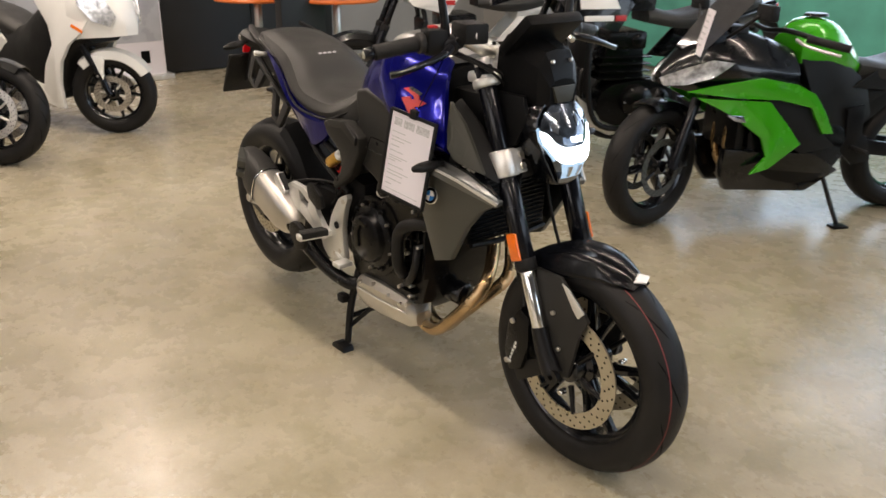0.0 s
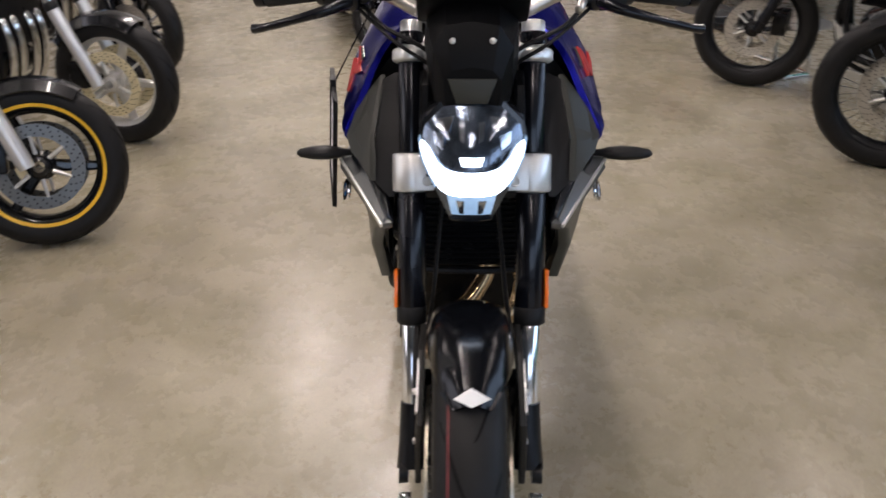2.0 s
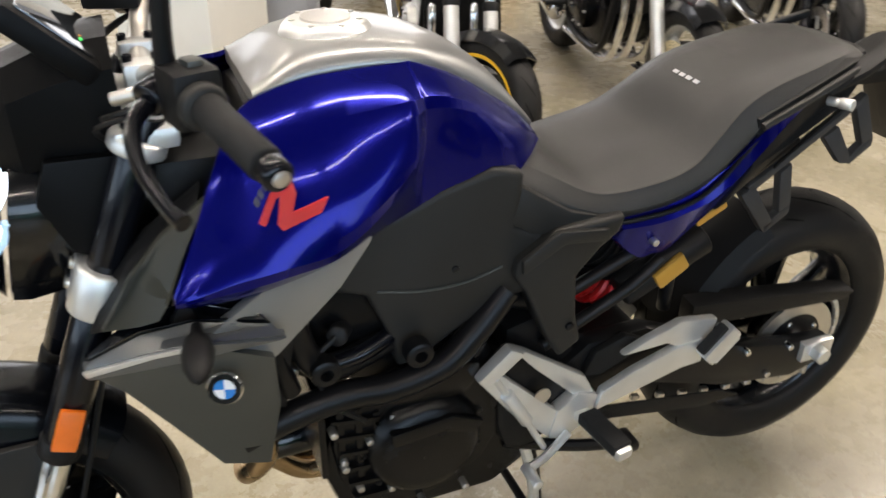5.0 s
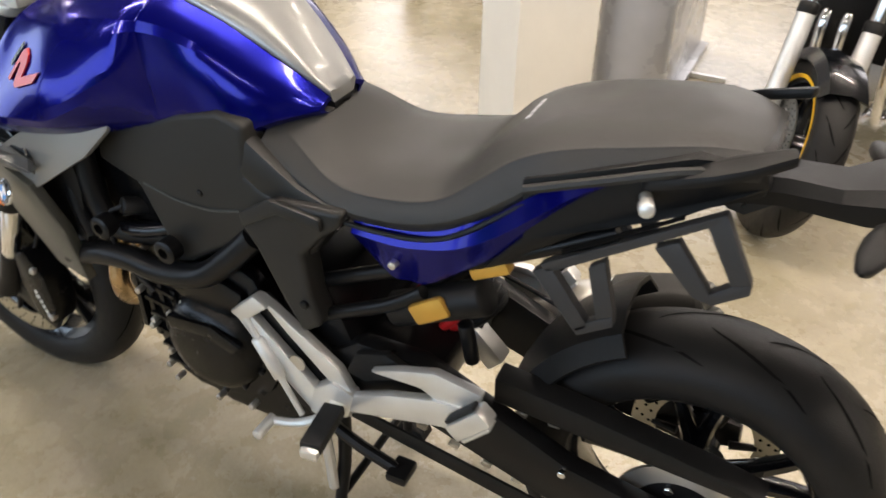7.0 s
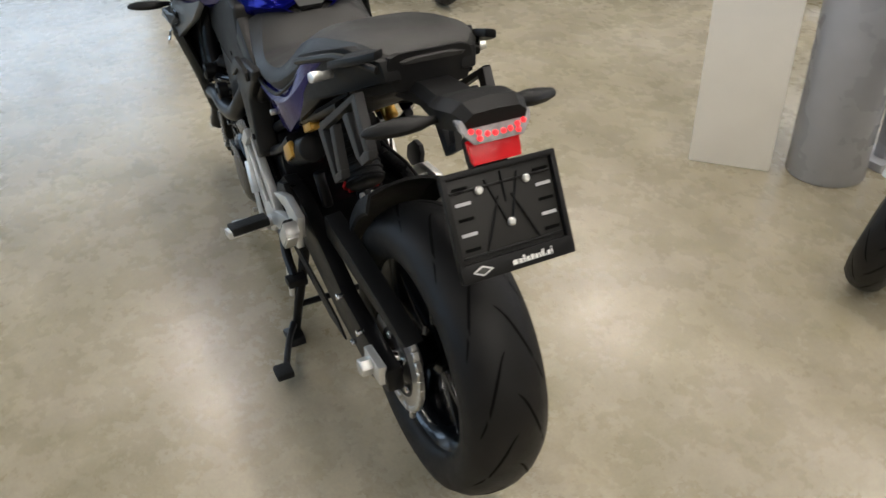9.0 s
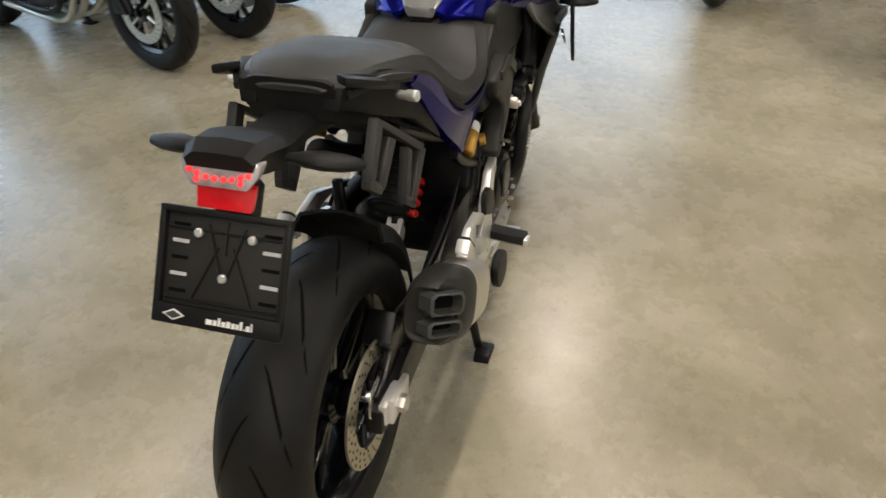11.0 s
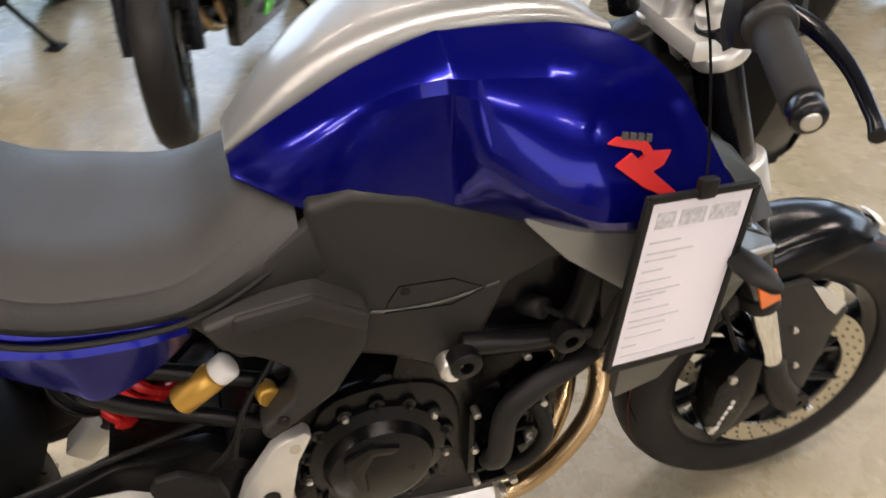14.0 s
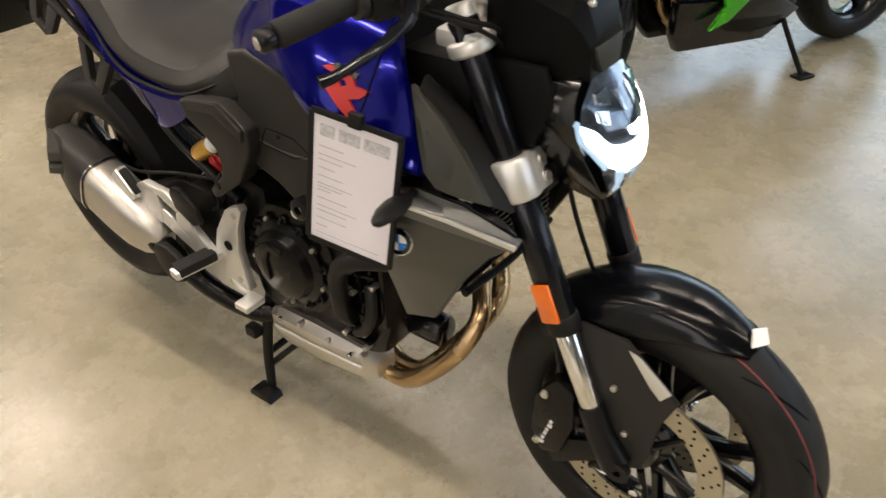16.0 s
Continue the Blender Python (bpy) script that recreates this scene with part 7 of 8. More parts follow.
C = other_bike("dark naked motorcycle parked in the back row", stand_at(-3.33, -0.47, 17, 0), 1.45, M_GLOSS, None, False, M_FORK, M_FORK, M_GLOSS, M_ENGINE, M_STEEL, M_STEEL, 0.30, 0.97, M_GLOSS, False, True, 0.80, 5, True, steer=30)
B2 = other_bike("dark motorcycle parked behind the naked ones", stand_at(-2.85, -1.85, 66, 0), 1.46, M_GLOSS, None, False, M_FORK, M_CHROME, M_GLOSS, M_ENGINE, M_CHROME, M_STEEL, 0.30, 0.97, M_GLOSS, False, True, 0.80, 5, True)
G = other_bike("black adventure motorcycle with wire wheels and luggage guards", stand_at(-1.49, 1.86, -117, 0), 1.53, M_FRAME, None, True, M_FORK, M_FORK, M_GLOSS, M_ENGINE, M_FRAME, M_STEEL, 0.335, 1.08, M_GLOSS, False, False, 0.86)
F = other_bike("white adventure motorcycle with black wheels", stand_at(-2.74, 1.66, -117, 0), 1.53, M_FRAME, None, True, M_FORK, M_FORK, M_WHITE, M_ENGINE, M_FRAME, M_STEEL, 0.335, 1.08, M_GLOSS, False, False, 0.86)
for b, p in ((G, M_GLOSS), (F, M_WHITE)):
    for s in (1, -1):
        part("tank_fairing", sheet([(-0.30, s * 0.10, 1.12), (-0.22, s * 0.13, 1.00), (-0.36, s * 0.21, 0.86), (-0.60, s * 0.20, 0.80), (-0.70, s * 0.17, 0.95), (-0.55, s * 0.17, 1.08)], (0, -0.025 * s, 0), 0.006), p, b, "side fairing")
        part("pale_panel", sheet([(-0.36, s * 0.165, 1.03), (-0.36, s * 0.205, 0.93), (-0.60, s * 0.20, 0.93), (-0.56, s * 0.182, 1.02)], (0, 0.004 * s, 0), 0.001), M_WHITE if p is M_GLOSS else M_DARKPL, b)
        part("name_bar", sheet([(-0.38, s * 0.216, 0.895), (-0.38, s * 0.219, 0.865), (-0.56, s * 0.212, 0.865), (-0.56, s * 0.209, 0.895)], (0, 0.004 * s, 0), 0.001), M_WHITE, b)
        part("name_end_bar", sheet([(-0.57, s * 0.209, 0.895), (-0.57, s * 0.212, 0.865), (-0.64, s * 0.20, 0.865), (-0.64, s * 0.197, 0.895)], (0, 0.006 * s, 0), 0.001), M_RED, b)
        part("hand_guard", sheet([(-0.44, s * 0.22, 1.22), (-0.38, s * 0.30, 1.20), (-0.44, s * 0.42, 1.18), (-0.46, s * 0.42, 1.13), (-0.40, s * 0.30, 1.14), (-0.45, s * 0.23, 1.17)], (-0.012, 0, 0), 0.004), M_BLACKPL, b)
        part("headlight", rod((-0.25, s * 0.065, 1.10), (-0.20, s * 0.065, 1.09), 0.058, 20), M_REFLECTOR, b)
    part("beak", skin([[Vector((x, y * w, z + (1 - y * y) * 0.022 - dz)) for y, dz in ((-1, 0), (-0.5, 0), (0, 0), (0.5, 0), (1, 0), (1, 0.022), (0, 0.022), (-1, 0.022))] for x, z, w in ((0.10, 0.955, 0.018), (0.02, 0.985, 0.050), (-0.10, 1.015, 0.078), (-0.24, 1.040, 0.100), (-0.34, 1.050, 0.085))]), p, b, "pointed front beak")
    part("wind_screen", sheet([(-0.22, 0.10, 1.16), (-0.22, -0.10, 1.16), (-0.38, -0.08, 1.42), (-0.38, 0.08, 1.42)], (-0.006, 0, 0), 0.002), M_SMOKE, b)
    part("skid_plate", slab([(-0.40, 0.44), (-0.46, 0.26), (-0.62, 0.19), (-0.95, 0.22), (-0.95, 0.26), (-0.62, 0.26)], -0.14, 0.14, 0.008), M_ALU, b, "drilled aluminium skid plate")

# green sports tourer
def sport_tourer(at):
    b = thing("motorcycle", "lime green and black sports motorcycle with half fairing", "motorcycle", "parked motorcycles", at=at)
    turn = pose(-0.04, 0, 0, 0, 0, 24) @ pose(0.04, 0, 0)
    fwl = wheel(b, turn @ pose(0, 0, 0.30, 0, 20), 0.214, 0.30, 0.060, 3, False, M_GLOSS, None, (12, 0.4, 0.12, 0.8, 0.004), False, "front_wheel")
    for s in (1, -1):
        brake_disc(fwl, 0.068 * s, 0.140, 0.108, M_GREYPANEL, M_FRAME)
    wheel(b, pose(-1.41, 0, 0.31, 0, 10), 0.216, 0.31, 0.080, 3, False, M_GLOSS, None, (10, 0.5, 0.1, 0.8, 0.004), False, "rear_wheel")
    for s in (1, -1):
        part("fork_leg", moved(tube([(-0.03, s * 0.105, 0.30), (-0.06, s * 0.105, 0.38), (-0.16, s * 0.105, 0.62)], [0.026, 0.028, 0.024], 12), turn), M_FORK, b, "black fork leg")
        part("brake_caliper", moved(box(-0.16, -0.09, s * 0.075 - 0.028, s * 0.075 + 0.028, 0.29, 0.40, 0.012), turn), M_ENGINE, b)
        part("green_blade", sheet([(-0.09, s * 0.13, 0.665), (-0.20, s * 0.185, 0.700), (-0.41, s * 0.215, 0.735), (-0.60, s * 0.215, 0.700), (-0.71, s * 0.205, 0.650), (-0.79, s * 0.200, 0.555), (-0.85, s * 0.195, 0.455), (-0.79, s * 0.195, 0.455), (-0.70, s * 0.205, 0.585), (-0.52, s * 0.215, 0.630), (-0.30, s * 0.205, 0.645)], (0, -0.022 * s, 0), 0.006), M_GREEN, b, "lime green upper fairing blade")
        part("green_panel", sheet([(-0.13, s * 0.150, 0.642), (-0.30, s * 0.205, 0.636), (-0.47, s * 0.215, 0.625), (-0.57, s * 0.222, 0.52), (-0.66, s * 0.222, 0.42), (-0.51, s * 0.215, 0.305), (-0.42, s * 0.210, 0.280), (-0.49, s * 0.215, 0.365), (-0.45, s * 0.215, 0.455), (-0.29, s * 0.205, 0.565)], (0, -0.020 * s, 0), 0.006), M_GREEN, b, "lime green lower fairing panel")
        part("dark_fairing", sheet([(-0.46, s * 0.198, 0.64), (-0.72, s * 0.190, 0.60), (-0.80, s * 0.180, 0.46), (-0.90, s * 0.165, 0.38), (-0.70, s * 0.180, 0.36), (-0.55, s * 0.195, 0.46)], (0, -0.03 * s, 0), 0.006), M_BLACKPL, b, "black inner fairing")
        part("belly_pan", sheet([(-0.30, s * 0.165, 0.40), (-0.50, s * 0.185, 0.38), (-0.78, s * 0.175, 0.36), (-0.95, s * 0.155, 0.26), (-0.80, s * 0.125, 0.15), (-0.36, s * 0.115, 0.18), (-0.31, s * 0.14, 0.26)], (0, -0.05 * s, 0), 0.012), M_GLOSS, b, "black belly fairing")
        part("headlight", sheet([(0.012, s * 0.040, 0.722), (-0.060, s * 0.108, 0.766), (-0.175, s * 0.166, 0.812), (-0.27, s * 0.194, 0.800), (-0.18, s * 0.182, 0.735), (-0.08, s * 0.130, 0.698), (-0.005, s * 0.058, 0.685)], (-0.02, -0.01 * s, 0), 0.005), M_CLEARLENS, b, "clear headlight lens")
        part("front_indicator", sheet([(-0.25, s * 0.212, 0.575), (-0.33, s * 0.222, 0.570), (-0.35, s * 0.222, 0.535), (-0.29, s * 0.216, 0.545)], (0, 0.008 * s, 0), 0.003), M_REFLECTOR, b, "clear indicator lens")
        part("mirror", join(rod((-0.26, s * 0.12, 0.90), (-0.33, s * 0.26, 1.02), 0.008), box(-0.36, -0.32, s * 0.28 - 0.06, s * 0.28 + 0.06, 0.99, 1.06, 0.014)), M_BLACKPL, b, "black mirror")
        part("grip", rod((-0.60, s * 0.22, 0.905), (-0.72, s * 0.36, 0.875), 0.018), M_GRIP, b)
        part("lever", tube([(-0.56, s * 0.20, 0.90), (-0.56, s * 0.28, 0.88), (-0.66, s * 0.38, 0.85)], 0.007, 8, 3), M_ALU, b)
        part("frame_spar", tube([(-0.45, s * 0.08, 0.78), (-0.70, s * 0.12, 0.66), (-0.95, s * 0.12, 0.54), (-1.02, s * 0.12, 0.42)], 0.016, 8, 4), M_FRAME, b)
        part("swingarm", slab([(-0.98, 0.42), (-1.46, 0.34), (-1.46, 0.28), (-0.98, 0.34)], s * 0.115 - 0.018, s * 0.115 + 0.018, 0.008), M_FRAME, b)
        part("foot_peg", rod((-1.0, s * 0.15, 0.37), (-1.0, s * 0.26, 0.37), 0.013), M_GRIP, b)
        part("peg_plate", slab([(-0.94, 0.56), (-1.03, 0.58), (-1.06, 0.36), (-0.97, 0.34)], s * 0.145 - 0.008, s * 0.145 + 0.008, 0.004), M_FRAME, b)
        part("side_panel", sheet([(-0.96, s * 0.13, 0.66), (-1.08, s * 0.13, 0.74), (-1.30, s * 0.11, 0.78), (-1.16, s * 0.12, 0.64)], (0, -0.03 * s, 0), 0.006), M_BLACKPL, b)
    part("nose_cowl", half_loft([(-0.005, [(0, 0.745), (0.018, 0.742), (0.034, 0.722), (0.020, 0.690)]), (-0.10, [(0, 0.850), (0.050, 0.835), (0.092, 0.765), (0.060, 0.665)]), (-0.22, [(0, 0.925), (0.080, 0.905), (0.150, 0.790), (0.120, 0.640)]),
        (-0.40, [(0, 0.925), (0.100, 0.905), (0.190, 0.770), (0.170, 0.640)]), (-0.62, [(0, 0.850), (0.100, 0.840), (0.185, 0.745), (0.170, 0.620)])], 3, 3), M_GLOSS, b, "gloss black nose cowl", 30)
    part("fuel_tank", half_loft([(-0.66, [(0, 0.90), (0.06, 0.895), (0.11, 0.86), (0.12, 0.78)]), (-0.73, [(0, 0.970), (0.08, 0.958), (0.140, 0.90), (0.13, 0.78)]), (-0.84, [(0, 0.965), (0.085, 0.950), (0.150, 0.87), (0.12, 0.76)]), (-0.94, [(0, 0.890), (0.07, 0.876), (0.125, 0.80), (0.10, 0.72)]), (-1.02, [(0, 0.80), (0.05, 0.790), (0.09, 0.75), (0.08, 0.70)])], 4, 3), M_GREEN, b, "lime green fuel tank", 24)
    for s in (1, -1):
        part("knee_cover", sheet([(-0.66, s * 0.128, 0.80), (-0.80, s * 0.140, 0.79), (-0.95, s * 0.120, 0.75), (-1.05, s * 0.115, 0.68), (-1.10, s * 0.125, 0.52), (-1.00, s * 0.140, 0.40), (-0.86, s * 0.150, 0.46), (-0.72, s * 0.165, 0.64)], (0, -0.05 * s, 0), 0.010), M_BLACKPL, b, "black frame cover")
        part("heel_plate", sheet([(-0.98, s * 0.150, 0.46), (-1.08, s * 0.155, 0.42), (-1.12, s * 0.155, 0.30), (-1.02, s * 0.150, 0.28), (-0.93, s * 0.150, 0.36)], (0, -0.012 * s, 0), 0.004), M_FRAME, b)
    part("rear_hugger", slab([(-1.02, 0.50), (-1.10, 0.62), (-1.26, 0.66), (-1.40, 0.67), (-1.26, 0.60), (-1.12, 0.48)], -0.09, 0.09, 0.010), M_BLACKPL, b)
    part("under_tray", slab([(-0.98, 0.62), (-1.20, 0.70), (-1.48, 0.76), (-1.40, 0.68), (-1.18, 0.62), (-1.04, 0.54)], -0.10, 0.10, 0.012), M_BLACKPL, b)
    part("filler_cap", spin([(0.0, 0.995), (0.05, 0.993), (0.056, 0.98), (0.0, 0.97)], (-0.79, 0, 0), 24, False, None, "z"), M_FRAME, b)
    part("seat", half_loft([(-1.00, [(0, 0.80), (0.06, 0.795), (0.11, 0.76), (0.10, 0.71)]), (-1.20, [(0, 0.765), (0.09, 0.765), (0.145, 0.74), (0.13, 0.69)]), (-1.38, [(0, 0.82), (0.08, 0.815), (0.12, 0.78), (0.11, 0.73)]), (-1.62, [(0, 0.87), (0.07, 0.865), (0.10, 0.84), (0.08, 0.80)])], 4, 3), M_SEAT, b, "black stepped seat")
    part("tail_unit", half_loft([(-1.22, [(0, 0.72), (0.10, 0.71), (0.12, 0.66), (0.08, 0.60)]), (-1.50, [(0, 0.79), (0.08, 0.78), (0.10, 0.74), (0.06, 0.69)]), (-1.72, [(0, 0.85), (0.04, 0.845), (0.05, 0.82), (0.04, 0.79)])], 3, 2), M_GREEN, b, "green tail")
    part("tail_light", box(-1.745, -1.71, -0.045, 0.045, 0.80, 0.84, 0.006), M_REDREFGLOW, b)
    part("engine", join(slab([(-0.90, 0.24), (-0.98, 0.42), (-0.84, 0.52), (-0.52, 0.58), (-0.42, 0.46), (-0.48, 0.28), (-0.70, 0.20)], -0.15, 0.15, 0.02, 2), box(-0.66, -0.46, -0.14, 0.14, 0.50, 0.70, 0.02)), M_ENGINE, b, "black engine block")
    part("radiator", box(-0.40, -0.36, -0.15, 0.15, 0.38, 0.64, 0.006), M_FRAME, b)
    for y in (-0.05, 0.05):
        part("header_pipe", tube([(-0.44, y, 0.55), (-0.38, y, 0.48), (-0.38, y, 0.36), (-0.44, y, 0.24), (-0.56, y, 0.17), (-0.80, y, 0.17)], 0.020, 10, 5), M_COPPER, b, "exhaust header pipe")
    part("silencer", rod((-0.82, -0.10, 0.20), (-1.06, -0.15, 0.22), 0.06, 16), M_STEEL, b)
    part("handlebar", tube([(-0.66, -0.30, 0.89), (-0.56, -0.14, 0.93), (-0.54, 0.0, 0.92), (-0.56, 0.14, 0.93), (-0.66, 0.30, 0.89)], 0.012, 10, 4), M_FRAME, b)
    part("wind_screen", skin([[Vector((x - abs(y) * 0.06, y * w, z - abs(y) * 0.05)) for y in (-1, -0.6, 0, 0.6, 1)] for x, z, w in ((-0.08, 0.86, 0.09), (-0.18, 0.98, 0.13), (-0.30, 1.10, 0.13), (-0.38, 1.17, 0.11))], False, False), M_SMOKE, b, "smoked wind screen")
    part("dash", box(-0.40, -0.30, -0.08, 0.08, 0.88, 0.95, 0.02), M_BLACKPL, b)
    gr = []
    for a in range(74, 162, 8):
        c, s_ = math.cos(radians(a)), math.sin(radians(a))
        pr = [(0.285, -0.074), (0.312, -0.060), (0.324, 0), (0.312, 0.060), (0.285, 0.074)]
        pr = pr + [(r - 0.006, h * 0.95) for r, h in reversed(pr)]
        gr.append([Vector((r * c, h, 0.30 + r * s_)) for r, h in pr])
    part("front_mudguard", moved(skin(gr), turn), M_GLOSS, b, "gloss black front mudguard")
    part("side_stand", tube([(-0.88, 0.12, 0.25), (-0.90, 0.19, 0.12), (-0.92, 0.25, 0.012)], 0.011, 8, 3), M_FRAME, b, "lowered side stand")
    part("stand_foot", box(-0.96, -0.88, 0.23, 0.29, 0.0, 0.012, 0.004), M_FRAME, b)
    return b


K = sport_tourer(stand_at(-0.315, 1.695, -116.5, 0))
tag(K, -0.14, 0.13, 0.93, False)

I1 = other_bike("dark touring motorcycle with bright brake discs", stand_at(1.60, 1.97, -107, 0), 1.46, M_GLOSS, None, False, M_FORK, M_FORK, M_GLOSS, M_ENGINE, M_STEEL, M_STEEL, 0.30, 0.98, M_GLOSS, False, True, 0.80, 5, True)
J1 = copy_thing(I1, stand_at(2.16, 1.84, -106))
copy_thing(I1, stand_at(3.42, -0.72, 165))
copy_thing(C, stand_at(2.46, -1.64, 140))
L1 = copy_thing(C, stand_at(-0.72, -3.62, 55))
copy_thing(B, stand_at(1.52, -3.62, 80))
copy_thing(C, stand_at(2.85, 1.9, -105))

# white scooter
def scooter(at):
    b = thing("scooter", "white and black maxi scooter with a white front mudguard", "scooter", at=at)
    turn = pose(0, 0, 0, 0, 0, 34)
    w = wheel(b, turn @ pose(0, 0, 0.275, 0, 12), 0.19, 0.275, 0.058, 5, True, M_GLOSS, None, (12, 0.4, 0.12, 0.8, 0.003), False, "front_wheel")
    brake_disc(w, -0.062, 0.12, 0.082, M_STEEL, M_ALU)
    brake_disc(w, 0.062, 0.12, 0.082, M_STEEL, M_ALU)
    wheel(b, pose(-1.5, 0, 0.265, 0, 12), 0.18, 0.265, 0.065, 5, True, M_GLOSS, None, None, False, "rear_wheel")
    for s in (1, -1):
        part("fork_leg", moved(tube([(-0.01, s * 0.085, 0.275), (-0.05, s * 0.085, 0.38), (-0.15, s * 0.08, 0.60)], 0.022, 10), turn), M_FORK, b)
        part("leg_shield", sheet([(0.08, s * 0.13, 0.94), (0.06, s * 0.175, 0.78), (-0.02, s * 0.20, 0.68), (-0.14, s * 0.21, 0.60), (-0.23, s * 0.215, 0.48), (-0.27, s * 0.215, 0.33), (-0.26, s * 0.215, 0.17), (-0.34, s * 0.21, 0.17), (-0.44, s * 0.215, 0.30), (-0.38, s * 0.22, 0.46), (-0.28, s * 0.22, 0.60), (-0.30, s * 0.215, 0.72), (-0.44, s * 0.20, 0.90), (-0.16, s * 0.14, 1.04)], (0, -0.03 * s, 0), 0.010), M_WHITE, b, "white leg shield")
        part("side_skirt", sheet([(-0.30, s * 0.213, 0.17), (-0.80, s * 0.20, 0.27), (-1.02, s * 0.19, 0.42), (-0.90, s * 0.19, 0.42), (-0.42, s * 0.21, 0.31)], (0, -0.03 * s, 0), 0.008), M_WHITE, b)
        part("rear_cowl", sheet([(-0.80, s * 0.16, 0.56), (-1.10, s * 0.17, 0.74), (-1.62, s * 0.12, 0.86), (-1.66, s * 0.10, 0.78), (-1.30, s * 0.18, 0.56), (-0.95, s * 0.18, 0.46)], (0, -0.03 * s, 0), 0.010), M_WHITE, b)
        part("headlight", sheet([(0.218, s * 0.096, 0.79), (0.165, s * 0.138, 0.92), (-0.01, s * 0.194, 0.97), (0.01, s * 0.212, 0.86), (0.098, s * 0.192, 0.765), (0.190, s * 0.130, 0.725)], (-0.03, -0.02 * s, 0), 0.008), M_CLEARLENS, b, "clear headlight")
        part("indicator", sheet([(0.020, s * 0.203, 0.702), (-0.06, s * 0.217, 0.742), (-0.075, s * 0.219, 0.725), (0.012, s * 0.207, 0.684)], (0.004, 0.004 * s, 0), 0.002), M_ORANGE, b)
        part("grip", rod((-0.46, s * 0.24, 1.07), (-0.50, s * 0.36, 1.05), 0.017), M_GRIP, b)
    part("body_tunnel", half_loft([(-0.02, [(0, 0.80), (0.08, 0.78), (0.13, 0.70), (0.13, 0.64), (0.10, 0.61)]), (-0.20, [(0, 0.92), (0.10, 0.90), (0.16, 0.74), (0.17, 0.60), (0.12, 0.53)]), (-0.33, [(0, 0.92), (0.10, 0.90), (0.185, 0.74), (0.19, 0.40), (0.16, 0.24)]), (-0.50, [(0, 0.82), (0.11, 0.80), (0.18, 0.70), (0.20, 0.38), (0.17, 0.22)]), (-0.70, [(0, 0.70), (0.10, 0.68), (0.17, 0.58), (0.195, 0.36), (0.17, 0.22)]), (-0.95, [(0, 0.66), (0.10, 0.64), (0.16, 0.54), (0.18, 0.36), (0.16, 0.24)])], 4, 3), M_BLACKPL, b, "black inner body")
    part("apron", half_loft([(0.24, [(0, 0.80), (0.03, 0.79), (0.05, 0.74), (0.04, 0.67)]), (0.14, [(0, 0.96), (0.08, 0.93), (0.145, 0.82), (0.12, 0.66)]), (0.0, [(0, 1.06), (0.10, 1.01), (0.185, 0.86), (0.17, 0.65)]), (-0.14, [(0, 1.10), (0.11, 1.04), (0.18, 0.86), (0.17, 0.63)])], 3, 3), M_WHITE, b, "white front apron")
    part("seat", half_loft([(-0.72, [(0, 0.66), (0.06, 0.66), (0.11, 0.62), (0.12, 0.56)]), (-0.95, [(0, 0.76), (0.10, 0.76), (0.16, 0.72), (0.15, 0.66)]), (-1.25, [(0, 0.82), (0.11, 0.82), (0.16, 0.78), (0.15, 0.72)]), (-1.60, [(0, 0.90), (0.08, 0.90), (0.12, 0.86), (0.10, 0.82)])], 4, 3), M_SEAT, b, "black seat")
    part("wind_screen", skin([[Vector((x, y * w, z - abs(y) * 0.04)) for y in (-1, -0.5, 0, 0.5, 1)] for x, z, w in ((-0.06, 1.07, 0.16), (-0.18, 1.24, 0.18), (-0.27, 1.38, 0.14))], False, False), M_SMOKE, b)
    gr = []
    for a in range(30, 142, 8):
        c, s_ = math.cos(radians(a)), math.sin(radians(a))
        hw = 0.074
        pr = [(0.235, -hw), (0.285, -hw * 0.85), (0.300, 0), (0.285, hw * 0.85), (0.235, hw)]
        pr = pr + [(r - 0.006, h * 0.95) for r, h in reversed(pr)]
        gr.append([Vector((r * c, h, 0.275 + r * s_)) for r, h in pr])
    g = part("front_mudguard", moved(skin(gr), turn), M_WHITE, b, "white front mudguard")
    for s in (1, -1):
        part("guard_arm", moved(sheet([(-0.02, s * 0.09, 0.52), (-0.10, s * 0.09, 0.54), (-0.075, s * 0.105, 0.40), (-0.035, s * 0.105, 0.36)], (0, -0.02 * s, 0), 0.005), turn), M_WHITE, g)
    part("handlebar", tube([(-0.50, -0.36, 1.05), (-0.42, -0.18, 1.08), (-0.38, 0, 1.08), (-0.42, 0.18, 1.08), (-0.50, 0.36, 1.05)], 0.014, 10, 4), M_BLACKPL, b)
    part("engine", box(-1.45, -0.95, -0.12, 0.12, 0.20, 0.42, 0.03), M_ENGINE, b)
    part("silencer", rod((-1.20, -0.17, 0.27), (-1.68, -0.19, 0.36), 0.06, 18), M_STEEL, b)
    for s in (1, -1):
        part("stand_leg", tube([(-1.05, s * 0.10, 0.22), (-1.10, s * 0.16, 0.013)], 0.013, 8), M_FRAME, b)
    return b


scooter(stand_at(-3.69, 0.335, 22))

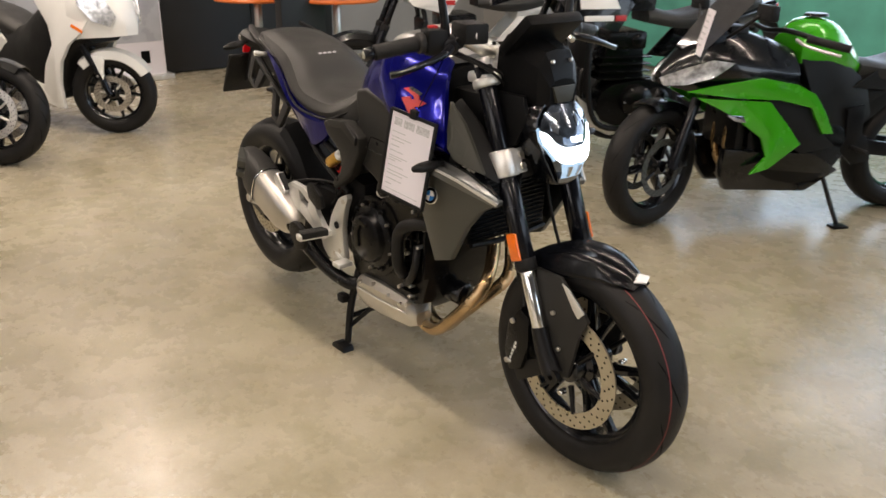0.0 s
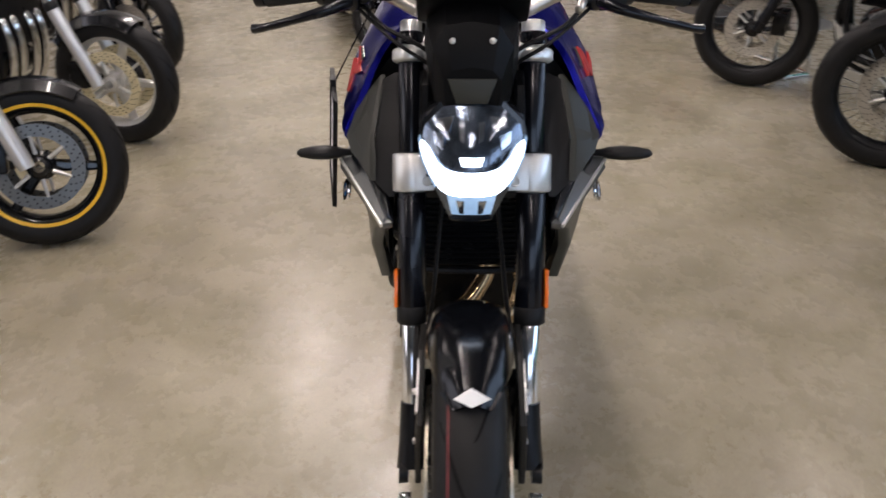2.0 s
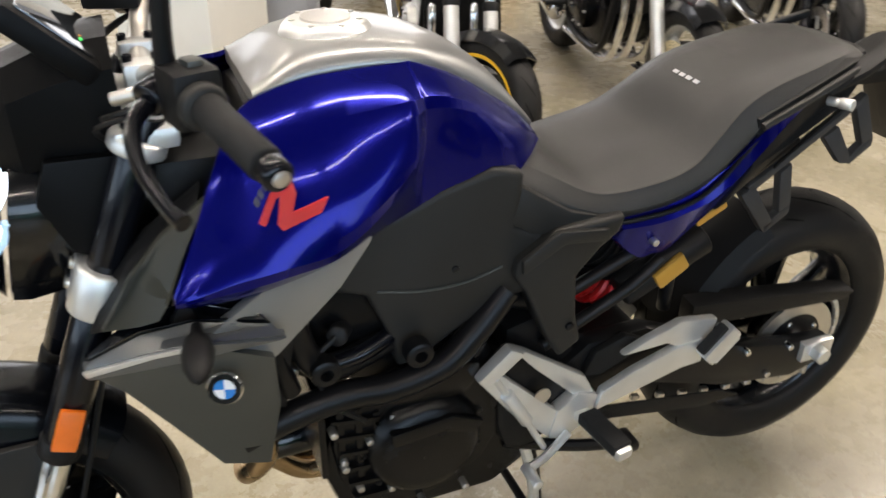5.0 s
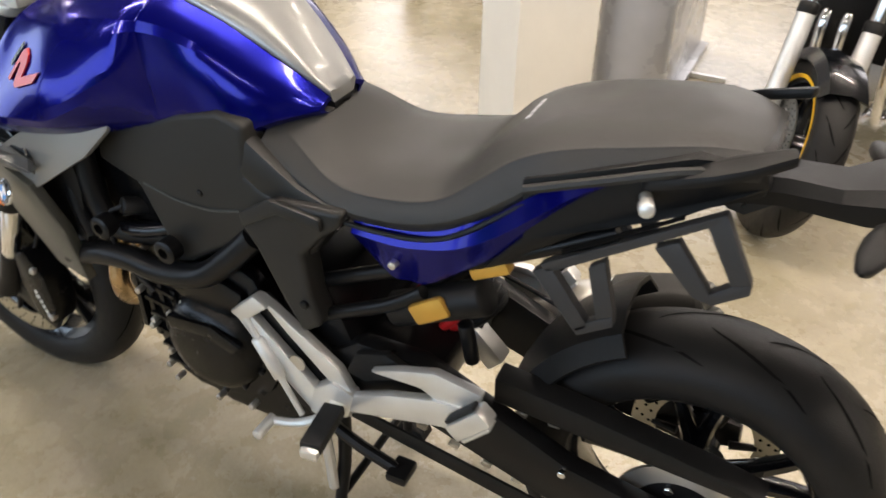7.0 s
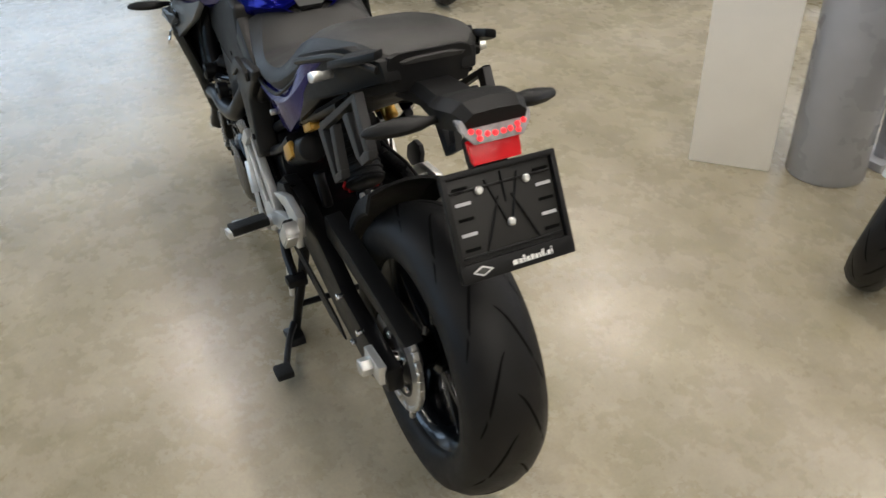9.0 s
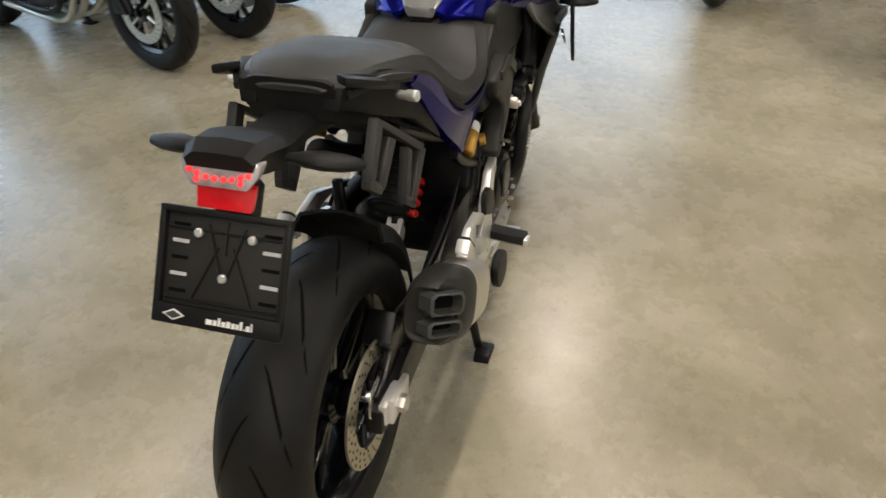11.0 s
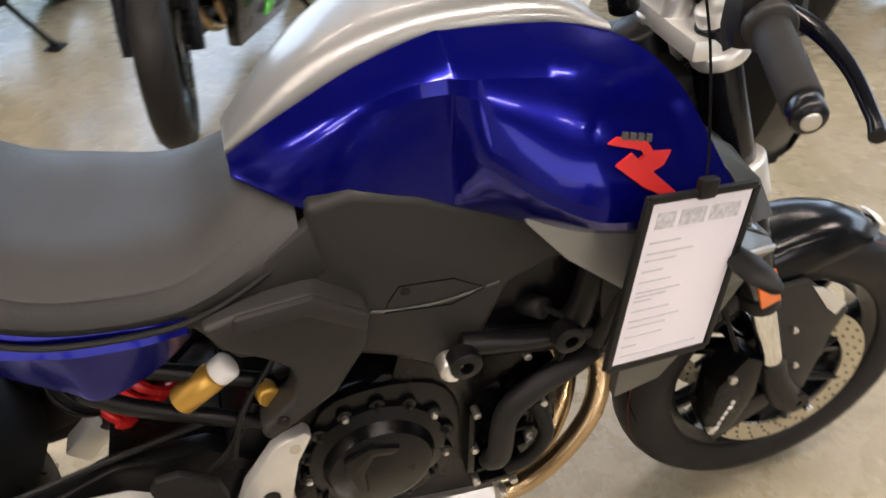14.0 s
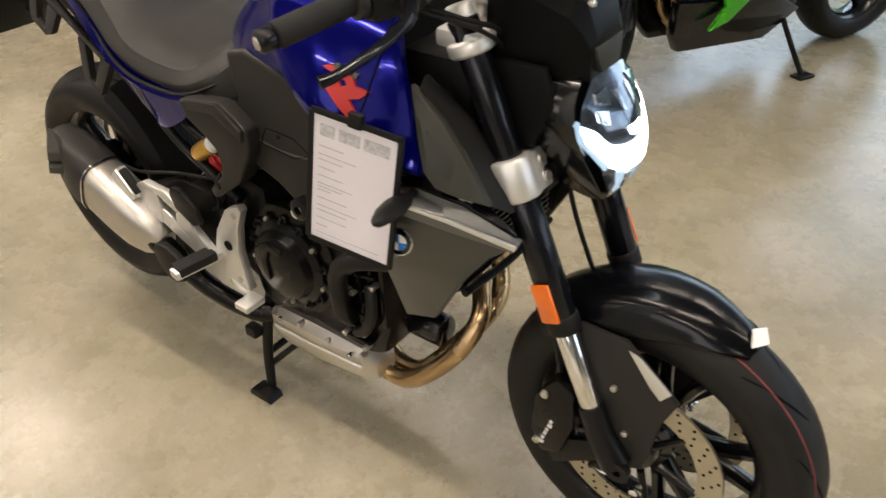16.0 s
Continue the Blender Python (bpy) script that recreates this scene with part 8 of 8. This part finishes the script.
# paddock stand beside the back row
pst = thing("paddock_stand", "bare steel paddock stand on the floor behind motorcycles", "stand", at=pose(-3.25, 1.75, 0.0, 0, 0, 28))
part("frame", tube([(0, -0.18, 0.016), (0.45, -0.14, 0.016), (0.45, 0.14, 0.016), (0, 0.18, 0.016)], 0.014, 8), M_CHROME, pst)
part("upright", rod((0.45, -0.14, 0.016), (0.40, -0.14, 0.42), 0.013), M_CHROME, pst)
part("upright", rod((0.45, 0.14, 0.016), (0.40, 0.14, 0.42), 0.013), M_CHROME, pst)

# banners and the table at the back
ban = thing("banner", "white standing banner with grey line of small print", "banner", at=pose(-5.52, 0.54, 0))
part("base", box(-0.10, 0.10, -0.50, 0.92, 0.0, 0.05, 0.010), M_ALU, ban)
part("cloth", box(-0.006, 0.006, -0.46, 0.88, 0.045, 2.05, 0.002), M_PAPER, ban, "printed banner cloth")
part("text_bar", box(0.0065, 0.0085, -0.30, 0.48, 0.155, 0.185, 0), M_INK, ban)
part("text_bar", box(0.0065, 0.0085, -0.30, -0.10, 0.215, 0.235, 0), M_INK, ban)
part("small_mark", box(0.0065, 0.0085, 0.66, 0.74, 0.15, 0.26, 0), M_GROOVE, ban)
part("grey_field", box(0.0065, 0.0085, -0.45, 0.87, 0.34, 1.9, 0), M_GREYPILLAR, ban)
tb = thing("table", "round table with an orange top and steel leg", "table", "orange tables", at=pose(-4.35, 2.55, 0))
part("tabletop", spin([(0.0, 0.72), (0.37, 0.72), (0.38, 0.735), (0.37, 0.75), (0.0, 0.75)], n=40, closed=False, axis="z"), M_TABLE, tb, "orange top")
part("leg", rod((0, 0, 0.02), (0, 0, 0.722), 0.035), M_STEEL, tb)
part("foot", spin([(0.0, 0.0), (0.26, 0.0), (0.26, 0.01), (0.05, 0.03), (0.0, 0.03)], n=32, closed=False, axis="z"), M_STEEL, tb)
copy_thing(tb, pose(-4.80, 2.02, 0))
mon = thing("screen_stand", "tall black display screen on a stand", "screen", at=pose(-4.25, 2.13, 0, 0, 0, 10))
part("screen", box(-0.04, 0.04, -0.24, 0.24, 0.30, 1.55, 0.008), M_DARKWALL, mon)
part("base", box(-0.20, 0.20, -0.26, 0.26, 0.0, 0.03, 0.008), M_FRAME, mon)
part("post", box(-0.03, 0.03, -0.05, 0.05, 0.03, 0.31, 0.004), M_FRAME, mon)

# teal picture boards along the side wall
for i in range(4):
    bd = thing("picture_board", "teal printed picture board on the wall", "board", "teal boards", at=pose(-3.6 + i * 2.3, WALL_Y1 - 0.03, 0))
    part("board", box(-1.05, 1.05, -0.02, 0.026, 0.03, 0.92, 0.004), M_TEAL, bd)
    part("edge", box(1.06, 1.16, -0.06, 0.026, 0.0, 0.94, 0.006), M_WHITE, bd)
crate = thing("cardboard_box", "plain brown cardboard box on the floor", "box", at=pose(-2.1, -4.45, 0, 0, 0, 12))
part("carton", box(-0.28, 0.28, -0.22, 0.22, 0, 0.45, 0.006), M_CARD, crate)
part("tape", box(-0.285, 0.285, -0.03, 0.03, 0.447, 0.4515, 0), M_GOLD, crate)
